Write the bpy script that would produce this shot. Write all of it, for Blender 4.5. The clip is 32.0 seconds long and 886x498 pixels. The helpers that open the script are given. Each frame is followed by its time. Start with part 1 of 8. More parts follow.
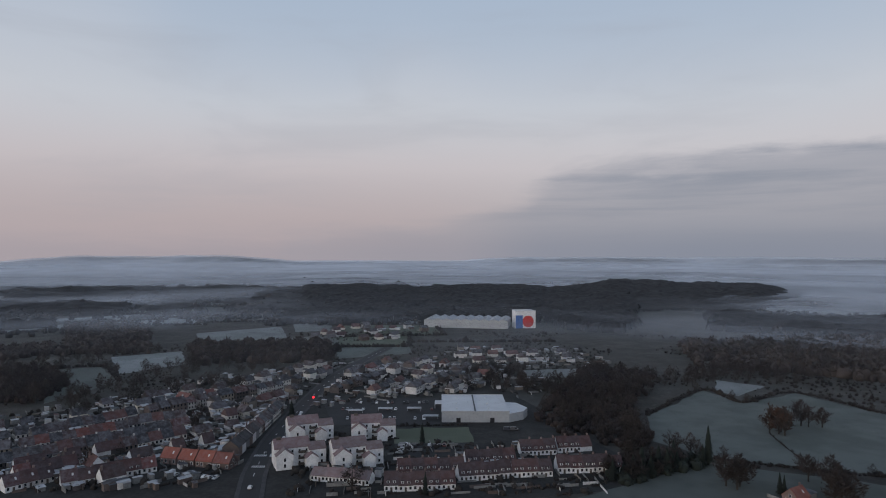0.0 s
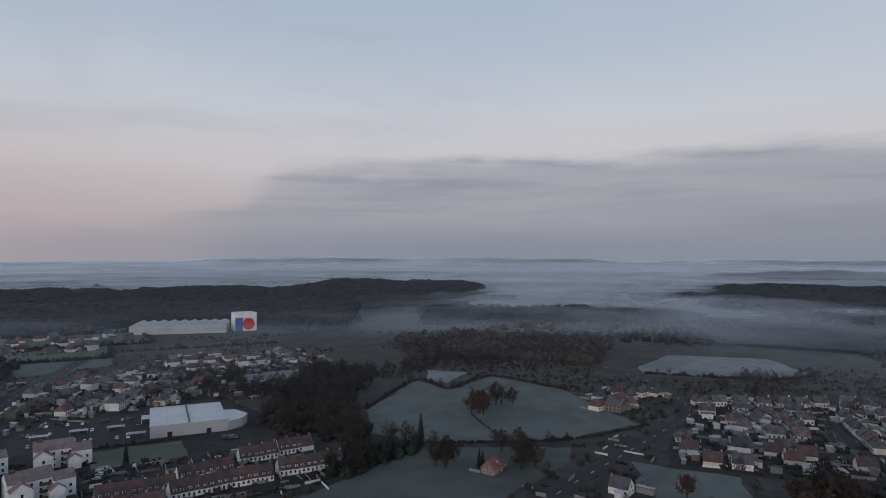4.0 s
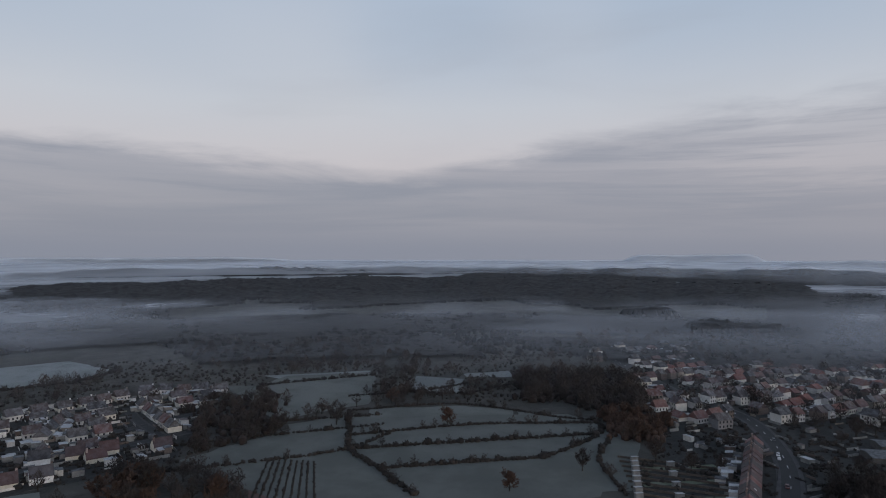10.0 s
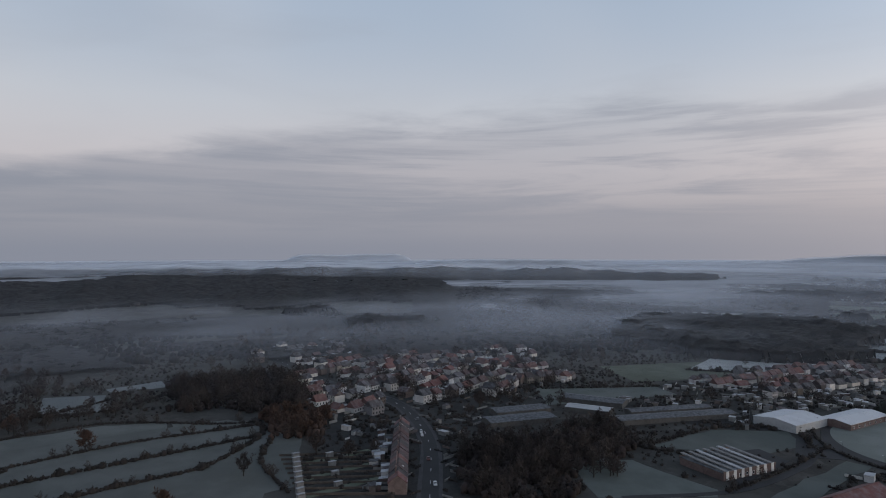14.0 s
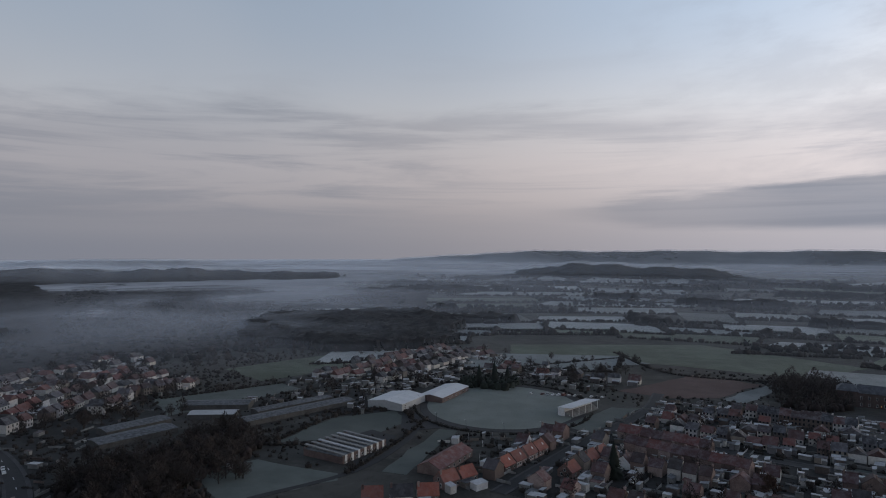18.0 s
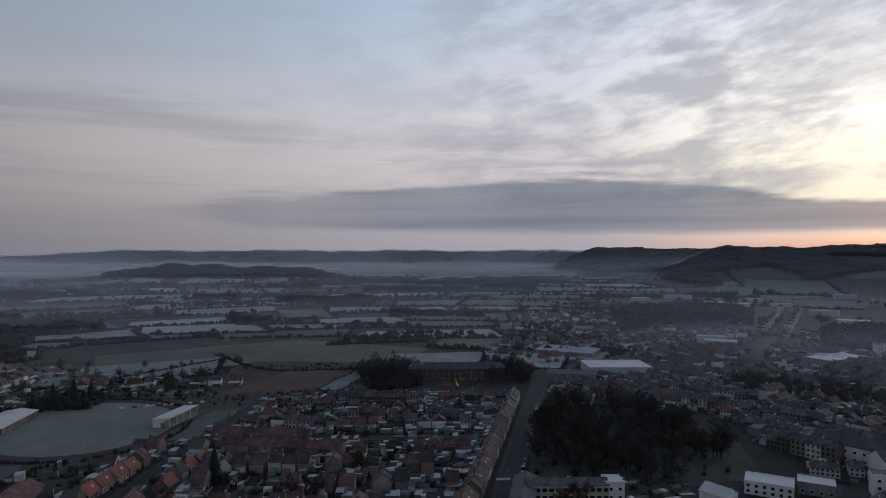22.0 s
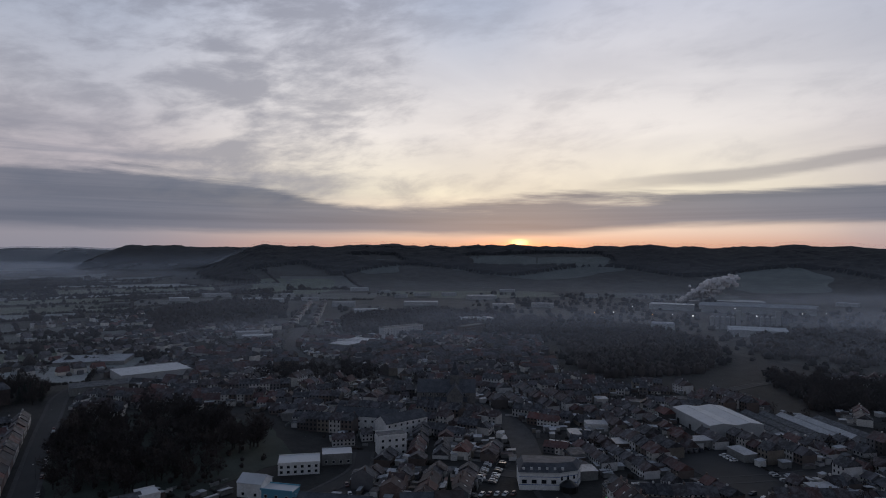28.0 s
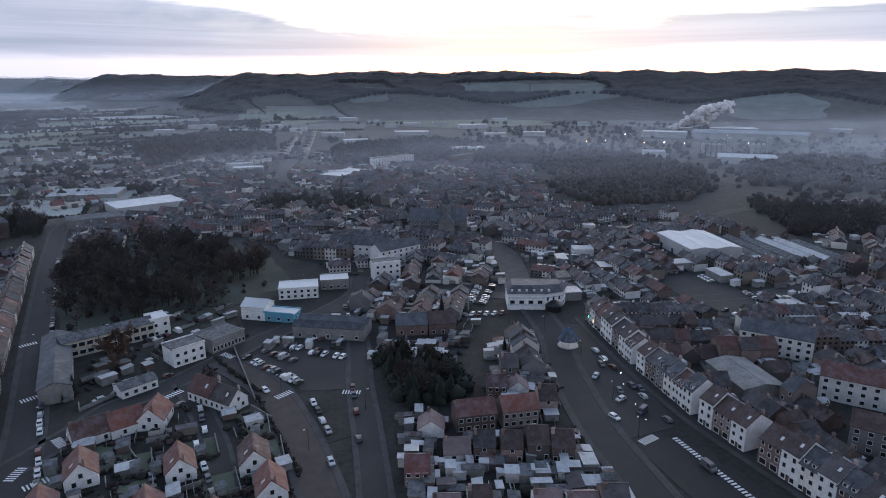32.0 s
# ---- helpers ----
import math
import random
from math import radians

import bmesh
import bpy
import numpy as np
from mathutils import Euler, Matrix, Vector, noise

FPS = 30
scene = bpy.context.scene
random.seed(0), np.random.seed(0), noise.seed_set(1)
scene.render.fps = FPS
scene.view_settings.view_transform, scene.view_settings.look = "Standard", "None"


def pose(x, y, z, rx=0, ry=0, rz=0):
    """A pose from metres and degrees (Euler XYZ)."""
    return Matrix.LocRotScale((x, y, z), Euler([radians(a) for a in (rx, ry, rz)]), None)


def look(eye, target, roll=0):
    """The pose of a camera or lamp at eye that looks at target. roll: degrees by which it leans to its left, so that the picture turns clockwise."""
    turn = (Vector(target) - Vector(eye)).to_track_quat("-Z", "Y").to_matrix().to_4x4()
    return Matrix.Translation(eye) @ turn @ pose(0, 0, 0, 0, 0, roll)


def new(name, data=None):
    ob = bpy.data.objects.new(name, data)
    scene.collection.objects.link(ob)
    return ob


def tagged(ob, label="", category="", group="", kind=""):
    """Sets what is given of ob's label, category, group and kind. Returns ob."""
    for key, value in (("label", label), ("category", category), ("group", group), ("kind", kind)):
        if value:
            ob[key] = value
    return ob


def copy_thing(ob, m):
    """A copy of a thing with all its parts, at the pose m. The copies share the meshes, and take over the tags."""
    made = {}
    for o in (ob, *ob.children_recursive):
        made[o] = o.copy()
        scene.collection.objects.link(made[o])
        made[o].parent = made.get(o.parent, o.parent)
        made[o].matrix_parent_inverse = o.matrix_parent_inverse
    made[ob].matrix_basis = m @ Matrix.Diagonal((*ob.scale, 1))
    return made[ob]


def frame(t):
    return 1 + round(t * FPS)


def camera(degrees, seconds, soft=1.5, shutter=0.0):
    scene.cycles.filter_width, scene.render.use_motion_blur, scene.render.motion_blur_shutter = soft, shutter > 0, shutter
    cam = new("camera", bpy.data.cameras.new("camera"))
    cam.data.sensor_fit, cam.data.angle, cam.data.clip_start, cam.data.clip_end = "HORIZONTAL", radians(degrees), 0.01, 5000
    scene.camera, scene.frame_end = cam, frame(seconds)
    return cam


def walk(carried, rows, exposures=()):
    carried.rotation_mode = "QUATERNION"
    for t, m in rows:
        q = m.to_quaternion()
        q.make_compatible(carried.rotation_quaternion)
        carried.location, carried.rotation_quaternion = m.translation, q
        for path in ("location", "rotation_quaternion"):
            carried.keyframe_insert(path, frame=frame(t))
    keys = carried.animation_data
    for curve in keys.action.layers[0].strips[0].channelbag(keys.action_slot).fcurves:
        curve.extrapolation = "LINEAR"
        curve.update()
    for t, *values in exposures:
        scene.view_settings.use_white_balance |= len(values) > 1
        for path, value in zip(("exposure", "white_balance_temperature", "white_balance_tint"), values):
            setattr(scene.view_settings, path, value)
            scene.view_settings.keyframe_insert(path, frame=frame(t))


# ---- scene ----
cam = camera(69.4, 32.0, soft=1.0)
EYE_Z = 110.0
# seconds, heading, pitch, roll
VIEWS = [
    (0.0, 0.00, 0.39, -0.03),
    (0.5, -0.97, 0.39, -0.04),
    (1.0, -2.09, 0.40, -0.04),
    (1.5, -5.37, 0.40, -0.06),
    (2.0, -8.96, 0.40, -0.07),
    (2.5, -12.84, 0.41, -0.10),
    (3.0, -16.59, 0.41, -0.11),
    (3.5, -20.78, 0.41, -0.11),
    (5.5, -35.23, 0.40, -0.02),
    (6.0, -40.50, 0.40, -0.00),
    (6.5, -46.68, 0.40, -0.04),
    (7.0, -52.64, 0.41, -0.03),
    (7.5, -58.54, 0.42, -0.02),
    (8.0, -63.98, 0.41, 0.00),
    (8.5, -69.23, 0.38, -0.02),
    (9.0, -73.32, 0.36, -0.01),
    (9.5, -77.59, 0.36, -0.00),
    (10.0, -81.59, 0.35, -0.01),
    (10.5, -85.34, 0.33, -0.04),
    (11.0, -88.84, 0.35, -0.03),
    (11.5, -92.49, 0.35, -0.04),
    (12.0, -95.91, 0.33, -0.03),
    (12.5, -99.70, 0.34, -0.01),
    (13.0, -103.56, 0.35, 0.02),
    (13.5, -107.51, 0.34, 0.04),
    (14.0, -111.17, 0.32, 0.07),
    (14.5, -115.13, 0.32, 0.09),
    (16.5, -130.51, 0.30, -0.01),
    (17.0, -134.36, 0.28, -0.03),
    (17.5, -138.69, 0.28, -0.03),
    (18.0, -143.68, 0.28, -0.04),
    (18.5, -149.00, 0.28, -0.02),
    (19.0, -154.18, 0.30, 0.03),
    (19.5, -159.66, 0.30, 0.03),
    (20.0, -165.68, 0.27, 0.02),
    (20.5, -170.13, 0.25, 0.01),
    (21.0, -172.48, 0.25, 0.01),
    (21.5, -175.39, 0.24, -0.01),
    (22.0, -178.25, 0.24, -0.01),
    (22.5, -181.22, 0.23, -0.01),
    (23.0, -184.05, 0.23, -0.01),
    (23.5, -187.06, 0.23, -0.03),
    (24.0, -190.31, 0.22, -0.05),
    (24.5, -194.05, 0.21, -0.08),
    (25.0, -197.92, 0.21, -0.09),
    (25.5, -201.98, 0.21, -0.12),
    (26.0, -205.91, 0.20, -0.14),
    (26.5, -209.97, 0.20, -0.14),
    (27.0, -213.55, 0.20, -0.18),
    (27.5, -216.15, 0.20, -0.22),
    (28.0, -217.80, 0.20, -0.26),
    (28.3, -218.40, 0.12, -0.28),
    (28.5, -218.51, -0.17, -0.29),
    (29.0, -218.53, -3.37, -0.21),
    (29.5, -218.57, -6.21, -0.11),
    (30.0, -218.61, -8.18, -0.01),
    (30.5, -218.64, -10.01, 0.05),
    (31.0, -218.64, -11.78, 0.09),
    (31.5, -218.65, -13.49, 0.14),
    (32.0, -218.65, -14.94, 0.20),
]
walk(cam, [(t, pose(0, 0, EYE_Z, 90 + p, r, y)) for t, y, p, r in VIEWS],
     exposures=[(0.0, 0.0, 6500, 10), (10.0, 0.0, 6500, 10), (14.5, -0.05, 6500, 10), (19.0, -0.42, 6500, 10), (23.0, -0.75, 6380, 12), (26.0, -1.06, 6350, 14),
                (28.5, -1.1, 6250, 15), (29.5, -0.85, 6200, 15), (30.5, -0.46, 6120, 14), (31.2, 0.08, 6130, 13), (32.0, 0.66, 6150, 13)])

# ---------------------------------------------------------------- sky and sun
SUN_YAW, SUN_UP = -224.6, 4.5
sx, sy = -math.sin(radians(SUN_YAW)), math.cos(radians(SUN_YAW))


class Nodes:
    """Short hand for building node trees."""

    def __init__(self, tree):
        self.tree = tree
        tree.nodes.clear()

    def add(self, kind, **values):
        n = self.tree.nodes.new(kind)
        for k, v in values.items():
            setattr(n, k, v)
        return n

    def put(self, socket, value):
        if isinstance(value, bpy.types.NodeSocket):
            self.tree.links.new(value, socket)
        elif isinstance(value, (tuple, list)) and len(value) == 3 and len(socket.default_value) == 4:
            socket.default_value = (*value, 1)
        else:
            socket.default_value = value

    def math(self, op, a, b=0.0, clamp=False):
        n = self.add("ShaderNodeMath", operation=op, use_clamp=clamp)
        self.put(n.inputs[0], a)
        self.put(n.inputs[1], b)
        return n.outputs[0]

    def step(self, value, a, b):
        n = self.add("ShaderNodeMapRange", interpolation_type="SMOOTHSTEP")
        for k, v in zip(range(5), (value, a, b, 0.0, 1.0)):
            self.put(n.inputs[k], v)
        return n.outputs[0]

    def ramp(self, value, *stops):
        n = self.add("ShaderNodeValToRGB")
        e = n.color_ramp.elements
        while len(e) < len(stops):
            e.new(0.5)
        for k, (p, c) in zip(e, stops):
            k.position, k.color = p, (*c, 1) if isinstance(c, tuple) else (c, c, c, 1)
        self.put(n.inputs[0], value)
        return n.outputs[0]

    def mix(self, fac, a, b, how="MIX"):
        n = self.add("ShaderNodeMix", data_type="RGBA", blend_type=how)
        self.put(n.inputs[0], fac)
        self.put(n.inputs[6], a)
        self.put(n.inputs[7], b)
        return n.outputs[2]

    def noise(self, where, scale, detail=4.0, rough=0.55, distort=0.0):
        n = self.add("ShaderNodeTexNoise")
        self.put(n.inputs["Vector"], where)
        n.inputs["Scale"].default_value, n.inputs["Detail"].default_value = scale, detail
        n.inputs["Roughness"].default_value, n.inputs["Distortion"].default_value = rough, distort
        return n.outputs["Fac"]

    def vec(self, x, y, z):
        n = self.add("ShaderNodeCombineXYZ")
        for k, v in enumerate((x, y, z)):
            self.put(n.inputs[k], v)
        return n.outputs[0]


def make_sky():
    world = bpy.data.worlds.new("dawn_sky")
    scene.world = world
    world.use_nodes = True
    n = Nodes(world.node_tree)
    d = n.add("ShaderNodeTexCoord").outputs["Generated"]
    sep = n.add("ShaderNodeSeparateXYZ")
    n.put(sep.inputs[0], d)
    x, y, z = sep.outputs
    up = n.math("MAXIMUM", z, 0.0)
    flat = n.math("MAXIMUM", n.math("SQRT", n.math("ADD", n.math("MULTIPLY", x, x), n.math("MULTIPLY", y, y))), 0.001)
    side = n.math("DIVIDE", n.math("ADD", n.math("MULTIPLY", x, sx), n.math("MULTIPLY", y, sy)), flat)
    # bearing round the horizon, 0 at 70 degrees and 1 a full turn to the right
    ca, sa = math.cos(radians(110)), math.sin(radians(110))
    east_part = n.math("SUBTRACT", n.math("MULTIPLY", y, sa), n.math("MULTIPLY", x, ca))
    north_part = n.math("ADD", n.math("MULTIPLY", y, ca), n.math("MULTIPLY", x, sa))
    bearing = n.math("SUBTRACT", 0.5, n.math("DIVIDE", n.math("ARCTAN2", east_part, north_part), 2 * math.pi))

    def along(*stops):
        """A value that changes along the horizon: (bearing in degrees, value)."""
        c = n.ramp(bearing, *[((70 - yaw) / 360, v) for yaw, v in stops])
        c.node.color_ramp.interpolation = "EASE"
        return c

    def rises(*stops):
        """The same for heights in degrees above the horizon."""
        return along(*[(yaw, math.sin(radians(e))) for yaw, e in stops])

    def drawn_out(wide, thin, detail=6, rough=0.58, bend=0.3):
        """Noise that is drawn out along the horizon."""
        p = n.vec(n.math("MULTIPLY", x, wide), n.math("MULTIPLY", y, wide), n.math("MULTIPLY", z, thin))
        return n.noise(p, 1.0, detail, rough, bend)

    # clear veil, away from the sun and towards it
    cool = n.ramp(up, (0.0, (0.40, 0.38, 0.42)), (0.05, (0.46, 0.43, 0.46)), (0.13, (0.60, 0.57, 0.60)),
                  (0.22, (0.60, 0.62, 0.67)), (0.37, (0.48, 0.55, 0.66)), (0.58, (0.21, 0.27, 0.37)), (1.0, (0.08, 0.12, 0.20)))
    warm = n.ramp(up, (0.0, (0.84, 0.44, 0.28)), (0.012, (0.82, 0.47, 0.32)), (0.030, (0.95, 0.72, 0.55)), (0.09, (1.0, 0.92, 0.70)),
                  (0.18, (1.0, 0.95, 0.86)), (0.36, (0.66, 0.69, 0.76)), (0.58, (0.24, 0.29, 0.38)), (1.0, (0.08, 0.12, 0.20)))
    near_sun = n.step(side, 0.80, 0.990)
    half_sun = n.step(side, 0.10, 0.95)
    veil = n.mix(near_sun, cool, warm)
    # pink twilight low in the east
    ex, ey = -math.sin(radians(30)), math.cos(radians(30))
    east = n.step(n.math("DIVIDE", n.math("ADD", n.math("MULTIPLY", x, ex), n.math("MULTIPLY", y, ey)), flat), 0.66, 0.97)
    pink = n.math("MULTIPLY", east, n.step(up, 0.22, 0.02))
    veil = n.mix(n.math("MULTIPLY", pink, 0.55), veil, (0.50, 0.40, 0.41))
    # thin blue between the clouds
    blue = n.math("MULTIPLY", n.step(n.noise(d, 1.3, 2), 0.44, 0.62), n.step(up, 0.14, 0.36))
    veil = n.mix(n.math("MULTIPLY", blue, 0.38), veil, (0.32, 0.44, 0.60))
    # faint high veils, drawn out and barely grey
    faint = n.step(drawn_out(2.2, 9.0, 5, 0.55, 0.6), 0.46, 0.72)
    veil = n.mix(n.math("MULTIPLY", faint, along((60, 0.30), (0, 0.26), (-60, 0.14), (-110, 0.14), (-150, 0.16), (-280, 0.26))), veil, (0.36, 0.375, 0.43))
    # a mottled deck of small clouds beside the sun
    tilt = n.math("SUBTRACT", z, n.math("MULTIPLY", n.math("SUBTRACT", n.math("MULTIPLY", x, sy), n.math("MULTIPLY", y, sx)), 0.13))
    high = n.noise(n.vec(n.math("MULTIPLY", x, 3.2), n.math("MULTIPLY", y, 3.2), n.math("MULTIPLY", tilt, 9.0)), 1.0, 4, 0.55, 0.3)
    puff = n.noise(n.vec(n.math("MULTIPLY", x, 9.0), n.math("MULTIPLY", y, 9.0), n.math("MULTIPLY", tilt, 26.0)), 1.0, 6, 0.6, 0.2)
    mottle = n.math("ADD", n.math("MULTIPLY", puff, 0.66), n.math("MULTIPLY", high, 0.34))
    cover = n.math("MULTIPLY", along((60, 0.0), (-150, 0.0), (-172, 0.28), (-186, 0.8), (-200, 1.0), (-211, 0.85), (-220, 0.42), (-240, 0.30), (-285, 0.2)), n.step(up, 0.045, 0.075))
    flock = n.math("MULTIPLY", n.step(n.math("ADD", mottle, n.math("MULTIPLY", cover, 0.09)), 0.47, 0.68), n.math("MULTIPLY", cover, 0.70))
    grey = n.mix(near_sun, (0.28, 0.295, 0.35), (0.255, 0.27, 0.32))
    sky = n.mix(flock, veil, grey)
    # the low bank of stratus: a smooth body whose top rises and falls round the horizon
    rag = n.math("SUBTRACT", drawn_out(3.4, 20.0, 7, 0.6), 0.5)
    top = rises((60, 0.8), (20, 1.4), (2, 2.2), (-6, 4.6), (-12, 7.2), (-30, 8.2), (-52, 8.4), (-68, 7.6), (-78, 7.0), (-86, 8.2), (-94, 9.8), (-108, 11.4), (-122, 12.2), (-150, 12.0), (-180, 10.5), (-200, 7.5), (-285, 6.0))
    body = along((60, 0.10), (18, 0.25), (0, 0.46), (-10, 0.80), (-24, 0.92), (-80, 0.86), (-104, 0.80), (-125, 0.62), (-150, 0.44), (-165, 0.46), (-190, 0.56), (-205, 0.30), (-218, 0.0), (-285, 0.0))
    edge = n.math("SUBTRACT", n.math("ADD", up, n.math("MULTIPLY", rag, 0.10)), top)
    bank = n.math("MULTIPLY", n.step(edge, 0.022, -0.022), body)
    # further south-west it opens into long streaks with light between them
    comb = n.step(drawn_out(1.9, 25.0, 6, 0.6, 0.5), 0.40, 0.60)
    open_ = n.math("MULTIPLY", along((60, 0.2), (-4, 0.4), (-16, 0.3), (-44, 0.26), (-70, 0.2), (-92, 0.2), (-112, 0.55), (-138, 0.85), (-190, 0.95), (-285, 0.9)), n.step(up, 0.035, 0.085))
    bank = n.math("MULTIPLY", bank, n.math("SUBTRACT", 1.0, n.math("MULTIPLY", open_, n.math("SUBTRACT", 1.0, comb))))
    fold = n.step(drawn_out(1.6, 22.0, 5, 0.55), 0.36, 0.66)
    tone = n.mix(fold, (0.255, 0.280, 0.350), (0.330, 0.340, 0.400))
    tone = n.mix(n.step(up, 0.060, 0.005), tone, (0.245, 0.275, 0.345))
    sky = n.mix(bank, sky, tone)
    # a dark flat bar below it, lifting towards the sun, with an open line underneath
    fray = n.math("SUBTRACT", drawn_out(2.6, 26.0, 7, 0.6, 0.4), 0.5)
    bar_top = rises((60, 0.0), (-150, 3.6), (-164, 5.2), (-180, 5.9), (-190, 6.2), (-200, 5.4), (-212, 3.9), (-220, 4.2), (-234, 4.9), (-250, 5.2), (-285, 5.0))
    bar_low = rises((60, 0.0), (-150, 3.0), (-164, 2.2), (-190, 1.7), (-200, 1.6), (-210, 1.55), (-225, 1.6), (-240, 2.3), (-285, 2.4))
    over_ = n.math("SUBTRACT", n.math("ADD", up, n.math("MULTIPLY", fray, 0.075)), bar_top)
    under = n.math("SUBTRACT", n.math("ADD", up, n.math("MULTIPLY", fray, 0.022)), bar_low)
    bar = n.math("MULTIPLY", n.math("MULTIPLY", n.step(over_, 0.009, -0.009), n.step(under, -0.008, 0.008)), along((60, 0.0), (-150, 0.0), (-162, 0.38), (-176, 0.66), (-188, 0.84), (-285, 0.90)))
    stripe = drawn_out(1.3, 60.0, 5, 0.55, 0.5)
    hue = n.mix(n.step(stripe, 0.36, 0.64), (0.094, 0.128, 0.192), (0.152, 0.182, 0.246))
    sky = n.mix(bar, sky, hue)
    # a second thin wisp above the bar, past the sun
    wisp_mid = rises((60, 5.0), (-228, 5.4), (-240, 6.2), (-255, 7.6), (-285, 8.0))
    off = n.math("ABSOLUTE", n.math("SUBTRACT", n.math("ADD", up, n.math("MULTIPLY", fray, 0.03)), wisp_mid))
    wisp = n.math("MULTIPLY", n.step(off, 0.013, 0.003), along((60, 0.0), (-228, 0.0), (-240, 0.55), (-285, 0.7)))
    sky = n.mix(wisp, sky, (0.26, 0.26, 0.285))
    # the sun's own glow through the gap at the horizon
    e = radians(0.75)
    dot = n.math("ADD", n.math("ADD", n.math("MULTIPLY", x, sx * math.cos(e)), n.math("MULTIPLY", y, sy * math.cos(e))), n.math("MULTIPLY", z, math.sin(e)))
    glow = n.math("POWER", n.math("MAXIMUM", dot, 0.0), 16000.0)
    halo = n.math("POWER", n.math("MAXIMUM", dot, 0.0), 500.0)
    sky = n.mix(n.math("MULTIPLY", glow, n.step(up, 0.022, 0.014)), sky, (4.2, 1.6, 0.4), "ADD")
    sky = n.mix(n.math("MULTIPLY", halo, n.step(up, 0.03, 0.0)), sky, (1.1, 0.26, 0.0), "ADD")
    sky = n.mix(n.math("MULTIPLY", n.math("MULTIPLY", n.step(side, -0.25, 0.4), n.step(up, 0.34, 0.12)), n.math("SUBTRACT", 1.0, near_sun)), sky, (1.04, 1.0, 0.96), "MULTIPLY")
    level = n.math("ADD", n.math("ADD", 1.0, n.math("MULTIPLY", half_sun, 0.85)), n.math("MULTIPLY", n.step(side, -0.2, 0.35), 0.12))
    bright = n.add("ShaderNodeVectorMath", operation="SCALE")
    n.put(bright.inputs[0], sky)
    n.put(bright.inputs["Scale"], level)
    clouds = n.add("ShaderNodeBackground")
    n.put(clouds.inputs[0], bright.outputs[0])
    clouds.inputs[1].default_value = 0.92
    air = n.add("ShaderNodeTexSky", sky_type="NISHITA", sun_disc=False, sun_elevation=radians(SUN_UP),
                sun_rotation=math.atan2(sx, sy), altitude=150.0, air_density=1.0, dust_density=1.5)
    clear = n.add("ShaderNodeBackground")
    n.put(clear.inputs[0], air.outputs[0])
    clear.inputs[1].default_value = 0.006
    both = n.add("ShaderNodeAddShader")
    n.put(both.inputs[0], clouds.outputs[0])
    n.put(both.inputs[1], clear.outputs[0])
    n.put(n.add("ShaderNodeOutputWorld").inputs[0], both.outputs[0])


make_sky()
sun = new("sun", bpy.data.lights.new("sun", "SUN"))
sun.data.energy, sun.data.angle, sun.data.color = 0.7, radians(16), (1.0, 0.80, 0.60)
sun.matrix_world = look((sx * 900, sy * 900, 900 * math.tan(radians(SUN_UP))), (0, 0, 0))

# ---------------------------------------------------------------- materials


def finish(n, colour, rough, bump=None, strength=0.3, metal=0.0, dist=0.1):
    b = n.add("ShaderNodeBsdfPrincipled")
    n.put(b.inputs["Base Color"], colour)
    n.put(b.inputs["Roughness"], rough)
    b.inputs["Metallic"].default_value = metal
    if bump is not None:
        k = n.add("ShaderNodeBump")
        k.inputs["Strength"].default_value, k.inputs["Distance"].default_value = strength, dist
        n.put(k.inputs["Height"], bump)
        n.put(b.inputs["Normal"], k.outputs[0])
    n.put(n.add("ShaderNodeOutputMaterial").inputs[0], b.outputs[0])
    return b


def fresh(name):
    m = bpy.data.materials.new(name)
    m.use_nodes = True
    return m, Nodes(m.node_tree)


def place(n):
    return n.add("ShaderNodeNewGeometry").outputs["Position"]


def surface(name, a, b, grain=2.0, stain=0.15, rough=0.8, strength=0.3, metal=0.0, vary=0.0, tints=None, frost=0.0, many=False):
    """A weathered surface: grain and large stains between two colours, each object a little different."""
    m, n = fresh(name)
    p = place(n)
    fine, large = n.noise(p, grain, 5), n.noise(p, stain, 3)
    fac = n.math("ADD", n.math("MULTIPLY", fine, 0.55), n.math("MULTIPLY", large, 0.55))
    colour = n.mix(n.step(fac, 0.36, 0.74), a, b)
    rnd = n.add("ShaderNodeNewGeometry").outputs["Random Per Island"] if many else n.add("ShaderNodeObjectInfo").outputs["Random"]
    if tints:
        tone = n.ramp(rnd, *[(k / len(tints), t) for k, t in enumerate(tints)])
        tone.node.color_ramp.interpolation = "CONSTANT" if len(tints) > 3 else "LINEAR"
        colour = n.mix(1.0, colour, tone, "MULTIPLY")
    if vary:
        v = n.math("ADD", 1.0 - vary, n.math("MULTIPLY", n.math("FRACT", n.math("MULTIPLY", rnd, 7.31)), 2 * vary))
        h = n.add("ShaderNodeHueSaturation")
        n.put(h.inputs["Value"], v)
        n.put(h.inputs["Color"], colour)
        colour = h.outputs[0]
    if frost:
        rime = n.math("MULTIPLY", n.step(n.noise(p, 0.5, 6, 0.65), 0.42, 0.62), frost)
        colour = n.mix(rime, colour, (0.42, 0.45, 0.47))
    finish(n, colour, rough, fine, strength, metal)
    return m


def plain(name, c, rough=0.6, metal=0.0):
    m, n = fresh(name)
    fine = n.noise(place(n), 3.0, 3)
    finish(n, n.mix(n.math("MULTIPLY", fine, 0.35), c, tuple(v * 0.7 for v in c)), rough, fine, 0.1, metal)
    return m


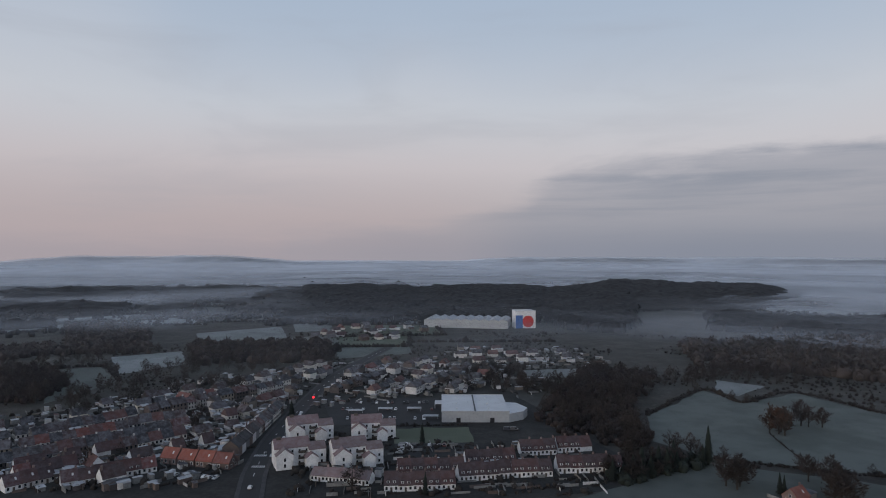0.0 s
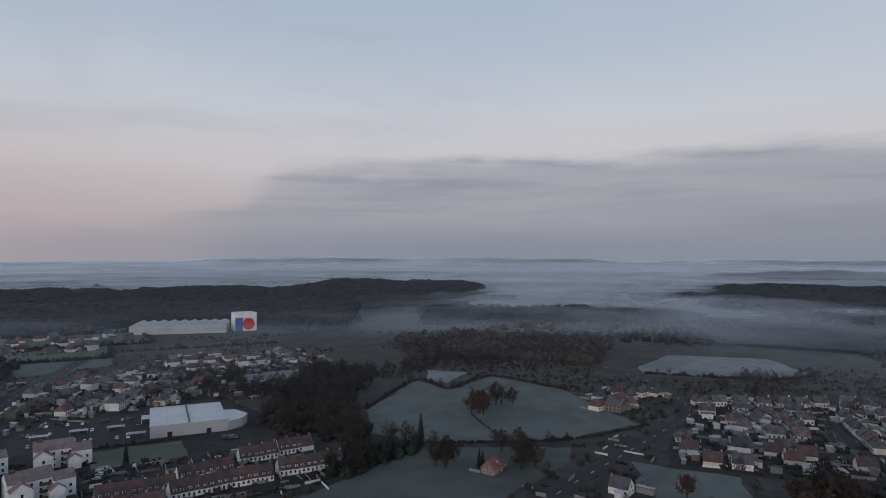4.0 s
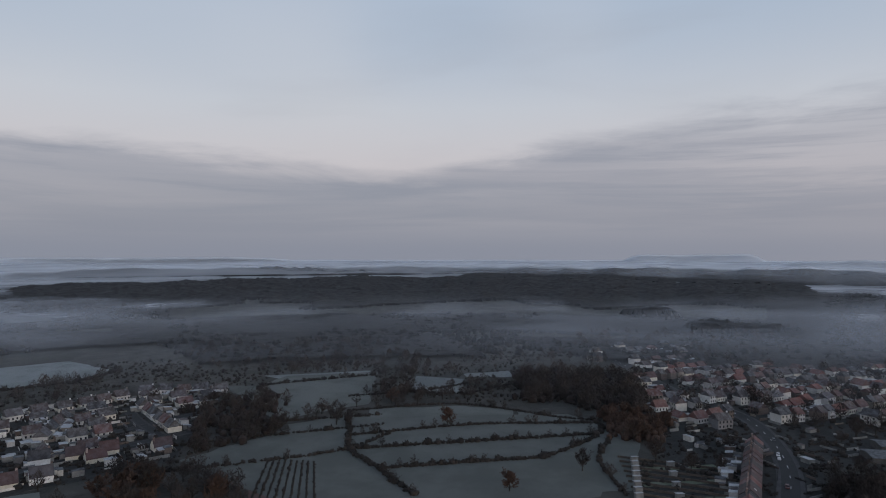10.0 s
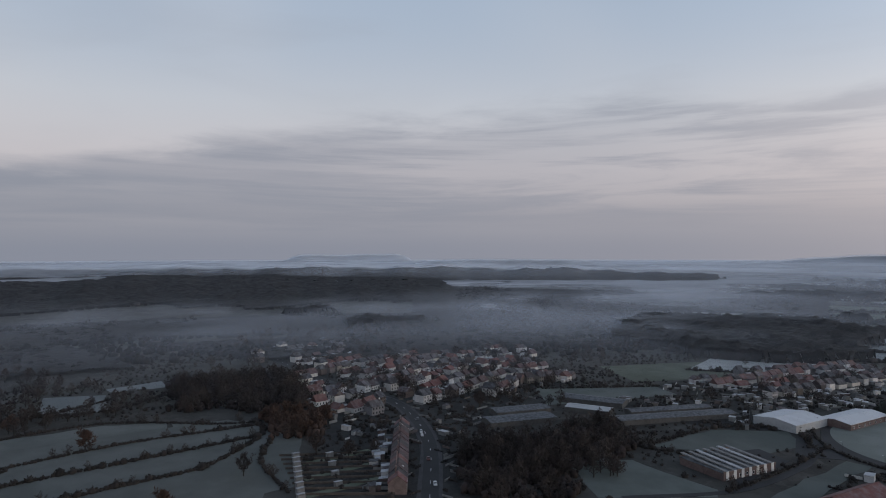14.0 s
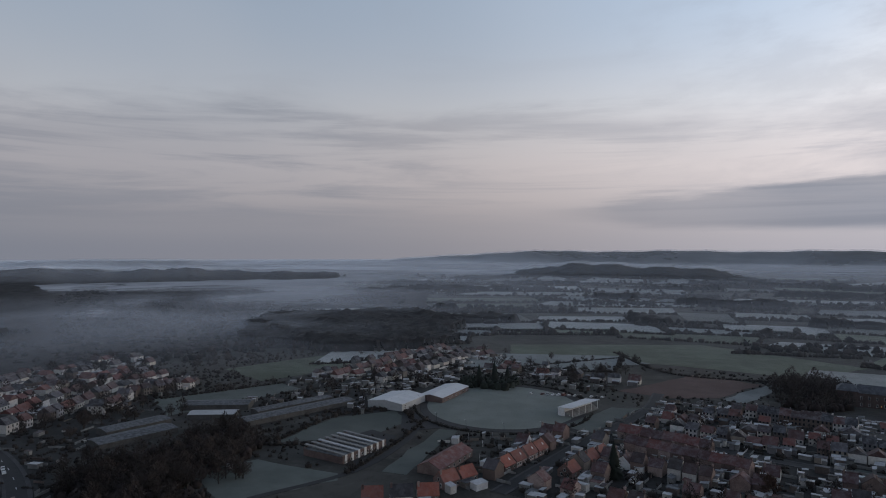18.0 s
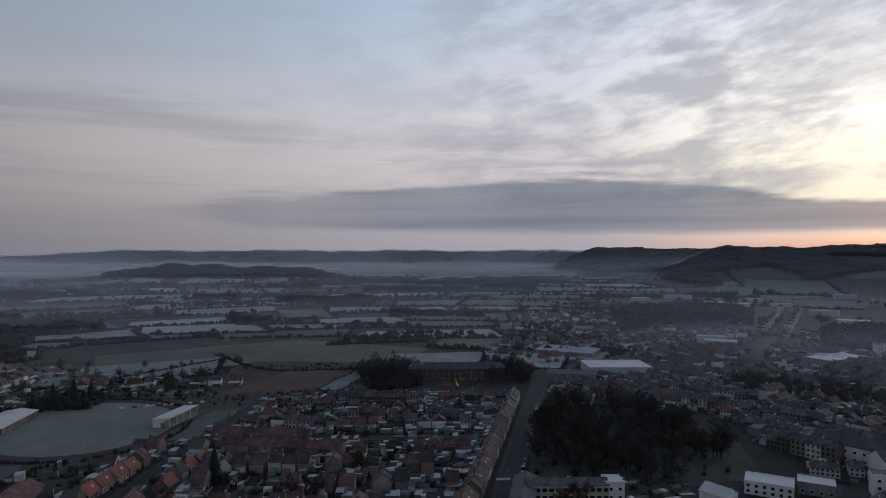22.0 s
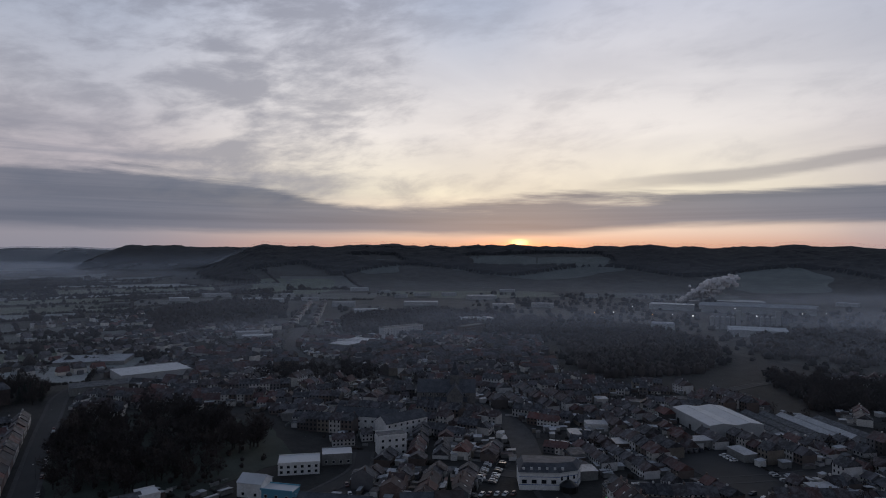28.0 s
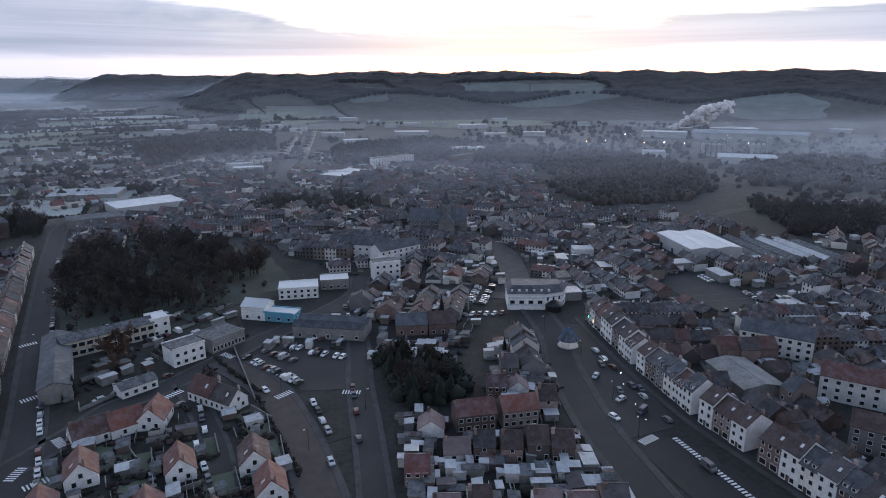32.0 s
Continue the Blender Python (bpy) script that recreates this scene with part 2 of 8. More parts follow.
def glowing(name, c, power):
    m, n = fresh(name)
    e = n.add("ShaderNodeEmission")
    n.put(e.inputs[0], c)
    e.inputs[1].default_value = power
    n.put(n.add("ShaderNodeOutputMaterial").inputs[0], e.outputs[0])
    return m


def tiled_roof(name, a, b, tints, frost, many=False):
    """Roof covering with courses of tiles, moss and rime."""
    m, n = fresh(name)
    p = place(n)
    sep = n.add("ShaderNodeSeparateXYZ")
    n.put(sep.inputs[0], p)
    course = n.math("FRACT", n.math("MULTIPLY", sep.outputs[2], 4.2))
    fine, large = n.noise(p, 2.6, 5, 0.65), n.noise(p, 0.22, 4)
    rnd = n.add("ShaderNodeNewGeometry").outputs["Random Per Island"] if many else n.add("ShaderNodeObjectInfo").outputs["Random"]
    colour = n.mix(n.step(n.math("ADD", n.math("MULTIPLY", fine, 0.6), n.math("MULTIPLY", large, 0.5)), 0.4, 0.72), a, b)
    tone = n.ramp(rnd, *[(k / len(tints), t) for k, t in enumerate(tints)])
    tone.node.color_ramp.interpolation = "CONSTANT"
    colour = n.mix(1.0, colour, tone, "MULTIPLY")
    rime = n.math("MULTIPLY", n.step(n.noise(p, 0.35, 6, 0.7), 0.40, 0.66), frost)
    colour = n.mix(rime, colour, (0.36, 0.38, 0.41))
    finish(n, colour, 0.75, n.math("ADD", fine, n.math("MULTIPLY", course, 0.5)), 0.5, 0.0, 0.08)
    return m


def ground_material():
    m, n = fresh("rough_grass_and_soil")
    p = place(n)
    fine, mid, small, large = n.noise(p, 0.6, 6, 0.7), n.noise(p, 0.035, 5, 0.6), n.noise(p, 0.11, 5, 0.65, 0.5), n.noise(p, 0.006, 3)
    c = n.mix(n.step(mid, 0.38, 0.62), (0.017, 0.017, 0.014), (0.050, 0.047, 0.041))
    c = n.mix(n.math("MULTIPLY", n.step(small, 0.50, 0.62), 0.75), c, (0.020, 0.0165, 0.0145))
    c = n.mix(n.math("MULTIPLY", n.step(small, 0.44, 0.32), 0.55), c, (0.086, 0.088, 0.077))
    c = n.mix(n.math("MULTIPLY", n.step(fine, 0.42, 0.66), 0.5), c, (0.052, 0.045, 0.038))
    c = n.mix(n.math("MULTIPLY", n.step(large, 0.46, 0.62), 0.3), c, (0.075, 0.080, 0.072))
    finish(n, c, 0.95, fine, 0.6)
    return m


def field_material(name, a, b, lines=0.0):
    m, n = fresh(name)
    p = place(n)
    fine, mid, large = n.noise(p, 0.9, 6, 0.7), n.noise(p, 0.05, 5, 0.6), n.noise(p, 0.014, 3)
    c = n.mix(n.step(n.math("ADD", n.math("MULTIPLY", mid, 0.5), n.math("MULTIPLY", large, 0.5)), 0.40, 0.60), a, b)
    c = n.mix(n.math("MULTIPLY", n.step(fine, 0.5, 0.72), 0.35), c, (0.10, 0.115, 0.085))
    rnd = n.add("ShaderNodeObjectInfo").outputs["Random"]
    h = n.add("ShaderNodeHueSaturation")
    n.put(h.inputs["Value"], n.math("ADD", 0.78, n.math("MULTIPLY", rnd, 0.42)))
    n.put(h.inputs["Color"], c)
    c = h.outputs[0]
    if lines:
        w = n.add("ShaderNodeTexWave")
        n.put(w.inputs["Vector"], p)
        w.inputs["Scale"].default_value, w.inputs["Distortion"].default_value = lines, 1.5
        c = n.mix(n.math("MULTIPLY", w.outputs["Fac"], 0.4), c, tuple(v * 0.5 for v in a))
    finish(n, c, 0.92, fine, 0.5)
    return m


def leafy(name, a, b):
    """Twigs and leaves: every clump a little different."""
    m, n = fresh(name)
    g = n.add("ShaderNodeNewGeometry")
    rnd = n.add("ShaderNodeObjectInfo").outputs["Random"]
    f = n.math("FRACT", n.math("ADD", g.outputs["Random Per Island"], n.math("MULTIPLY", rnd, 0.6)))
    big = n.noise(g.outputs["Position"], 0.02, 3)
    c = n.mix(n.math("ADD", n.math("MULTIPLY", f, 0.5), n.math("MULTIPLY", n.step(big, 0.38, 0.62), 0.5)), a, b)
    finish(n, c, 0.95)
    return m


def canopy_material():
    """Tree tops of a closed winter wood."""
    m, n = fresh("winter_canopy")
    p = place(n)
    fine, mid, large = n.noise(p, 0.22, 6, 0.7), n.noise(p, 0.045, 4), n.noise(p, 0.006, 3)
    c = n.mix(n.step(fine, 0.36, 0.66), (0.0045, 0.005, 0.006), (0.014, 0.0125, 0.0125))
    c = n.mix(n.math("MULTIPLY", n.step(mid, 0.5, 0.68), 0.6), c, (0.020, 0.015, 0.0135))
    c = n.mix(n.math("MULTIPLY", n.step(large, 0.52, 0.66), 0.5), c, (0.0075, 0.009, 0.009))
    finish(n, c, 0.95, fine, 0.8, 0.0, 2.0)
    return m


# heading, distance, half width and half depth of rises above the mist, and what is left of it there
RISES = [(-226, 2150, 1700, 900, 0.16), (-31, 690, 300, 170, 0.15), (22, 790, 460, 210, 0.15), (-4, 1330, 620, 400, 0.16), (33, 1240, 330, 150, 0.3), (29, 1800, 560, 210, 0.3), (-78, 1620, 1050, 600, 0.05), (-104, 1500, 520, 420, 0.16), (-29, 1120, 340, 190, 0.4), (-122, 1640, 230, 170, 0.25), (-138, 960, 150, 120, 0.25), (-128, 1180, 200, 140, 0.5), (-203, 1350, 480, 480, 0.30), (-226, 1250, 520, 330, 0.5), (-70, 890, 360, 180, 0.4), (-100, 1000, 320, 150, 0.5)]


def mist_material(name, dense, start, full, scale, low, near=0.0):
    """Thin ground mist and distance haze as opacity: patchy, thicker away from the eye, thinner sunwards; near adds a
    haze veil.
    """
    m, n = fresh(name)
    p = place(n)
    sep = n.add("ShaderNodeSeparateXYZ")
    n.put(sep.inputs[0], p)
    x, y = sep.outputs[0], sep.outputs[1]
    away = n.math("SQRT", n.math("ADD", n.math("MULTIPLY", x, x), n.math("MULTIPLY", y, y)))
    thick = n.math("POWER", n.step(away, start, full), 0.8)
    off_sun = n.step(n.math("ADD", n.math("MULTIPLY", x, sx), n.math("MULTIPLY", y, sy)), 1700.0, -100.0)
    patch = n.step(n.noise(p, scale, 5, 0.55, 0.6), low, low + 0.34)
    # the higher fields to the south lie almost clear of it
    south = n.math("DIVIDE", n.math("ADD", n.math("MULTIPLY", x, 0.259), n.math("MULTIPLY", y, -0.966)), away)
    thin = n.math("MULTIPLY", n.math("MULTIPLY", n.step(south, 0.80, 0.95), n.step(away, 3000.0, 1900.0)), 0.68)
    # and so do the fields to the north, in part
    north = n.math("DIVIDE", n.math("ADD", n.math("MULTIPLY", x, -0.292), n.math("MULTIPLY", y, 0.956)), away)
    thin = n.math("MAXIMUM", thin, n.math("MULTIPLY", n.math("MULTIPLY", n.step(north, 0.72, 0.94), n.step(away, 3400.0, 1500.0)), 0.34))
    a = n.math("MULTIPLY", n.math("MULTIPLY", thick, n.math("ADD", 0.45, n.math("MULTIPLY", patch, 0.55))), n.math("ADD", 0.50, n.math("MULTIPLY", off_sun, 0.50)))
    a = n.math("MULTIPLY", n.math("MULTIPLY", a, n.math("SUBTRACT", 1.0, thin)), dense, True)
    # wooded rises stand out of it, with frayed edges
    fray = n.math("MULTIPLY", n.math("SUBTRACT", n.noise(p, 0.0042, 5, 0.6, 0.4), 0.5), 1.6)
    for yaw, dist, half_w, half_d, keep in RISES:
        ux, uy = -math.sin(radians(yaw)), math.cos(radians(yaw))
        along = n.math("ADD", n.math("MULTIPLY", x, ux), n.math("MULTIPLY", y, uy))
        across = n.math("SUBTRACT", n.math("MULTIPLY", x, uy), n.math("MULTIPLY", y, ux))
        u, v = n.math("DIVIDE", across, half_w), n.math("DIVIDE", n.math("SUBTRACT", along, dist), half_d)
        e = n.math("ADD", n.math("SQRT", n.math("ADD", n.math("MULTIPLY", u, u), n.math("MULTIPLY", v, v))), fray)
        a = n.math("MULTIPLY", a, n.math("ADD", keep, n.math("MULTIPLY", n.step(e, 0.62, 1.2), 1.0 - keep)))
    # the far crests rise above it
    a = n.math("MULTIPLY", a, n.math("SUBTRACT", 1.0, n.math("MULTIPLY", n.math("MULTIPLY", n.step(sep.outputs[2], 34.0, 110.0), n.math("MAXIMUM", n.step(away, 4600.0, 3300.0), 0.25)), 0.86)))
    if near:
        # haze and sun glare put into the opacity, growing with distance and sunwards
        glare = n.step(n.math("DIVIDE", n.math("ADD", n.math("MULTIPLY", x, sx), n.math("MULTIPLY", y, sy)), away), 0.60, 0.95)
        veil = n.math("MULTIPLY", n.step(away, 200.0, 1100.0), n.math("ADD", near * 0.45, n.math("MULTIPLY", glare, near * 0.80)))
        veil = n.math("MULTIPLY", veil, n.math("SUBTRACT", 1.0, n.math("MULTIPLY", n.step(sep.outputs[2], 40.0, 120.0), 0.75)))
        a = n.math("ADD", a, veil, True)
    # stand-in for scattering: fixed normals, one up and one sunward, brighten the flat sheet
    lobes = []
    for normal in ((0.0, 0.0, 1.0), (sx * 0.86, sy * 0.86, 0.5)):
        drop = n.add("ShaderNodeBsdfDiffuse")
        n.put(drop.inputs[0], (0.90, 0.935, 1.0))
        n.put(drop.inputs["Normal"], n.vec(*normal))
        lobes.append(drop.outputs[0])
    half = n.add("ShaderNodeMixShader")
    half.inputs[0].default_value = 0.38
    n.put(half.inputs[1], lobes[0])
    n.put(half.inputs[2], lobes[1])
    pass_on = n.add("ShaderNodeBsdfTranslucent")
    n.put(pass_on.inputs[0], (0.90, 0.935, 1.0))
    body, clear, mixed = n.add("ShaderNodeMixShader"), n.add("ShaderNodeBsdfTransparent"), n.add("ShaderNodeMixShader")
    body.inputs[0].default_value = 0.08
    n.put(body.inputs[1], half.outputs[0])
    n.put(body.inputs[2], pass_on.outputs[0])
    n.put(mixed.inputs[0], a)
    n.put(mixed.inputs[1], clear.outputs[0])
    n.put(mixed.inputs[2], body.outputs[0])
    n.put(n.add("ShaderNodeOutputMaterial").inputs[0], mixed.outputs[0])
    return m


GROUND = ground_material()
FROST = field_material("frosted_pasture", (0.076, 0.090, 0.081), (0.112, 0.126, 0.116))
RIME = field_material("rimed_grey_pasture", (0.082, 0.088, 0.080), (0.116, 0.122, 0.113))
PALE = field_material("white_frosted_field", (0.150, 0.165, 0.165), (0.215, 0.230, 0.230))
HOAR = field_material("hoar_white_pasture", (0.250, 0.262, 0.256), (0.335, 0.348, 0.340))
GREEN = field_material("green_winter_crop", (0.080, 0.096, 0.064), (0.124, 0.140, 0.104))
PITCH = field_material("frosted_sports_turf", (0.170, 0.192, 0.172), (0.220, 0.242, 0.222))
LAWN = field_material("dark_town_lawn", (0.022, 0.030, 0.022), (0.044, 0.054, 0.042))
PLOUGH = field_material("ploughed_red_soil", (0.105, 0.058, 0.050), (0.150, 0.090, 0.079), 0.5)
YARD = surface("yard_gravel_and_gardens", (0.008, 0.0085, 0.0080), (0.031, 0.030, 0.0285), 0.5, 0.09, 0.95, 0.5)
ASPHALT = surface("worn_asphalt", (0.015, 0.0155, 0.0170), (0.028, 0.028, 0.0305), 3.0, 0.08, 0.85, 0.2)
BLACKTOP = surface("fresh_black_asphalt", (0.007, 0.007, 0.008), (0.013, 0.013, 0.015), 4.0, 0.2, 0.8, 0.2)
BRICKWAY = surface("reddish_paving", (0.044, 0.035, 0.033), (0.068, 0.054, 0.051), 2.5, 0.2, 0.9, 0.3)
PAVING = surface("pale_paving", (0.032, 0.032, 0.034), (0.066, 0.065, 0.068), 1.5, 0.2, 0.9, 0.3)
MARK = plain("white_road_paint", (0.72, 0.72, 0.72), 0.7)
WALLS = [(1, 1, 1), (0.34, 0.30, 0.26), (0.24, 0.24, 0.26), (0.97, 0.94, 0.90), (0.22, 0.18, 0.165), (0.78, 0.76, 0.74), (0.88, 0.88, 0.90), (0.19, 0.145, 0.13), (0.13, 0.115, 0.115)]
RENDER = surface("painted_render", (0.54, 0.53, 0.52), (0.74, 0.73, 0.72), 1.2, 0.25, 0.85, 0.15, vary=0.12, tints=WALLS)
RENDER_MANY = surface("painted_render_of_many_houses", (0.47, 0.46, 0.45), (0.68, 0.67, 0.66), 1.2, 0.25, 0.85, 0.15, vary=0.2, tints=WALLS, many=True)
WHITE = surface("white_render", (0.60, 0.595, 0.59), (0.78, 0.78, 0.78), 1.0, 0.25, 0.85, 0.15, vary=0.08)
WHITE_MANY = surface("white_render_of_many_houses", (0.56, 0.55, 0.53), (0.72, 0.71, 0.69), 1.0, 0.25, 0.85, 0.15, vary=0.12, tints=[(1, 1, 1), (0.92, 0.86, 0.76), (0.75, 0.74, 0.74)], many=True)
OLDWALL = surface("old_brick_and_plaster", (0.120, 0.085, 0.076), (0.22, 0.165, 0.148), 2.4, 0.3, 0.9, 0.4, vary=0.2,
                  tints=[(1, 1, 1), (1.25, 1.2, 1.2), (0.7, 0.68, 0.7), (1.7, 1.8, 1.85)])
CREAMWHITE = surface("cream_render", (0.52, 0.48, 0.40), (0.68, 0.63, 0.54), 1.0, 0.25, 0.85, 0.15, vary=0.1)
DARKBRICK = surface("dark_sooty_brick", (0.050, 0.036, 0.034), (0.095, 0.070, 0.066), 2.4, 0.3, 0.9, 0.4)
CREAM = surface("cream_wall", (0.36, 0.33, 0.26), (0.47, 0.44, 0.37), 1.2, 0.3, 0.85, 0.15)
STONE = surface("grey_church_stone", (0.10, 0.098, 0.097), (0.19, 0.185, 0.18), 0.8, 0.2, 0.9, 0.5)
ROOFS = [(1, 1, 1), (0.70, 0.80, 0.92), (1.25, 0.92, 0.88), (0.58, 0.66, 0.78), (1.15, 0.82, 0.78), (1.8, 0.90, 0.78), (1.5, 1.6, 1.75), (0.95, 0.76, 0.76), (0.66, 0.70, 0.78)]
TILE = tiled_roof("weathered_roof_tiles", (0.032, 0.026, 0.026), (0.062, 0.049, 0.048), ROOFS, 0.10)
RED_MANY = tiled_roof("red_tiles_of_many_roofs", (0.085, 0.038, 0.033), (0.150, 0.066, 0.055), [(1, 1, 1), (0.66, 0.72, 0.8), (1.2, 0.95, 0.9), (0.85, 0.85, 0.9)], 0.14, True)
TILE_MANY = tiled_roof("weathered_tiles_of_many_roofs", (0.034, 0.029, 0.030), (0.066, 0.055, 0.056), ROOFS, 0.26, True)
PINKTILE = tiled_roof("faded_pink_tiles", (0.15, 0.105, 0.105), (0.21, 0.155, 0.152), [(1, 1, 1), (0.9, 0.9, 0.9), (1.1, 1, 1)], 0.2)
ORANGE = tiled_roof("orange_clay_tiles", (0.115, 0.046, 0.037), (0.170, 0.070, 0.055), [(1, 1, 1), (0.72, 0.72, 0.78), (1.15, 1, 0.9), (0.5, 0.58, 0.66)], 0.18)
CLAY = tiled_roof("bright_clay_tiles", (0.175, 0.056, 0.040), (0.25, 0.088, 0.062), [(1, 1, 1), (0.8, 0.8, 0.84), (1.15, 1, 0.92)], 0.10)
BURGTILE = tiled_roof("dark_burgundy_tiles", (0.052, 0.029, 0.029), (0.086, 0.050, 0.048), [(1, 1, 1), (0.85, 0.9, 0.95), (1.15, 1.0, 0.97), (0.75, 0.8, 0.86)], 0.08)
REDTILE = tiled_roof("dull_red_tiles", (0.085, 0.036, 0.034), (0.130, 0.060, 0.054), [(1, 1, 1), (0.72, 0.78, 0.85), (1.2, 0.95, 0.9), (0.6, 0.65, 0.72)], 0.2)
SLATE = tiled_roof("grey_slates", (0.036, 0.040, 0.049), (0.070, 0.076, 0.090), [(1, 1, 1), (0.8, 0.8, 0.85), (1.3, 1.3, 1.3)], 0.14)
TIN = surface("frosted_metal_roof", (0.25, 0.26, 0.28), (0.48, 0.49, 0.51), 0.8, 0.12, 0.6, 0.1, frost=0.3)
WHITETIN = surface("white_metal_roof", (0.50, 0.51, 0.53), (0.64, 0.65, 0.67), 0.5, 0.1, 0.6, 0.1, frost=0.3)
LEAD = surface("dark_flat_roof", (0.040, 0.043, 0.049), (0.095, 0.100, 0.110), 0.7, 0.15, 0.8, 0.2, frost=0.18)
CLAD = surface("grey_cladding", (0.33, 0.34, 0.35), (0.42, 0.43, 0.44), 0.6, 0.1, 0.6, 0.1)
CONCRETE = surface("stained_concrete", (0.15, 0.15, 0.147), (0.25, 0.25, 0.245), 1.0, 0.2, 0.9, 0.3)
DARKWALL = surface("dark_blockwork", (0.055, 0.053, 0.052), (0.10, 0.098, 0.095), 1.0, 0.2, 0.9, 0.3)
TIMBER = surface("weathered_timber", (0.055, 0.045, 0.038), (0.11, 0.09, 0.075), 2.0, 0.3, 0.9, 0.3)
GLASS = plain("dark_window_glass", (0.022, 0.026, 0.032), 0.12)
FRAMEW = plain("white_window_paint", (0.62, 0.62, 0.61), 0.5)
BLUEP = plain("blue_panel", (0.05, 0.13, 0.36), 0.5)
REDP = plain("red_panel", (0.55, 0.035, 0.03), 0.5)
CYANP = plain("cyan_painted_wall", (0.11, 0.33, 0.45), 0.7)
DARKM = plain("dark_metal", (0.03, 0.03, 0.033), 0.5, 0.5)
RUBBER = plain("tyre_rubber", (0.012, 0.012, 0.012), 0.9)
BARK = surface("bark", (0.022, 0.019, 0.017), (0.05, 0.043, 0.038), 3.0, 0.3, 0.95, 0.5)
TWIG = leafy("bare_twigs", (0.023, 0.0185, 0.0172), (0.060, 0.046, 0.041))
RUST = leafy("rusty_brown_leaves", (0.044, 0.027, 0.020), (0.082, 0.047, 0.034))
BROWNWOOD = leafy("reddish_brown_thicket", (0.015, 0.0115, 0.011), (0.040, 0.028, 0.025))
FIR = leafy("dark_conifer_needles", (0.008, 0.012, 0.010), (0.022, 0.030, 0.022))
WOODS = leafy("winter_woods", (0.006, 0.0065, 0.007), (0.015, 0.013, 0.013))
CANOPY = canopy_material()
HEDGE = leafy("hedge_twigs", (0.013, 0.0115, 0.0102), (0.038, 0.031, 0.027))
PAINTS = surface("car_paint", (1, 1, 1), (0.96, 0.96, 0.96), 1.0, 0.3, 0.3, 0.0,
                 tints=[(0.66, 0.66, 0.67), (0.02, 0.02, 0.022), (0.34, 0.35, 0.36), (0.72, 0.72, 0.72), (0.045, 0.05, 0.065), (0.50, 0.51, 0.52), (0.10, 0.035, 0.03), (0.10, 0.10, 0.105), (0.60, 0.60, 0.60)])
WARM_LAMP = glowing("orange_lamp_glow", (1.0, 0.36, 0.08), 9.0)
COLD_LAMP = glowing("white_lamp_glow", (1.0, 0.95, 0.85), 9.0)
RED_LAMP = glowing("red_sign_glow", (1.0, 0.02, 0.03), 5.0)
GREEN_LAMP = glowing("green_sign_glow", (0.1, 1.0, 0.4), 1.2)
BLUE_LAMP = glowing("blue_garland_glow", (0.08, 0.25, 0.7), 0.14)
SHOP_LAMP = glowing("warm_shop_light", (1.0, 0.72, 0.40), 1.2)

# ---------------------------------------------------------------- mesh tools
rng = random.Random(7)


class Geo:
    """Collects corners and faces of one mesh."""

    def __init__(self):
        self.v, self.f, self.m = [], [], []

    def poly(self, pts, mi=0):
        k = len(self.v)
        self.v += [tuple(p) for p in pts]
        self.f.append(tuple(range(k, k + len(pts))))
        self.m.append(mi)

    def box(self, x0, y0, z0, x1, y1, z1, mi=0, top=None):
        k = len(self.v)
        self.v += [(x0, y0, z0), (x1, y0, z0), (x1, y1, z0), (x0, y1, z0), (x0, y0, z1), (x1, y0, z1), (x1, y1, z1), (x0, y1, z1)]
        for n, q in enumerate(((0, 3, 2, 1), (4, 5, 6, 7), (0, 1, 5, 4), (1, 2, 6, 5), (2, 3, 7, 6), (3, 0, 4, 7))):
            self.f.append(tuple(k + i for i in q))
            self.m.append(top if top is not None and n == 1 else mi)

    def slab(self, a, b, c, d, t, mi=0):
        """A plate of thickness t under the four corners a, b, c, d."""
        k = len(self.v)
        self.v += [a, b, c, d] + [(p[0], p[1], p[2] - t) for p in (a, b, c, d)]
        for q in ((0, 1, 2, 3), (7, 6, 5, 4), (0, 4, 5, 1), (1, 5, 6, 2), (2, 6, 7, 3), (3, 7, 4, 0)):
            self.f.append(tuple(k + i for i in q))
            self.m.append(mi)

    def tube(self, a, b, r0, r1, n=6, mi=0, cap=False):
        a, b = Vector(a), Vector(b)
        w = (b - a).normalized()
        u = w.orthogonal().normalized()
        s = w.cross(u)
        k = len(self.v)
        for p, r in ((a, r0), (b, r1)):
            self.v += [tuple(p + (u * math.cos(6.2832 * i / n) + s * math.sin(6.2832 * i / n)) * r) for i in range(n)]
        for i in range(n):
            self.f.append((k + i, k + (i + 1) % n, k + n + (i + 1) % n, k + n + i))
            self.m.append(mi)
        if cap:
            self.f.append(tuple(k + n + i for i in range(n)))
            self.m.append(mi)

    def prism(self, pts, z0, z1, mi=0, top=None):
        n, k = len(pts), len(self.v)
        self.v += [(x, y, z0) for x, y in pts] + [(x, y, z1) for x, y in pts]
        for i in range(n):
            self.f.append((k + i, k + (i + 1) % n, k + n + (i + 1) % n, k + n + i))
            self.m.append(mi)
        self.f.append(tuple(range(k + n, k + 2 * n)))
        self.m.append(mi if top is None else top)

    def data(self, name, mats):
        me = bpy.data.meshes.new(name)
        me.from_pydata(self.v, [], self.f)
        for m in mats if isinstance(mats, (list, tuple)) else [mats]:
            me.materials.append(m)
        if any(self.m):
            me.polygons.foreach_set("material_index", self.m)
        me.update()
        return me


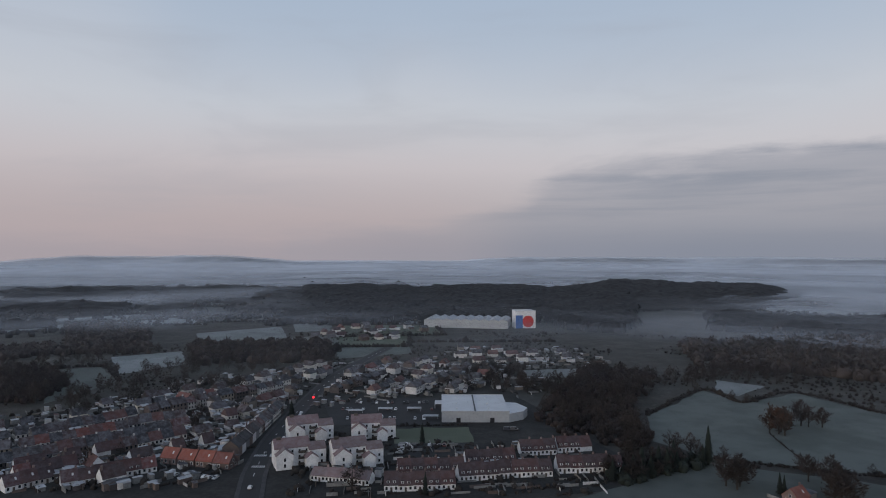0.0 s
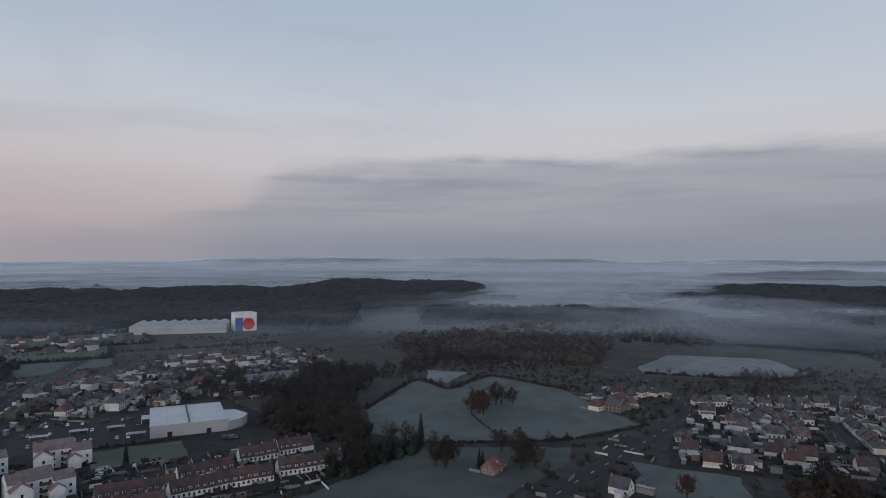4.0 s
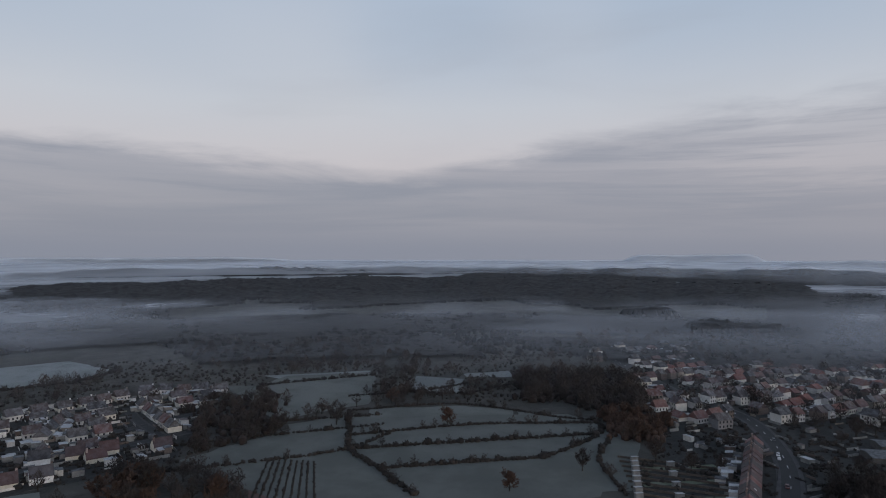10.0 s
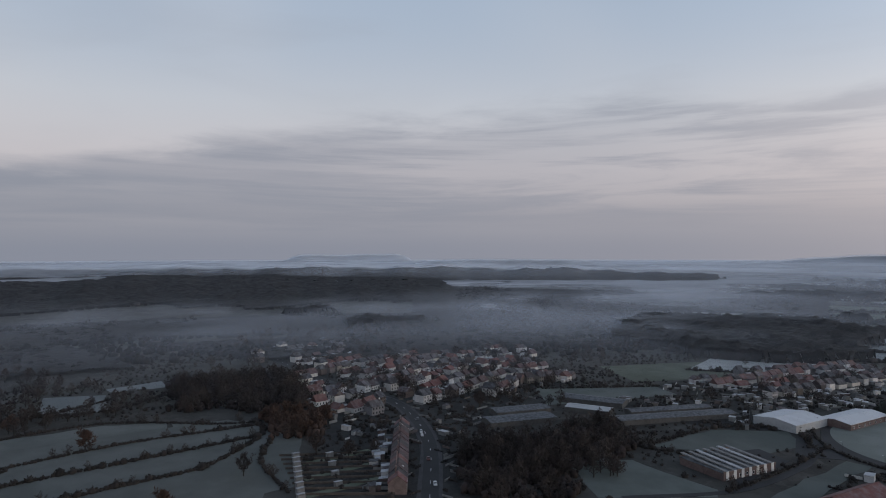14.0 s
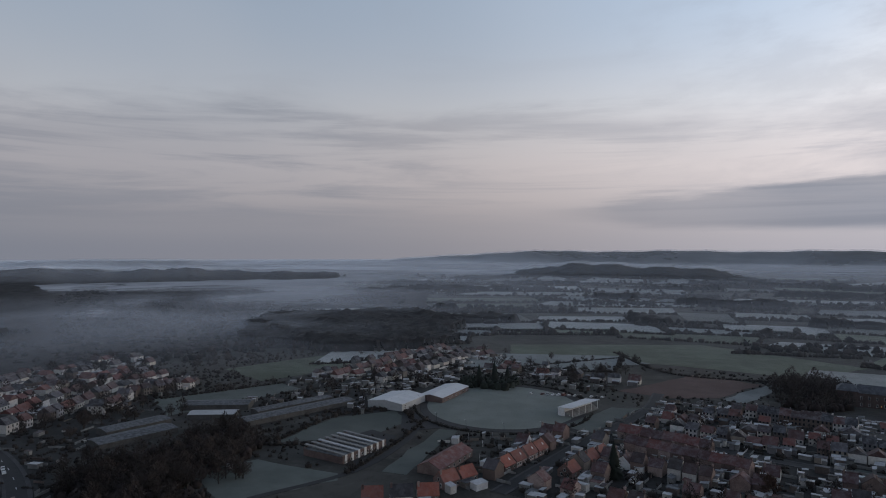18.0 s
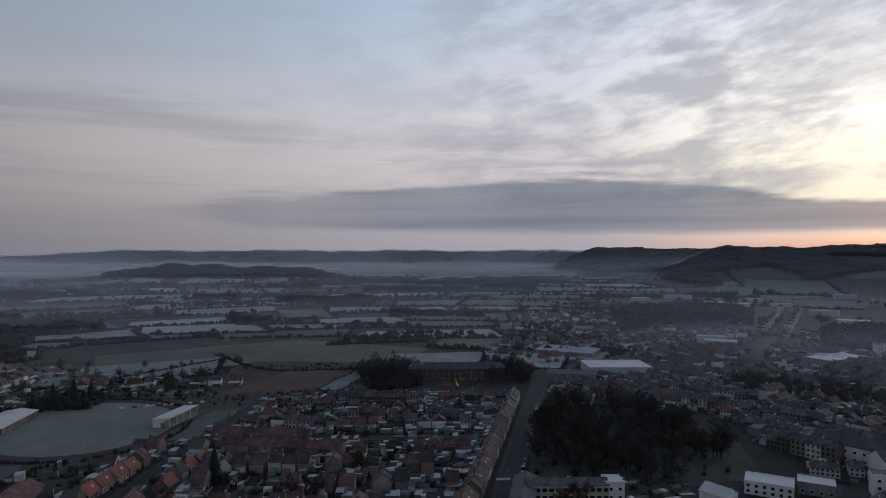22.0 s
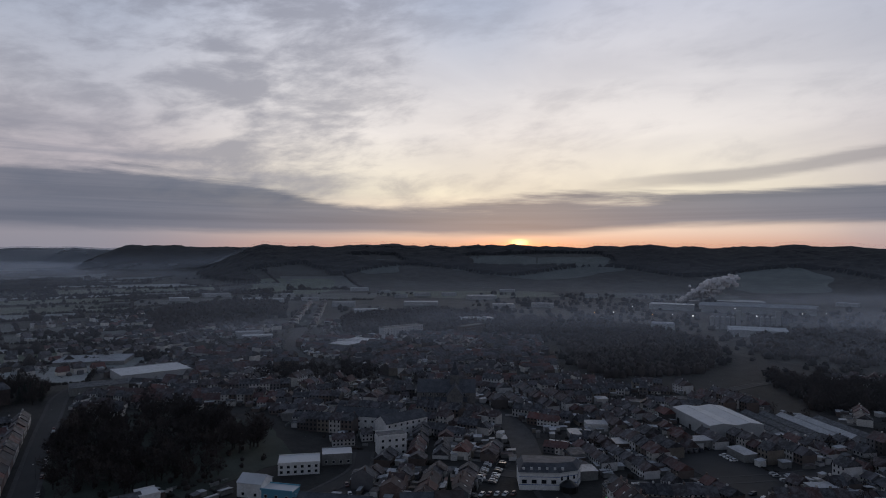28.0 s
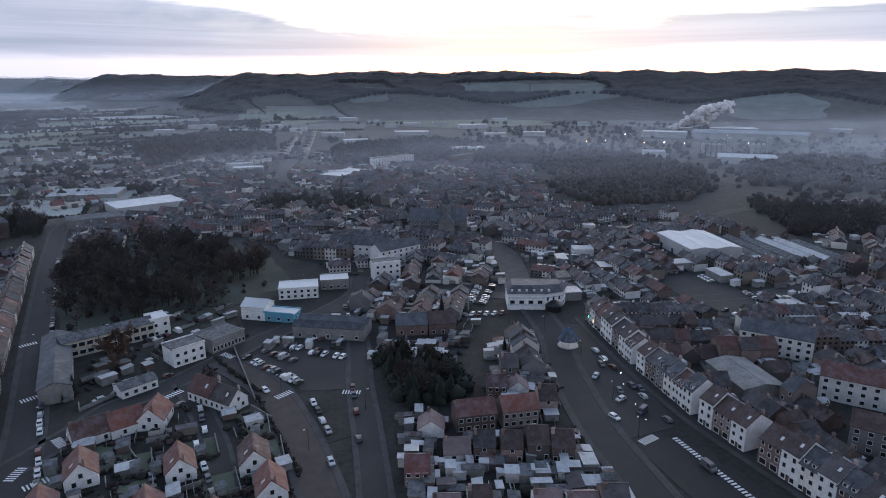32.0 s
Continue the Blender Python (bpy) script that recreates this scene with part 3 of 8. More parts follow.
def part(name, geo, mats, parent=None, label="", at=None):
    ob = new(name, geo.data(name, mats) if isinstance(geo, Geo) else geo)
    if parent is not None:
        ob.parent = parent
    if at is not None:
        ob.matrix_basis = at
    if label:
        ob["label"] = label
    return ob


def spot(x, y, ang=0.0, z=0.0, s=1.0, sz=None):
    """A place on the ground, turned by ang degrees; s and sz scale it."""
    return pose(x, y, z, 0, 0, ang) @ Matrix.Diagonal((s, s, sz or s, 1))


def inside(x, y, poly):
    hit, n = False, len(poly)
    for i in range(n):
        (ax, ay), (bx, by) = poly[i], poly[i - 1]
        if (ay > y) != (by > y) and x < (bx - ax) * (y - ay) / (by - ay) + ax:
            hit = not hit
    return hit


KEEP_OUT = []
TAKEN = {}


def reserve(*pts):
    KEEP_OUT.append((min(p[0] for p in pts), max(p[0] for p in pts), min(p[1] for p in pts), max(p[1] for p in pts), pts))


def blocked(x, y):
    return any(a <= x <= b and c <= y <= d and inside(x, y, p) for a, b, c, d, p in KEEP_OUT)


def free(x, y, r):
    i, j = int(x // 20), int(y // 20)
    for a in (i - 1, i, i + 1):
        for b in (j - 1, j, j + 1):
            for px, py, pr in TAKEN.get((a, b), ()):
                if (px - x) ** 2 + (py - y) ** 2 < (r + pr) ** 2:
                    return False
    return True


def take(x, y, r):
    TAKEN.setdefault((int(x // 20), int(y // 20)), []).append((x, y, r))


# ---------------------------------------------------------------- the land
# hills: headings from and to, softness of the ends, distance of foot, crest and far side, crest height
HILLS = [
    (16, -25, 7, 1130, 1560, 2100, 15), (-12, -27, 5, 1350, 1750, 2200, 27),
    (36, 14, 6, 1550, 1800, 2200, 9), (36, 20, 5, 1250, 1350, 1600, 6),
    (-46, -112, 9, 1080, 1850, 2500, 14), (-60, -100, 12, 1300, 1950, 2500, 22), (-48, -118, 10, 2400, 3000, 3600, 26), (-84, -132, 12, 1900, 2500, 3100, 30),
    (-150, -167, 5, 2300, 2750, 3100, 42), (-186.6, -222, 1.6, 3900, 4300, 5000, 116), (-189.6, -222, 3.0, 2900, 3600, 4600, 118), (-199.6, -275, 3.6, 1850, 2650, 3800, 117),
    (-206, -275, 6, 2000, 2700, 3800, 121),
]
# the far rim of the valley
HILLS += [
    (36, 12, 8, 4000, 4650, 5600, 84), (0, -42, 8, 4000, 4700, 5600, 74), (-40, -70, 6, 4100, 4700, 5600, 68), (-97, -108, 1.3, 4300, 4750, 5600, 89),
    (-108, -125, 4, 3700, 4100, 4500, 58), (-140, -215, 14, 3900, 4700, 5600, 116),
]


def smooth(a, b, v):
    t = np.clip((v - a) / (b - a), 0, 1)
    return t * t * (3 - 2 * t)


def land(x, y):
    """Height of the ground; flat under the town, hills all round."""
    x, y = np.asarray(x, float), np.asarray(y, float)
    r = np.hypot(x, y)
    yaw = np.degrees(np.arctan2(-x, y))
    yaw = np.where(yaw > 60, yaw - 360, yaw)
    h = 46 * smooth(3000, 4900, r)
    wob = 1 + 0.16 * np.sin(yaw * 0.55 + r * 0.0021) + 0.10 * np.sin(yaw * 1.7 + 1.3) + 0.04 * np.sin(yaw * 4.3 + 0.4)
    for a, b, soft, foot, top, back, z in HILLS:
        e = smooth(b - soft, b + soft, yaw) * (1 - smooth(a - soft, a + soft, yaw))
        p = smooth(foot, top, r) * (1 - 0.75 * smooth(top, back, r))
        f = 1 + (wob - 1) * (0.22 if z > 100 else 0.2 if top > 4000 else 1.0)
        h = np.maximum(h, z * f * e * p)
    return h


def ground_z(x, y):
    return float(land(x, y))


def make_ground():
    radii = [0] + [60 * 1.0 * k for k in range(1, 18)] + list(np.linspace(1060, 4960, 92))
    turns = 440
    th = np.linspace(0, 2 * math.pi, turns, endpoint=False)
    R, A = np.meshgrid(radii[1:], th, indexing="ij")
    X, Y = -np.sin(A) * R, np.cos(A) * R
    Z = land(X, Y)
    v = [(0, 0, 0)] + list(zip(X.ravel().tolist(), Y.ravel().tolist(), Z.ravel().tolist()))
    g = Geo()
    g.v = v
    for j in range(turns):
        g.f.append((0, 1 + j, 1 + (j + 1) % turns))
    for i in range(len(radii) - 2):
        for j in range(turns):
            a, b = 1 + i * turns + j, 1 + i * turns + (j + 1) % turns
            g.f.append((a, a + turns, b + turns, b))
    ob = part("ground", g, GROUND)
    ob.data.polygons.foreach_set("use_smooth", [True] * len(ob.data.polygons))
    tagged(ob, "dark winter grass and soil of a wide valley with low hills", "ground", kind="structure")


make_ground()
LIFT = [0.05]


def ragged(pts, size=1.6):
    """The outline with small uneven bends along its edges."""
    out, n = [], len(pts)
    for i in range(n):
        a, b = Vector(pts[i]), Vector(pts[(i + 1) % n])
        k = max(1, int((b - a).length / 9))
        s = Vector((b.y - a.y, a.x - b.x)).normalized() if k > 1 else Vector((0, 0))
        for j in range(k):
            p = a.lerp(b, j / k) + s * (size * noise.noise((a.x * 0.1 + j * 0.7, b.y * 0.1, 3.1)) * 2 if j else 0)
            out.append((p.x, p.y))
    return out


def field(mat, *pts, label="frosted pale green pasture between hedges"):
    """A flat field with the given corners."""
    LIFT[0] += 0.0016
    g = Geo()
    g.prism(ragged(pts) if mat not in (ASPHALT, BLACKTOP) else pts, -0.3, LIFT[0])
    tagged(part("field", g, mat), label, "field", kind="structure")
    if mat in (FROST, RIME, PALE, HOAR, GREEN, PLOUGH) and "garden" not in label:
        reserve(*pts)


def draped(mat, corners, n=6, lift=0.5, label="distant frosted field between hedges"):
    g = Geo()
    a, b, c, d = [Vector(p) for p in corners]
    for j in range(n + 1):
        for i in range(n + 1):
            p = (a * (1 - i / n) + b * i / n) * (1 - j / n) + (d * (1 - i / n) + c * i / n) * j / n
            g.v.append((p.x, p.y, ground_z(p.x, p.y) + lift))
    for j in range(n):
        for i in range(n):
            k = j * (n + 1) + i
            g.f.append((k, k + 1, k + n + 2, k + n + 1))
    tagged(part("field", g, mat), label, "field", kind="structure")


def curve(pts, step=8.0):
    """Points along a smooth line through pts."""
    P = [Vector(p).to_2d() if len(p) == 3 else Vector(p) for p in pts]
    P = [P[0] * 2 - P[1]] + P + [P[-1] * 2 - P[-2]]
    line = []
    for k in range(1, len(P) - 2):
        a, b, c, d = P[k - 1:k + 3]
        n = max(2, int((c - b).length / step))
        for i in range(n):
            t = i / n
            line.append(0.5 * (2 * b + (c - a) * t + (2 * a - 5 * b + 4 * c - d) * t * t + (3 * b - a - 3 * c + d) * t ** 3))
    line.append(P[-2])
    return line


def ribbon(g, line, lo, hi, z0, z1):
    """A strip along line between the offsets lo and hi, with height z1 and edges down to z0."""
    k = len(g.v)
    for i, p in enumerate(line):
        t = (line[min(i + 1, len(line) - 1)] - line[max(i - 1, 0)]).normalized()
        s = Vector((t.y, -t.x))
        e = ground_z(p.x, p.y)
        a, b = p + s * lo, p + s * hi
        g.v += [(a.x, a.y, e + z0), (a.x, a.y, e + z1), (b.x, b.y, e + z1), (b.x, b.y, e + z0)]
    for i in range(len(line) - 1):
        q = k + 4 * i
        for m in range(3):
            g.f.append((q + m, q + m + 1, q + 5 + m, q + 4 + m))
            g.m.append(0)




def road(width, *pts, walk_w=0.0, mat=None, dashes=False, label="dark asphalt road"):
    line = curve(pts)
    LIFT[0] += 0.002
    g = Geo()
    ribbon(g, line, -width / 2, width / 2, -0.3, LIFT[0] + 0.03)
    tagged(part("road", g, mat or ASPHALT), label, "road", kind="structure")
    if walk_w:
        for s in (-1, 1):
            g = Geo()
            lo, hi = sorted((s * width / 2, s * (width / 2 + walk_w)))
            ribbon(g, line, lo, hi, -0.3, 0.26)
            tagged(part("pavement", g, PAVING), "raised pale pavement with a kerb beside the road", "pavement", kind="structure")
    if dashes:
        g = Geo()
        for i in range(0, len(line) - 1, 2):
            ribbon(g, [line[i], line[i].lerp(line[i + 1], 0.5)], -0.12, 0.12, 0, LIFT[0] + 0.06)
        tagged(part("lane_marking", g, MARK), "white dashed centre line on the road", "road marking", kind="structure")
    for p in line:
        take(p.x, p.y, width / 2 + walk_w)
    return line


# ---------------------------------------------------------------- woods and hedges
ICO = []


def ico():
    if not ICO:
        bm = bmesh.new()
        bmesh.ops.create_icosphere(bm, subdivisions=1, radius=1.0)
        ICO.append((np.array([v.co[:] for v in bm.verts]), np.array([[v.index for v in f.verts] for f in bm.faces])))
        bm.free()
    return ICO[0]


def clumps(name, pts, sizes, tall, mat, label, category, twigs=8, seed=1, root=0.35):
    """Many ragged crowns in one mesh: lumpy cores with bare twigs that stick out."""
    if not len(pts):
        return None
    rs = np.random.RandomState(seed)
    base, tri = ico()
    pts, sizes = np.asarray(pts, float), np.asarray(sizes, float)
    n, k = len(pts), len(base)
    core = base[None] * rs.uniform(0.62, 1.18, (n, k, 1))
    V = core * sizes[:, None, None] * np.array([1, 1, tall])
    V[:, :, 2] += (sizes * tall * root)[:, None]
    V += pts[:, None, :]
    T = tri[None] + (np.arange(n) * k)[:, None, None]
    vs, ts = [V.reshape(-1, 3)], [T.reshape(-1, 3)]
    if twigs:
        m = n * twigs
        o = np.repeat(pts, twigs, 0)
        s = np.repeat(sizes, twigs)
        d = rs.normal(size=(m, 3))
        d[:, 2] = np.abs(d[:, 2]) * 1.1 + 0.15
        d /= np.linalg.norm(d, axis=1)[:, None]
        mid = o + np.array([0, 0, 1]) * (s * tall * root)[:, None] + d * (s * 0.75)[:, None] * np.array([1, 1, tall])
        tip = mid + d * (s * rs.uniform(0.3, 0.65, m))[:, None]
        w = rs.normal(size=(m, 3)) * (s * 0.17)[:, None]
        W = np.stack([mid - w, mid + w, tip], 1)
        vs.append(W.reshape(-1, 3))
        ts.append((np.arange(m * 3) + n * k).reshape(-1, 3))
    V, T = np.concatenate(vs), np.concatenate(ts)
    me = bpy.data.meshes.new(name)
    me.vertices.add(len(V))
    me.vertices.foreach_set("co", V.astype(np.float32).ravel())
    me.loops.add(T.size)
    me.loops.foreach_set("vertex_index", T.astype(np.int32).ravel())
    me.polygons.add(len(T))
    me.polygons.foreach_set("loop_start", np.arange(0, T.size, 3, dtype=np.int32))
    me.update(calc_edges=True)
    me.materials.append(mat)
    return tagged(new(name, me), label, category, kind="stuff")


def sector(a, b, r0, r1, gap, seed, keep=1.0, test=None):
    """Scattered points between two headings and two distances."""
    rs = np.random.RandomState(seed)
    n = int(abs(radians(a - b)) * 0.5 * (r1 * r1 - r0 * r0) / (gap * gap) * keep)
    yaw = np.radians(rs.uniform(min(a, b), max(a, b), n))
    r = np.sqrt(rs.uniform(r0 * r0, r1 * r1, n))
    x, y = -np.sin(yaw) * r, np.cos(yaw) * r
    if test is not None:
        k = test(x, y, r, np.degrees(yaw))
        x, y = x[k], y[k]
    return np.stack([x, y, land(x, y)], 1)


def over(poly, gap, seed):
    """Scattered points over a polygon."""
    rs = np.random.RandomState(seed)
    xs, ys = [p[0] for p in poly], [p[1] for p in poly]
    n = int((max(xs) - min(xs)) * (max(ys) - min(ys)) / (gap * gap))
    q = [(x, y) for x, y in zip(rs.uniform(min(xs), max(xs), n), rs.uniform(min(ys), max(ys), n)) if inside(x, y, poly)]
    q = np.array(q).reshape(-1, 2)
    return np.column_stack([q, land(q[:, 0], q[:, 1])]) if len(q) else q


def canopy(a, b, r0, r1, step, tall, seed, label, mask, high=None):
    """The closed roof of a wood: uneven tree tops over a net, falling to the ground at its edges."""
    rs = np.random.RandomState(seed)
    na, nr = int(abs(radians(a - b)) * (r0 + r1) / 2 / step), int((r1 - r0) / step)
    A, R = np.meshgrid(np.radians(np.linspace(a, b, na)), np.linspace(r0, r1, nr), indexing="ij")
    A = A + rs.uniform(-0.4, 0.4, A.shape) * step / R
    R = R + rs.uniform(-0.4, 0.4, R.shape) * step
    X, Y = -np.sin(A) * R, np.cos(A) * R
    Z = land(X, Y)
    ok = mask(X, Y, R, np.degrees(A), Z)
    core = ok.copy()
    core[1:] &= ok[:-1]
    core[:-1] &= ok[1:]
    core[:, 1:] &= ok[:, :-1]
    core[:, :-1] &= ok[:, 1:]
    lump = 0.82 + 0.10 * np.sin(X * 0.05 + 2 * np.sin(Y * 0.03)) + 0.08 * np.sin(Y * 0.07 + X * 0.013)
    top = tall * lump * rs.uniform(0.72, 1.14, Z.shape) * (1.0 if high is None else np.clip((Z - high) / 6.0, 0.35, 1.0))
    top = np.where(rs.rand(*Z.shape) < 0.05, top * 1.22, top)
    Z = Z + np.where(core, top, -1.0)
    idx = np.arange(na * nr).reshape(na, nr)
    q = np.stack([idx[:-1, :-1], idx[1:, :-1], idx[1:, 1:], idx[:-1, 1:]], -1)
    use = ok[:-1, :-1] & ok[1:, :-1] & ok[1:, 1:] & ok[:-1, 1:]
    q = q[use]
    me = bpy.data.meshes.new("forest")
    me.vertices.add(na * nr)
    me.vertices.foreach_set("co", np.stack([X, Y, Z], -1).astype(np.float32).ravel())
    me.loops.add(q.size)
    me.loops.foreach_set("vertex_index", q.astype(np.int32).ravel())
    me.polygons.add(len(q))
    me.polygons.foreach_set("loop_start", np.arange(0, q.size, 4, dtype=np.int32))
    me.update(calc_edges=True)
    me.materials.append(CANOPY)
    tagged(new("forest", me), label, "forest", kind="stuff")


def forest(a, b, r0, r1, step, tall, seed, label, high):
    """A wood on a hill; it stands only where the land is higher than high."""
    canopy(a, b, r0, r1, step, tall, seed, label, lambda x, y, r, yaw, z: z > high + 1.2 * np.sin(x * 0.011) + 1.2 * np.sin(y * 0.013) + 0.8 * np.sin(x * 0.031 + y * 0.027), high)


def wood(poly, gap, size, seed, mat=None, label="dense bare winter wood with dark brown twigs", twigs=14, guard=True):
    p = over(poly, gap, seed)
    rs = np.random.RandomState(seed + 90)
    clumps("wood", p, rs.uniform(0.7, 1.3, len(p)) * size, 1.2, mat or TWIG, label, "wood", twigs, seed)
    if guard:
        reserve(*poly)


HEDGE_TREES = []


def hedge(*pts, size=1.7, seed=3, gap=1.9):
    """A field hedge of many small twiggy tufts; the nearer ones have a tree here and there."""
    line = curve(pts, 6.0)
    rs = np.random.RandomState(seed + int(abs(pts[0][0]) + abs(pts[0][1])))
    close = math.hypot(*pts[0][:2]) < 640 and gap > 0.95
    step, bulk = (gap * 0.5, size * 0.62) if close else (gap, size)
    q, s = [], []
    for a, b in zip(line, line[1:]):
        n = max(1, int((b - a).length / step))
        for i in range(n):
            p = a.lerp(b, (i + rs.uniform(0, 1)) / n)
            x, y = p.x + rs.normal() * 0.3 * size, p.y + rs.normal() * 0.3 * size
            q.append((x, y, ground_z(x, y)))
            s.append(bulk * rs.uniform(0.55, 1.3) * (rs.uniform(1.4, 2.1) if rs.rand() < 0.10 else 1))
            if close and size > 1.35 and rs.rand() < 0.035:
                HEDGE_TREES.append((x, y, ground_z(x, y)))
    clumps("hedge", q, s, 1.0, HEDGE, "clipped dark field hedge with a few taller bushes", "hedge", 12 if close else 4 if gap < 2.1 else 2, seed)


FAR = "distant winter forest on a low ridge above the mist"
forest(18, -29, 1100, 2000, 6.5, 13, 11, FAR, 3.2)
forest(38, 11, 1200, 2100, 7.5, 13, 13, FAR, 2.4)
forest(-42, -118, 1080, 2300, 7.0, 14, 15, FAR, 2.6)
forest(-82, -134, 1950, 2800, 11, 15, 16, FAR, 5)
forest(-46, -122, 2450, 3300, 14, 16, 17, FAR, 6)
forest(-148, -169, 2300, 2950, 11, 14, 18, FAR, 12)


def stand(poly, step, tall, seed, label=FAR):
    """A closed wood over a polygon."""
    yaws = [(math.degrees(math.atan2(-x, y)) + 300) % 360 - 300 for x, y in poly]
    dist = [math.hypot(x, y) for x, y in poly]
    def mask(x, y, r, yaw, z):
        hit = np.zeros(x.shape, bool)
        xx, yy = x + 10 * np.sin(y * 0.03), y + 10 * np.sin(x * 0.035)
        for (ax, ay), (bx, by) in zip(poly, poly[1:] + poly[:1]):
            cut = (ay > yy) != (by > yy)
            hit ^= cut & (xx < (bx - ax) * (yy - ay) / ((by - ay) or 1e-6) + ax)
        return hit
    canopy(max(yaws) + 0.8, min(yaws) - 0.8, min(dist) * 0.93, max(dist) * 1.02, step, tall, seed, label, mask)


stand([(-272, 985), (-150, 975), (-40, 1030), (140, 1005), (175, 925), (258, 880), (300, 985), (372, 1240), (420, 1500), (-150, 1500), (-222, 1362)], 6.0, 14, 81)
stand([(-800, 1100), (-545, 1105), (-640, 1290), (-930, 1320)], 6.5, 13, 82)
stand([(-1120, 1570), (-690, 1570), (-820, 1900), (-1350, 1900)], 8, 13, 83)
stand([(-420, 1180), (-300, 1170), (-330, 1240), (-440, 1250)], 7, 10, 84)
stand([(-280, 1420), (-120, 1560), (-180, 1640), (-330, 1560)], 8, 12, 85)
stand([(880, -190), (900, -310), (960, -330), (990, -190)], 6.0, 14, 86, "dark island of trees in the mist")
stand([(1110, -140), (1130, -230), (1200, -230), (1190, -130)], 7.0, 15, 87, "dark island of trees in the mist")
stand([(640, -470), (800, -560), (880, -720), (700, -900), (545, -790), (440, -640), (470, -540), (520, -480)], 6.0, 14, 88, "dark bare wood at the edge of the misty valley")


def belts(a, b, r0, r1, count, seed, tall=15):
    """Long belts of trees that stand across the misty fields."""
    rs = random.Random(seed)
    for k in range(count):
        yaw, r = rs.uniform(a, b), rs.uniform(r0, r1)
        half, deep = rs.uniform(50, 150) * r / 1300, rs.uniform(14, 40) * r / 1300
        out = []
        for e, f in ((-1, -1), (1, -0.7), (1, 0.8), (-1, 1)):
            w, d = yaw + math.degrees(e * half / r), r + f * deep + e * rs.uniform(-25, 25)
            out.append((-math.sin(radians(w)) * d, math.cos(radians(w)) * d))
        stand(out, 6.0 + r * 0.0014, tall, seed * 10 + k, "dark belt of bare trees across the misty fields")


belts(36, 3, 900, 2500, 10, 41, 15)
belts(-24, -46, 1150, 2600, 8, 42, 15)
stand([(375, 927), (455, 880), (588, 809), (735, 1011), (590, 1075), (468, 1159)], 7.5, 12, 89)
stand([(1348, -657), (1255, -784), (1196, -969), (1386, -1083), (1617, -789)], 7.5, 13, 90)
stand([(666, -589), (588, -653), (534, -736), (603, -846), (736, -789), (762, -662)], 6.0, 9, 91)
belts(-138, -190, 1000, 2700, 22, 43, 15)
HILLWOOD = "dark bare wood on the steep side of a hill"
forest(-184, -224, 2550, 3600, 15, 15, 19, HILLWOOD, 24)


def hill_wood():
    """Woods on the long hill under the sun, with open slopes left between them."""
    def mask(x, y, r, yaw, h):
        wave = 3.0 * np.sin(x * 0.009) + 2.0 * np.sin(y * 0.015 + 1.0)
        bent = yaw + 0.6 * np.sin(h * 0.11)
        slope1 = (bent < -202.2) & (bent > -208.5) & (h < 62 - 5.5 * np.abs(bent + 205.5) + wave)
        slope2 = (bent < -221) & (bent > -233) & (h > 62 + wave) & (h < 98 + wave)
        slope3 = (bent < -211) & (bent > -214.5) & (h > 70 + wave) & (h < 90 + wave)
        low = (yaw < -206) & (h < 44 + wave + 14 * np.sin(yaw * 0.4))
        return (h > 12 + wave) & ~slope1 & ~slope2 & ~slope3 & ~low
    canopy(-194, -264, 1650, 2900, 9.5, 13, 21, HILLWOOD, mask)


hill_wood()


def blob(mat, yaw0, yaw1, r0, r1, label, n=14, lift=1.0):
    """An open field on a hillside with an irregular rounded outline."""
    g = Geo()
    for j in range(n + 1):
        for i in range(n + 1):
            u, v = 2 * i / n - 1, 2 * j / n - 1
            k = 1 + 0.10 * math.sin(3 * u + 5 * v + yaw0)
            uu, vv = u * math.sqrt(1 - 0.42 * v * v) * k, v * math.sqrt(1 - 0.42 * u * u) * k
            yaw, r = (yaw0 + yaw1) / 2 + uu * (yaw1 - yaw0) / 2, (r0 + r1) / 2 + vv * (r1 - r0) / 2
            x, y = -math.sin(radians(yaw)) * r, math.cos(radians(yaw)) * r
            g.v.append((x, y, ground_z(x, y) + lift))
    for j in range(n):
        for i in range(n):
            k = j * (n + 1) + i
            g.f.append((k, k + 1, k + n + 2, k + n + 1))
            g.m.append(0)
    tagged(part("field", g, mat), label, "field", kind="structure")


SLOPE = "open sloping pasture between woods on the hillside"
blob(GREEN, -201.5, -209.5, 1660, 2080, SLOPE)
blob(FROST, -220, -234, 2080, 2420, SLOPE)
blob(FROST, -243, -250, 1900, 2250, SLOPE)
blob(FROST, -211, -214.8, 2130, 2330, SLOPE)
blob(GREEN, -213, -229, 1500, 1780, "flat pasture at the foot of the hill")
blob(FROST, -232, -244, 1560, 1800, "flat pasture at the foot of the hill")

# low misty woods in the valley, thinner and mixed with clearings
VALLEY = "low misty valley wood of bare trees"


def glades(f, s):
    return lambda x, y, r, yaw: (np.sin(x * f + s) + np.sin(y * f * 1.23 + 2 * s) + 0.6 * np.sin((x - y) * f * 2.1)) > -0.15


def valley(a, b, r0, r1, gap, size, seed, f=0.012):
    p = sector(a, b, r0, r1, gap, seed, 1.0, glades(f, seed))
    clumps("wood", p, np.random.RandomState(seed).uniform(0.6, 1.25, len(p)) * size, 1.1, WOODS, VALLEY, "wood", 4, seed)


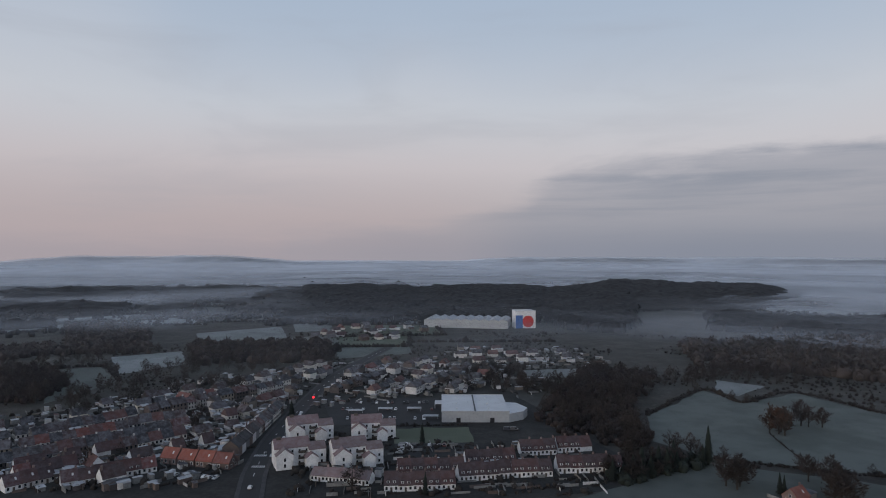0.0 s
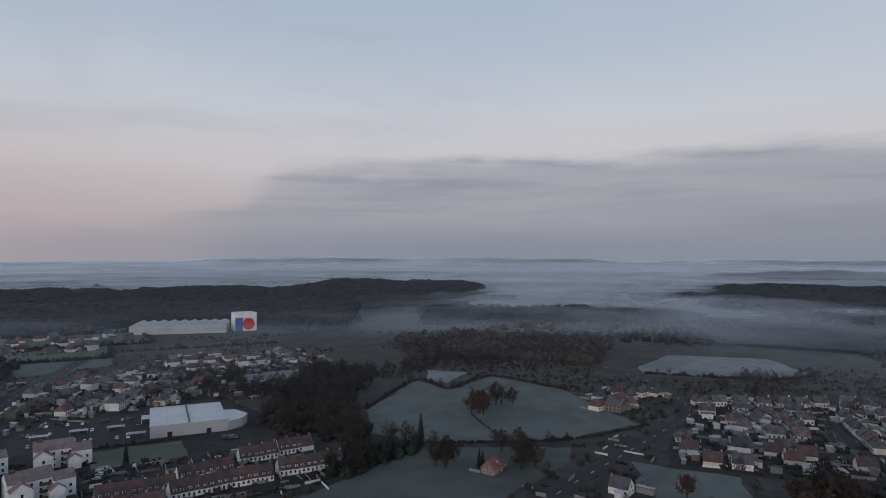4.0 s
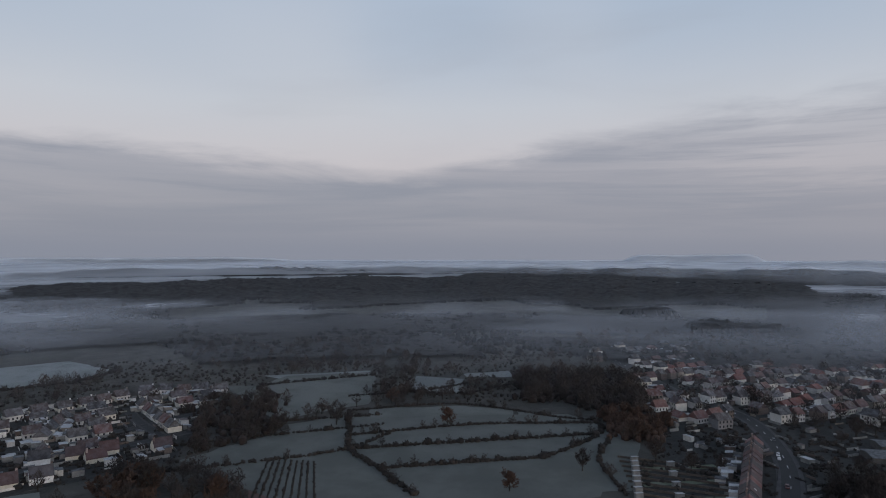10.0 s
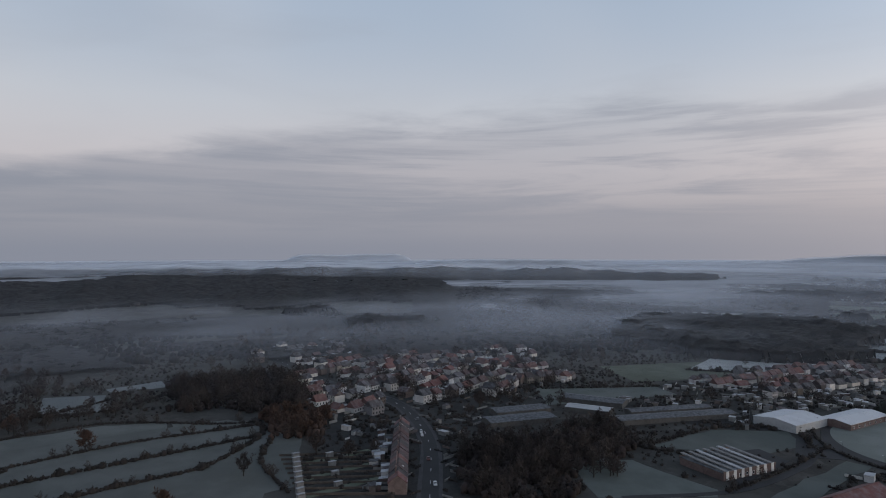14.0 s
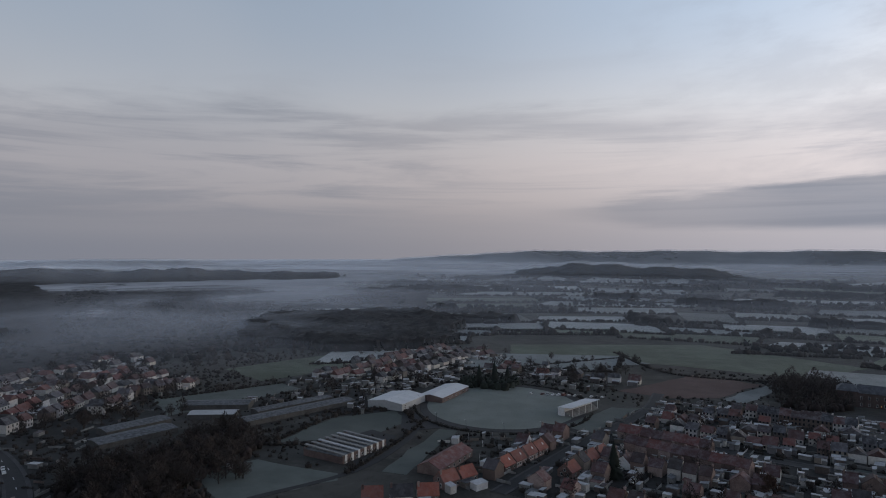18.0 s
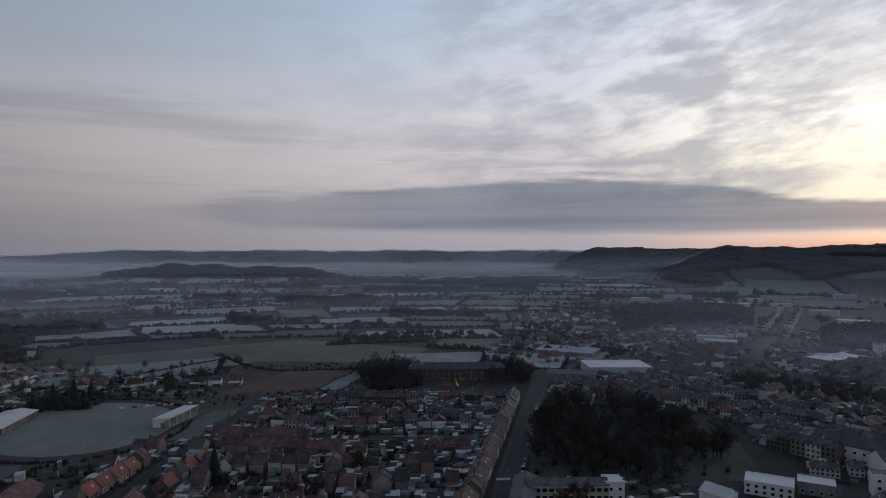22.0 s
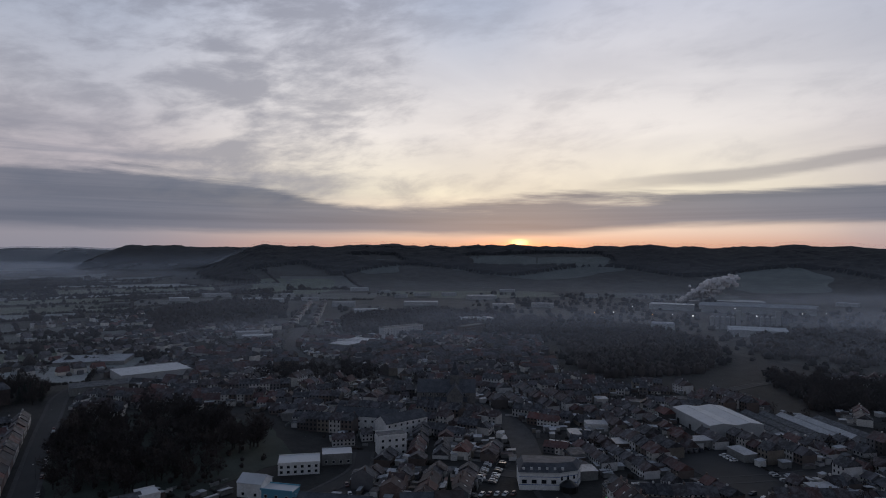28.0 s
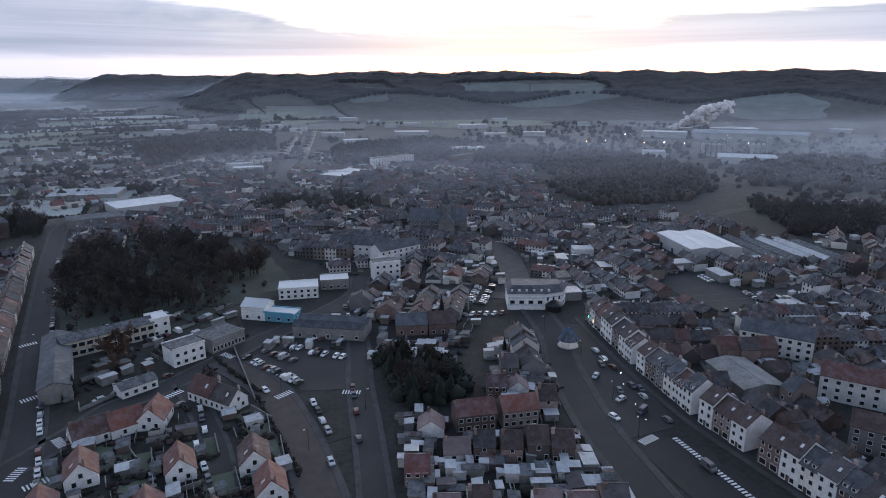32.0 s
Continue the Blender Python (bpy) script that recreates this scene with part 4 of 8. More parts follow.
def scrub(a, b, r0, r1, step, tall, seed, f):
    """Low closed scrub and young wood that fills the floor of the valley."""
    open_ = glades(f, seed)
    canopy(a, b, r0, r1, step, tall, seed, VALLEY, lambda x, y, r, yaw, z: open_(x, y, r, yaw) | (r > r0 + 0.45 * (r1 - r0)))


scrub(-54, -134, 670, 1130, 7.0, 4.6, 131, 0.012)
scrub(-24, -58, 840, 1300, 9.0, 4.6, 133, 0.010)
scrub(-108, -142, 850, 1750, 9.0, 5.0, 132, 0.008)
valley(-58, -132, 690, 1120, 15, 4.6, 31)
valley(-112, -140, 800, 1900, 16, 4.8, 32, 0.008)
valley(-26, -58, 820, 1350, 17, 4.6, 33)
valley(36, -4, 980, 1500, 30, 5.0, 34)
valley(-150, -200, 1000, 2600, 60, 5.0, 35, 0.006)
valley(36, -46, 1900, 3200, 62, 6.0, 36, 0.004)
valley(-200, -256, 1050, 1650, 34, 5.5, 37, 0.009)

# woods keep houses and fields away
WOOD_SPOTS = []


def wood_here(*args, **kw):
    WOOD_SPOTS.append((args, kw))
    reserve(*args[0])


# near woods
wood_here([(-409, 697), (-320, 697), (-435, 947), (-555, 947)], 8.5, 5.2, 41)
wood_here([(-330, 468), (-296, 470), (-310, 530), (-370, 600), (-420, 600)], 6.0, 4.6, 58, label="dark brown copse at the edge of the gardens")
wood_here([(-470, 640), (-400, 690), (-420, 760), (-520, 720)], 8.0, 4.6, 59)
wood_here([(-304, 765), (-130, 775), (-117, 650), (-235, 628)], 7.5, 5.2, 42)
wood_here([(62, 420), (70, 392), (96, 362), (116, 368), (128, 446), (160, 512), (190, 588), (140, 618), (92, 520)], 5.6, 3.6, 43, label="tangled bare copse with reddish brown twigs")
wood_here([(284, 771), (571, 822), (381, 560), (244, 618)], 8.0, 5.4, 44)
wood_here([(373, 761), (517, 639), (400, 520), (310, 595)], 7.0, 5.4, 45, label="brown oak wood with some withered leaves")
wood_here([(600, 28), (580, -85), (450, -70), (475, 10)], 6.5, 5.2, 46)
wood_here([(457, -41), (439, -85), (380, -62), (385, -38)], 5.5, 4.2, 47, RUST, "copse with rusty brown leaves")
wood_here([(272, -112), (318, -130), (335, -150), (345, -250), (308, -232), (270, -176), (240, -142)], 5.0, 4.3, 48)
wood_here([(419, 246), (474, 199), (362, 158), (330, 190)], 8.0, 4.0, 49)
wood_here([(-600, -523), (-660, -600), (-753, -616), (-800, -560), (-751, -448), (-741, -402), (-640, -340), (-553, -300), (-500, -325), (-456, -349), (-494, -408)], 8.5, 5.5, 50, label="dark tall wood in the valley beyond the town")
wood_here([(-267, -1118), (-330, -1240), (-500, -1330), (-560, -1240), (-500, -1068), (-341, -887), (-233, -904)], 10, 6.0, 51)
wood_here([(-530, -940), (-742, -940), (-762, -665), (-620, -560), (-520, -700), (-430, -745)], 10, 5.2, 52)
wood_here([(-480, -180), (-560, -90), (-640, -130), (-560, -260)], 7.0, 5.0, 53)
wood_here([(-900, -420), (-1030, -200), (-700, -160), (-690, -330)], 10, 5.5, 54)
wood_here([(69, -500), (38, -505), (35, -612), (83, -620)], 6.5, 5.0, 55)
wood_here([(-20, -580), (-70, -560), (-60, -610), (-30, -630)], 7.0, 5.0, 56)
wood_here([(-240, -560), (-330, -520), (-310, -470), (-230, -500)], 8.0, 4.0, 57)

# ground of gardens and yards, then the fields near the town
field(YARD, (-290, 420), (-240, 280), (-60, 270), (95, 300), (95, 350), (60, 480), (40, 560), (-20, 660), (-130, 650), (-215, 520), label="dark mixed gardens, yards and paths of the town")
field(YARD, (240, 255), (311, 192), (480, 249), (430, 350), (366, 372), label="dark mixed gardens and drives of a housing estate")
field(YARD, (270, -75), (430, -60), (535, -70), (655, -90), (660, -345), (475, -305), (400, -225), (350, -140), (268, -112), label="dark mixed gardens and yards of a village")
field(YARD, (175, -255), (180, -330), (145, -500), (20, -520), (-75, -575), (-180, -720), (-350, -760), (-640, -680), (-700, -560), (-640, -80), (-420, 20), (-150, 30), (-40, -100), (20, -180), (120, -250), label="dark mixed yards, gardens and paving of the old town")
field(YARD, (268, -335), (330, -292), (408, -280), (440, -372), (352, -480), (300, -470), (290, -440), (334, -396), (330, -350), label="dark gardens and plots round the sports halls")
field(YARD, (290, -365), (440, -380), (440, -590), (380, -590), (330, -480), label="dark gardens behind a village row")
field(FROST, (137, 434), (208, 515), (219, 471), (275, 505), (301, 434), (285, 325), (220, 318), (143, 346), (122, 376), label="large frosted pasture with a thin brook line")
field(FROST, (60, 289), (140, 337), (216, 303), (199, 280), (120, 240))
field(PALE, (235, 557), (264, 531), (226, 495), (218, 515))
field(FROST, (-378, 603), (-330, 618), (-279, 550), (-291, 467))
field(PALE, (-351, 678), (-292, 718), (-255, 634), (-294, 583))
field(PALE, (-338, 880), (-242, 962), (-199, 822), (-306, 796))
field(PALE, (-234, 1000), (-173, 1009), (-161, 912), (-205, 893))
field(GREEN, (-30, 402), (16, 406), (18, 373), (-28, 370), label="frosty lawn beside the car park")
field(PALE, (75, 603), (128, 612), (117, 562), (74, 575))
field(FROST, (-137, 796), (-47, 822), (-34, 705), (-109, 668))
field(FROST, (230, 269), (263, 228), (227, 184), (198, 209))
field(RIME, (493, 272), (502, 224), (470, 203), (472, 249))
field(PALE, (542, 246), (582, 156), (535, 144), (515, 200))
field(RIME, (391, 161), (425, 127), (396, 114), (361, 143))
field(PALE, (427, 490), (510, 536), (585, 473), (543, 392), (489, 396), (410, 463), label="wide white frosted field at the edge of the mist")
field(RIME, (439, 120), (458, 57), (452, 20), (430, 19), (415, 113))
field(RIME, (430, 17), (452, 18), (436, -29), (426, -14))
field(RIME, (403, 80), (414, -27), (398, -36), (397, 35), (383, 96))
field(RIME, (366, 92), (385, 17), (388, -35), (356, -1), (343, 56), (330, 90))
field(RIME, (326, 49), (341, -1), (381, -38), (297, -26), (270, 20))
field(PLOUGH, (262, 127), (323, 153), (333, 123), (270, 99), label="small plot with rows of brown vines")
field(PALE, (561, 111), (555, 68), (499, 60), (503, 103))
field(PALE, (578, 71), (599, 31), (572, 25), (565, 66))
field(FROST, (458, -255), (430, -350), (398, -345), (405, -233), label="frosted sports field behind the works")
field(GREEN, (524, -360), (503, -508), (435, -439), (450, -345))
field(FROST, (299, -239), (312, -297), (292, -338), (266, -319), (263, -275))
field(FROST, (290, -180), (282, -214), (232, -224), (225, -217), (244, -167))
field(PLOUGH, (189, -490), (148, -490), (118, -512), (100, -586), (159, -595), label="reddish bare earth of a ploughed field")
field(PALE, (116, -508), (98, -506), (84, -585), (94, -594))
field(GREEN, (329, -559), (293, -621), (185, -634), (69, -637), (33, -726), (203, -794), (389, -661), label="green winter wheat strip with frost")
field(PALE, (300, -549), (270, -546), (209, -630), (249, -648), (290, -618))

field(RIME, (314, 190), (412, 140), (445, -17), (393, -58), (306, -41), (258, 98), label="wide frosted pasture crossed by hedges")
field(RIME, (470, 236), (545, 225), (575, 150), (452, 125), (400, 175), label="wide frosted pasture crossed by hedges")
# hedges
hedge((143, 344), (220, 316), (290, 322))
hedge((137, 436), (208, 517), (219, 473), (275, 507), (303, 434), size=2.0)
hedge((-380, 603), (-330, 620), (-279, 552), size=2.2)
hedge((363, 236), (402, 158), (424, 108), size=1.6)
hedge((333, 213), (365, 162), (400, 100), size=1.6)
hedge((295, 190), (340, 115), (380, 92), size=1.8)
hedge((431, 133), (462, 61), (435, -12), (433, -35), size=1.5, gap=1.2)
hedge((373, 115), (409, 42), (424, -32), size=1.6, gap=1.2)
hedge((347, 107), (368, 51), (398, -32), size=1.8, gap=1.2)
hedge((285, 57), (315, 80), (322, 72), (349, -2), size=1.9, gap=1.2)
hedge((315, 80), (347, 107), (373, 115), (431, 133), size=2.0, gap=1.6)
hedge((349, -2), (398, -34), (433, -35), size=1.9, gap=1.6)
hedge((474, 146), (506, 91), (538, 61), size=1.5, gap=1.3)
hedge((300, -38), (349, -30), (392, -40), size=1.6, gap=1.4)
hedge((495, 120), (500, 60), (540, 25), size=1.8)
hedge((410, 462), (489, 394), (545, 390), size=2.2)
hedge((470, 205), (502, 226), (560, 150), size=2.2)
hedge((455, -258), (428, -352), size=1.8)
hedge((262, -322), (296, -342), (314, -298), (300, -238), size=1.8)
hedge((88, -600), (180, -590), (264, -674), size=1.8)
hedge((300, -545), (240, -655), size=1.8)
hedge((-30, 408), (16, 410), size=1.2)


def vines():
    """Rows of pruned vines on the small plot."""
    a, b, c, d = [Vector(p) for p in ((263, 128), (325, 146), (323, 117), (272, 98))]
    for i in range(9):
        f = (i + 0.5) / 9
        p, q = a.lerp(d, f), b.lerp(c, f)
        hedge((p.x, p.y), (q.x, q.y), size=0.75, gap=1.1)


vines()


def patchwork(a, b, r0, r1, seed, wet, crops=None):
    """Hedged fields further out: cells of a loose net, some of them woods."""
    rs = np.random.RandomState(seed)
    r = r0
    while r < r1:
        deep = rs.uniform(0.10, 0.17) * r
        yaw = a - rs.uniform(0, 3)
        while yaw > b:
            wide = rs.uniform(4, 15) * min(1.0, 1100 / r + 0.25)
            off = rs.uniform(-0.4, 0.4) * deep
            q = []
            for k, d in ((yaw, r + off), (yaw - wide, r + off + rs.uniform(-0.035, 0.035) * r), (yaw - wide * rs.uniform(0.9, 1.1), r + off + deep), (yaw - wide * rs.uniform(-0.1, 0.15), r + off + deep * rs.uniform(0.7, 1.1))):
                w = k + 1.5 * math.sin(d * 0.006)
                q.append((-math.sin(radians(w)) * d, math.cos(radians(w)) * d))
            cx, cy = sum(p[0] for p in q) / 4, sum(p[1] for p in q) / 4
            if not blocked(cx, cy):
                pick = rs.rand()
                if pick > 0.78:
                    tufts = over([(cx + (x - cx) * 0.6, cy + (y - cy) * 0.45) for x, y in q], 11, int(r + abs(yaw) * 7))
                    clumps("wood", tufts, rs.uniform(2.5, 5.0, len(tufts)), 1.1, WOODS, "small dark copse between far fields", "wood", 4, seed)
                if pick < wet:
                    inner = [(cx + (x - cx) * 0.985, cy + (y - cy) * 0.975) for x, y in q]
                    draped((crops or [RIME, PALE, RIME, LAWN, GREEN, PALE, RIME])[rs.randint(7)], inner, 4, 0.4)
                hs = 2.0 + r * 0.0007
                hedge(q[0], q[1], size=hs, gap=hs * 0.8, seed=seed)
                if rs.rand() < 0.30:
                    hedge((q[0][0] * 1.004, q[0][1] * 1.004), (q[1][0] * 1.004, q[1][1] * 1.004), size=hs * 1.7, gap=hs * 1.5, seed=seed + 1)
                if rs.rand() < 0.85:
                    hedge(q[1], q[2], size=hs, gap=hs * 0.9, seed=seed)
            yaw -= wide
        r += deep


patchwork(-130, -192, 640, 3000, 61, 0.92, [RIME, HOAR, PALE, GREEN, HOAR, PALE, HOAR])
patchwork(36, 4, 700, 2600, 62, 0.7)
patchwork(-24, -48, 1000, 2400, 63, 0.5)
patchwork(-190, -204, 950, 1900, 64, 0.6)


def mist_sheet(z, r0, mat, seed, hug=False):
    """A thin layer of ground mist, gently waved; hug: it follows the hills and carries the distance haze."""
    rs = np.random.RandomState(seed)
    rr, n = np.linspace(r0, 4900, 110 if hug else 30), 520 if hug else 220
    ph = rs.uniform(0, 6, 4)
    R, T = np.meshgrid(rr, np.linspace(0, 2 * math.pi, n, endpoint=False), indexing="ij")
    X, Y = -np.sin(T) * R, np.cos(T) * R
    Z = z + 1.2 * np.sin(X * 0.004 + ph[0]) + 1.2 * np.sin(Y * 0.0047 + ph[1])
    if hug:
        Z = 10 + (z - 10) * (1 - smooth(2900, 3700, R)) + np.zeros_like(X)
    Z += land(X, Y) if hug else 36 * smooth(3000, 4900, R)
    g = Geo()
    g.v = list(zip(X.ravel().tolist(), Y.ravel().tolist(), Z.ravel().tolist()))
    for i in range(len(rr) - 1):
        for j in range(n):
            a, b = i * n + j, i * n + (j + 1) % n
            g.f.append((a, b, b + n, a + n))
    ob = part("mist", g, mat)
    ob.data.polygons.foreach_set("use_smooth", [True] * len(ob.data.polygons))
    tagged(ob, "thin white sheet of ground mist and painted distance haze", "mist", kind="stuff")


# three layers of ground mist, then a sheet of painted aerial haze over town and hills
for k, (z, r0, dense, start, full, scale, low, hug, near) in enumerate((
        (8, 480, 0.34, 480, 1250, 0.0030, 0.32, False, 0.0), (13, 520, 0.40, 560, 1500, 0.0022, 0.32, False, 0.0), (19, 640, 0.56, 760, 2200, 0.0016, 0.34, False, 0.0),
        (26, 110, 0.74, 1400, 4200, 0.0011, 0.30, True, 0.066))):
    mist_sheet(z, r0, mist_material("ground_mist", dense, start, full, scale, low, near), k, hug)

# ---------------------------------------------------------------- kinds of things


def window_mesh(w, h):
    """A window with a raised white frame and a dark pane set back in it; it faces -y, its sill at z = 0."""
    g = Geo()
    t = 0.12
    for e, y in ((t, 0.02), (t, -0.10), (0.0, -0.10), (0.0, -0.04)):
        g.v += [(-w / 2 - e, y, -e), (w / 2 + e, y, -e), (w / 2 + e, y, h + e), (-w / 2 - e, y, h + e)]
    for k in (0, 4, 8):
        for i in range(4):
            g.f.append((k + i, k + (i + 1) % 4, k + 4 + (i + 1) % 4, k + 4 + i))
            g.m.append(0)
    g.f.append((12, 13, 14, 15))
    g.m.append(1)
    return g.data("window", [FRAMEW, GLASS])


WINDOW = {k: window_mesh(*k) for k in ((1.0, 1.35), (1.3, 1.3), (0.8, 0.9), (2.2, 1.7), (1.0, 1.8))}


def pane(parent, kind, x, y, z, ang=0):
    ob = new("window", WINDOW[kind])
    ob.parent = parent
    ob.matrix_basis = pose(x, y, z, 0, 0, ang)
    return ob


def gable_walls(g, w, d, h, rise, z0=-0.4):
    """Walls of a plain house, gables at the two ends along x."""
    x, y, k = w / 2, d / 2, len(g.v)
    g.v += [(-x, -y, z0), (x, -y, z0), (x, y, z0), (-x, y, z0), (-x, -y, h), (x, -y, h), (x, y, h), (-x, y, h), (x, 0, h + rise), (-x, 0, h + rise)]
    for q in ((0, 1, 5, 4), (2, 3, 7, 6), (1, 2, 6, 8, 5), (3, 0, 4, 9, 7)):
        g.f.append(tuple(k + i for i in q))
        g.m.append(0)


def plain_roof(g, w, d, h, rise, eave=0.35):
    """A simple two-sided roof in one piece."""
    x, y, k = w / 2 + 0.15, d / 2 + eave, len(g.v)
    e = h - rise * eave / (d / 2)
    g.v += [(-x, -y, e + 0.2), (x, -y, e + 0.2), (x, y, e + 0.2), (-x, y, e + 0.2), (-x, 0, h + rise + 0.2), (x, 0, h + rise + 0.2)]
    for q in ((0, 1, 5, 4), (2, 3, 4, 5), (1, 2, 5), (3, 0, 4), (3, 2, 1, 0)):
        g.f.append(tuple(k + i for i in q))
        g.m.append(0)


def gable_roof(g, w, d, h, rise, eave=0.35, side=0.15, thick=0.22):
    x, y = w / 2 + side, d / 2 + eave
    e = h - rise * eave / (d / 2) + thick
    top = h + rise + thick
    g.slab((-x, -y, e), (x, -y, e), (x, 0, top), (-x, 0, top), thick)
    g.slab((x, y, e), (-x, y, e), (-x, 0, top), (x, 0, top), thick)
    g.box(-x, -0.14, top - 0.04, x, 0.14, top + 0.1)


def chimney_geo(x, y, z0, z1, s=0.45):
    g = Geo()
    g.box(x - s, y - s * 0.7, z0, x + s, y + s * 0.7, z1)
    g.box(x - s - 0.08, y - s * 0.7 - 0.08, z1, x + s + 0.08, y + s * 0.7 + 0.08, z1 + 0.15)
    for k in (-0.2, 0.2):
        g.tube((x + k, y, z1 + 0.15), (x + k, y, z1 + 0.55), 0.13, 0.10, 6, 0, True)
    return g


def make_house(name, w, d, h, rise, wall, roof, rows, cols, detail=True, dormer=False, gable_win=False, shop=False, skylight=True):
    g = Geo()
    gable_walls(g, w, d, h, rise)
    house = part(name, g, wall)
    g = Geo()
    gable_roof(g, w, d, h, rise)
    part("roof", g, roof, house)
    part("chimney", chimney_geo(w / 2 - 0.55, d * 0.12, h, h + rise + 0.9), OLDWALL, house)
    if detail:
        for side, ang in ((-1, 0), (1, 180)):
            for r in range(rows):
                for c in range(cols):
                    if r == 0 and side < 0 and c == cols // 2 and not shop:
                        continue
                    if r == 0 and side < 0 and shop:
                        continue
                    if side > 0 and (c + r) % 2:
                        continue
                    x = (c + 0.5) / cols * w - w / 2
                    pane(house, (1.0, 1.35), x, side * d / 2, 1.0 + r * 2.75, ang)
        if shop:
            for c in (-1, 1):
                pane(house, (2.2, 1.7) if w > 6.5 else (1.3, 1.3), c * w * 0.25, -d / 2, 0.6)
        k = Geo()
        dx = 0 if shop else ((cols // 2) + 0.5) / cols * w - w / 2
        k.box(dx - 0.5, -d / 2 - 0.06, 0, dx + 0.5, -d / 2 + 0.02, 2.1)
        k.box(dx - 0.6, -d / 2 - 0.3, -0.2, dx + 0.6, -d / 2, 0.12)
        part("door", k, TIMBER, house)
        if gable_win:
            for s in (-1, 1):
                pane(house, (1.0, 1.35), s * w / 2, 0, h * 0.95, 90 * s)
                pane(house, (1.0, 1.35), s * w / 2, -d * 0.22, 1.0, 90 * s)
                pane(house, (1.0, 1.35), s * w / 2, d * 0.22, 1.0, 90 * s)
        if dormer:
            for x in (-w * 0.22, w * 0.22):
                k = Geo()
                z = h + 0.5
                k.box(x - 0.7, -d / 2 + 0.5, z - 0.4, x + 0.7, -0.6, z + 1.3, 0)
                k.slab((x - 0.85, -d / 2 + 0.3, z + 1.35), (x + 0.85, -d / 2 + 0.3, z + 1.35), (x + 0.85, -0.4, z + 1.75), (x - 0.85, -0.4, z + 1.75), 0.12, 1)
                m = part("dormer", k, [wall, roof], house)
                pane(m, (0.8, 0.9), x, -d / 2 + 0.5, z + 0.15)
        if skylight:
            for x in (w * 0.2,):
                k = Geo()
                y, sl = -d * 0.25, rise / (d / 2)
                z = h + rise * 0.5 + 0.3
                k.slab((x - 0.4, y - 0.5, z - 0.5 * sl), (x + 0.4, y - 0.5, z - 0.5 * sl), (x + 0.4, y + 0.5, z + 0.5 * sl), (x - 0.4, y + 0.5, z + 0.5 * sl), 0.12)
                part("skylight", k, FRAMEW, house)
    return house


KIND = {
    "terrace": dict(w=6.3, d=8.6, h=5.2, rise=3.3, wall=OLDWALL, roof=TILE, rows=2, cols=3, skylight=False),
    "terrace_white": dict(w=6.5, d=8.8, h=5.4, rise=3.4, wall=RENDER, roof=TILE, rows=2, cols=3),
    "row_dormer": dict(w=6.6, d=9.0, h=3.2, rise=4.4, wall=WHITE, roof=BURGTILE, rows=1, cols=3, dormer=True, skylight=False),
    "row_red": dict(w=7.0, d=8.6, h=3.0, rise=4.0, wall=WHITE, roof=REDTILE, rows=1, cols=3, skylight=True),
    "row_plain": dict(w=7.0, d=8.6, h=2.9, rise=4.0, wall=RENDER, roof=BURGTILE, rows=1, cols=3, skylight=True),
    "cottage": dict(w=10.5, d=8.2, h=3.4, rise=4.0, wall=WHITE, roof=ORANGE, rows=1, cols=4, gable_win=True),
    "cottage_clay": dict(w=9.5, d=8.0, h=3.4, rise=3.8, wall=OLDWALL, roof=CLAY, rows=1, cols=4, gable_win=True),
    "bungalow": dict(w=9.5, d=7.6, h=2.8, rise=4.0, wall=CREAMWHITE, roof=BURGTILE, rows=1, cols=3, gable_win=True, skylight=False),
    "cottage_brown": dict(w=10.0, d=8.2, h=3.6, rise=4.0, wall=WHITE, roof=TILE, rows=1, cols=4, gable_win=True),
    "villa": dict(w=10.5, d=9.0, h=5.6, rise=3.6, wall=RENDER, roof=TILE, rows=2, cols=4, gable_win=True),
    "villa_slate": dict(w=9.5, d=9.0, h=5.8, rise=3.8, wall=WHITE, roof=SLATE, rows=2, cols=3, gable_win=True),
    "tall": dict(w=5.8, d=10.5, h=8.9, rise=3.6, wall=WHITE, roof=TILE, rows=3, cols=2, shop=True),
    "tall_slate": dict(w=5.4, d=10.5, h=8.4, rise=4.0, wall=RENDER, roof=SLATE, rows=3, cols=2, shop=True, dormer=True, skylight=False),
    "tall_brick": dict(w=7.6, d=10.0, h=8.0, rise=3.6, wall=OLDWALL, roof=TILE, rows=3, cols=3, shop=True),
    "tall_red": dict(w=6.2, d=10.2, h=7.6, rise=3.8, wall=WHITE, roof=REDTILE, rows=3, cols=3, shop=True, dormer=True, skylight=False),
    "red_terrace": dict(w=6.6, d=8.5, h=5.0, rise=3.2, wall=OLDWALL, roof=REDTILE, rows=2, cols=3, skylight=False),
    "low_row": dict(w=7.5, d=8.0, h=3.0, rise=2.8, wall=WHITE, roof=PINKTILE, rows=1, cols=4, skylight=False),
}
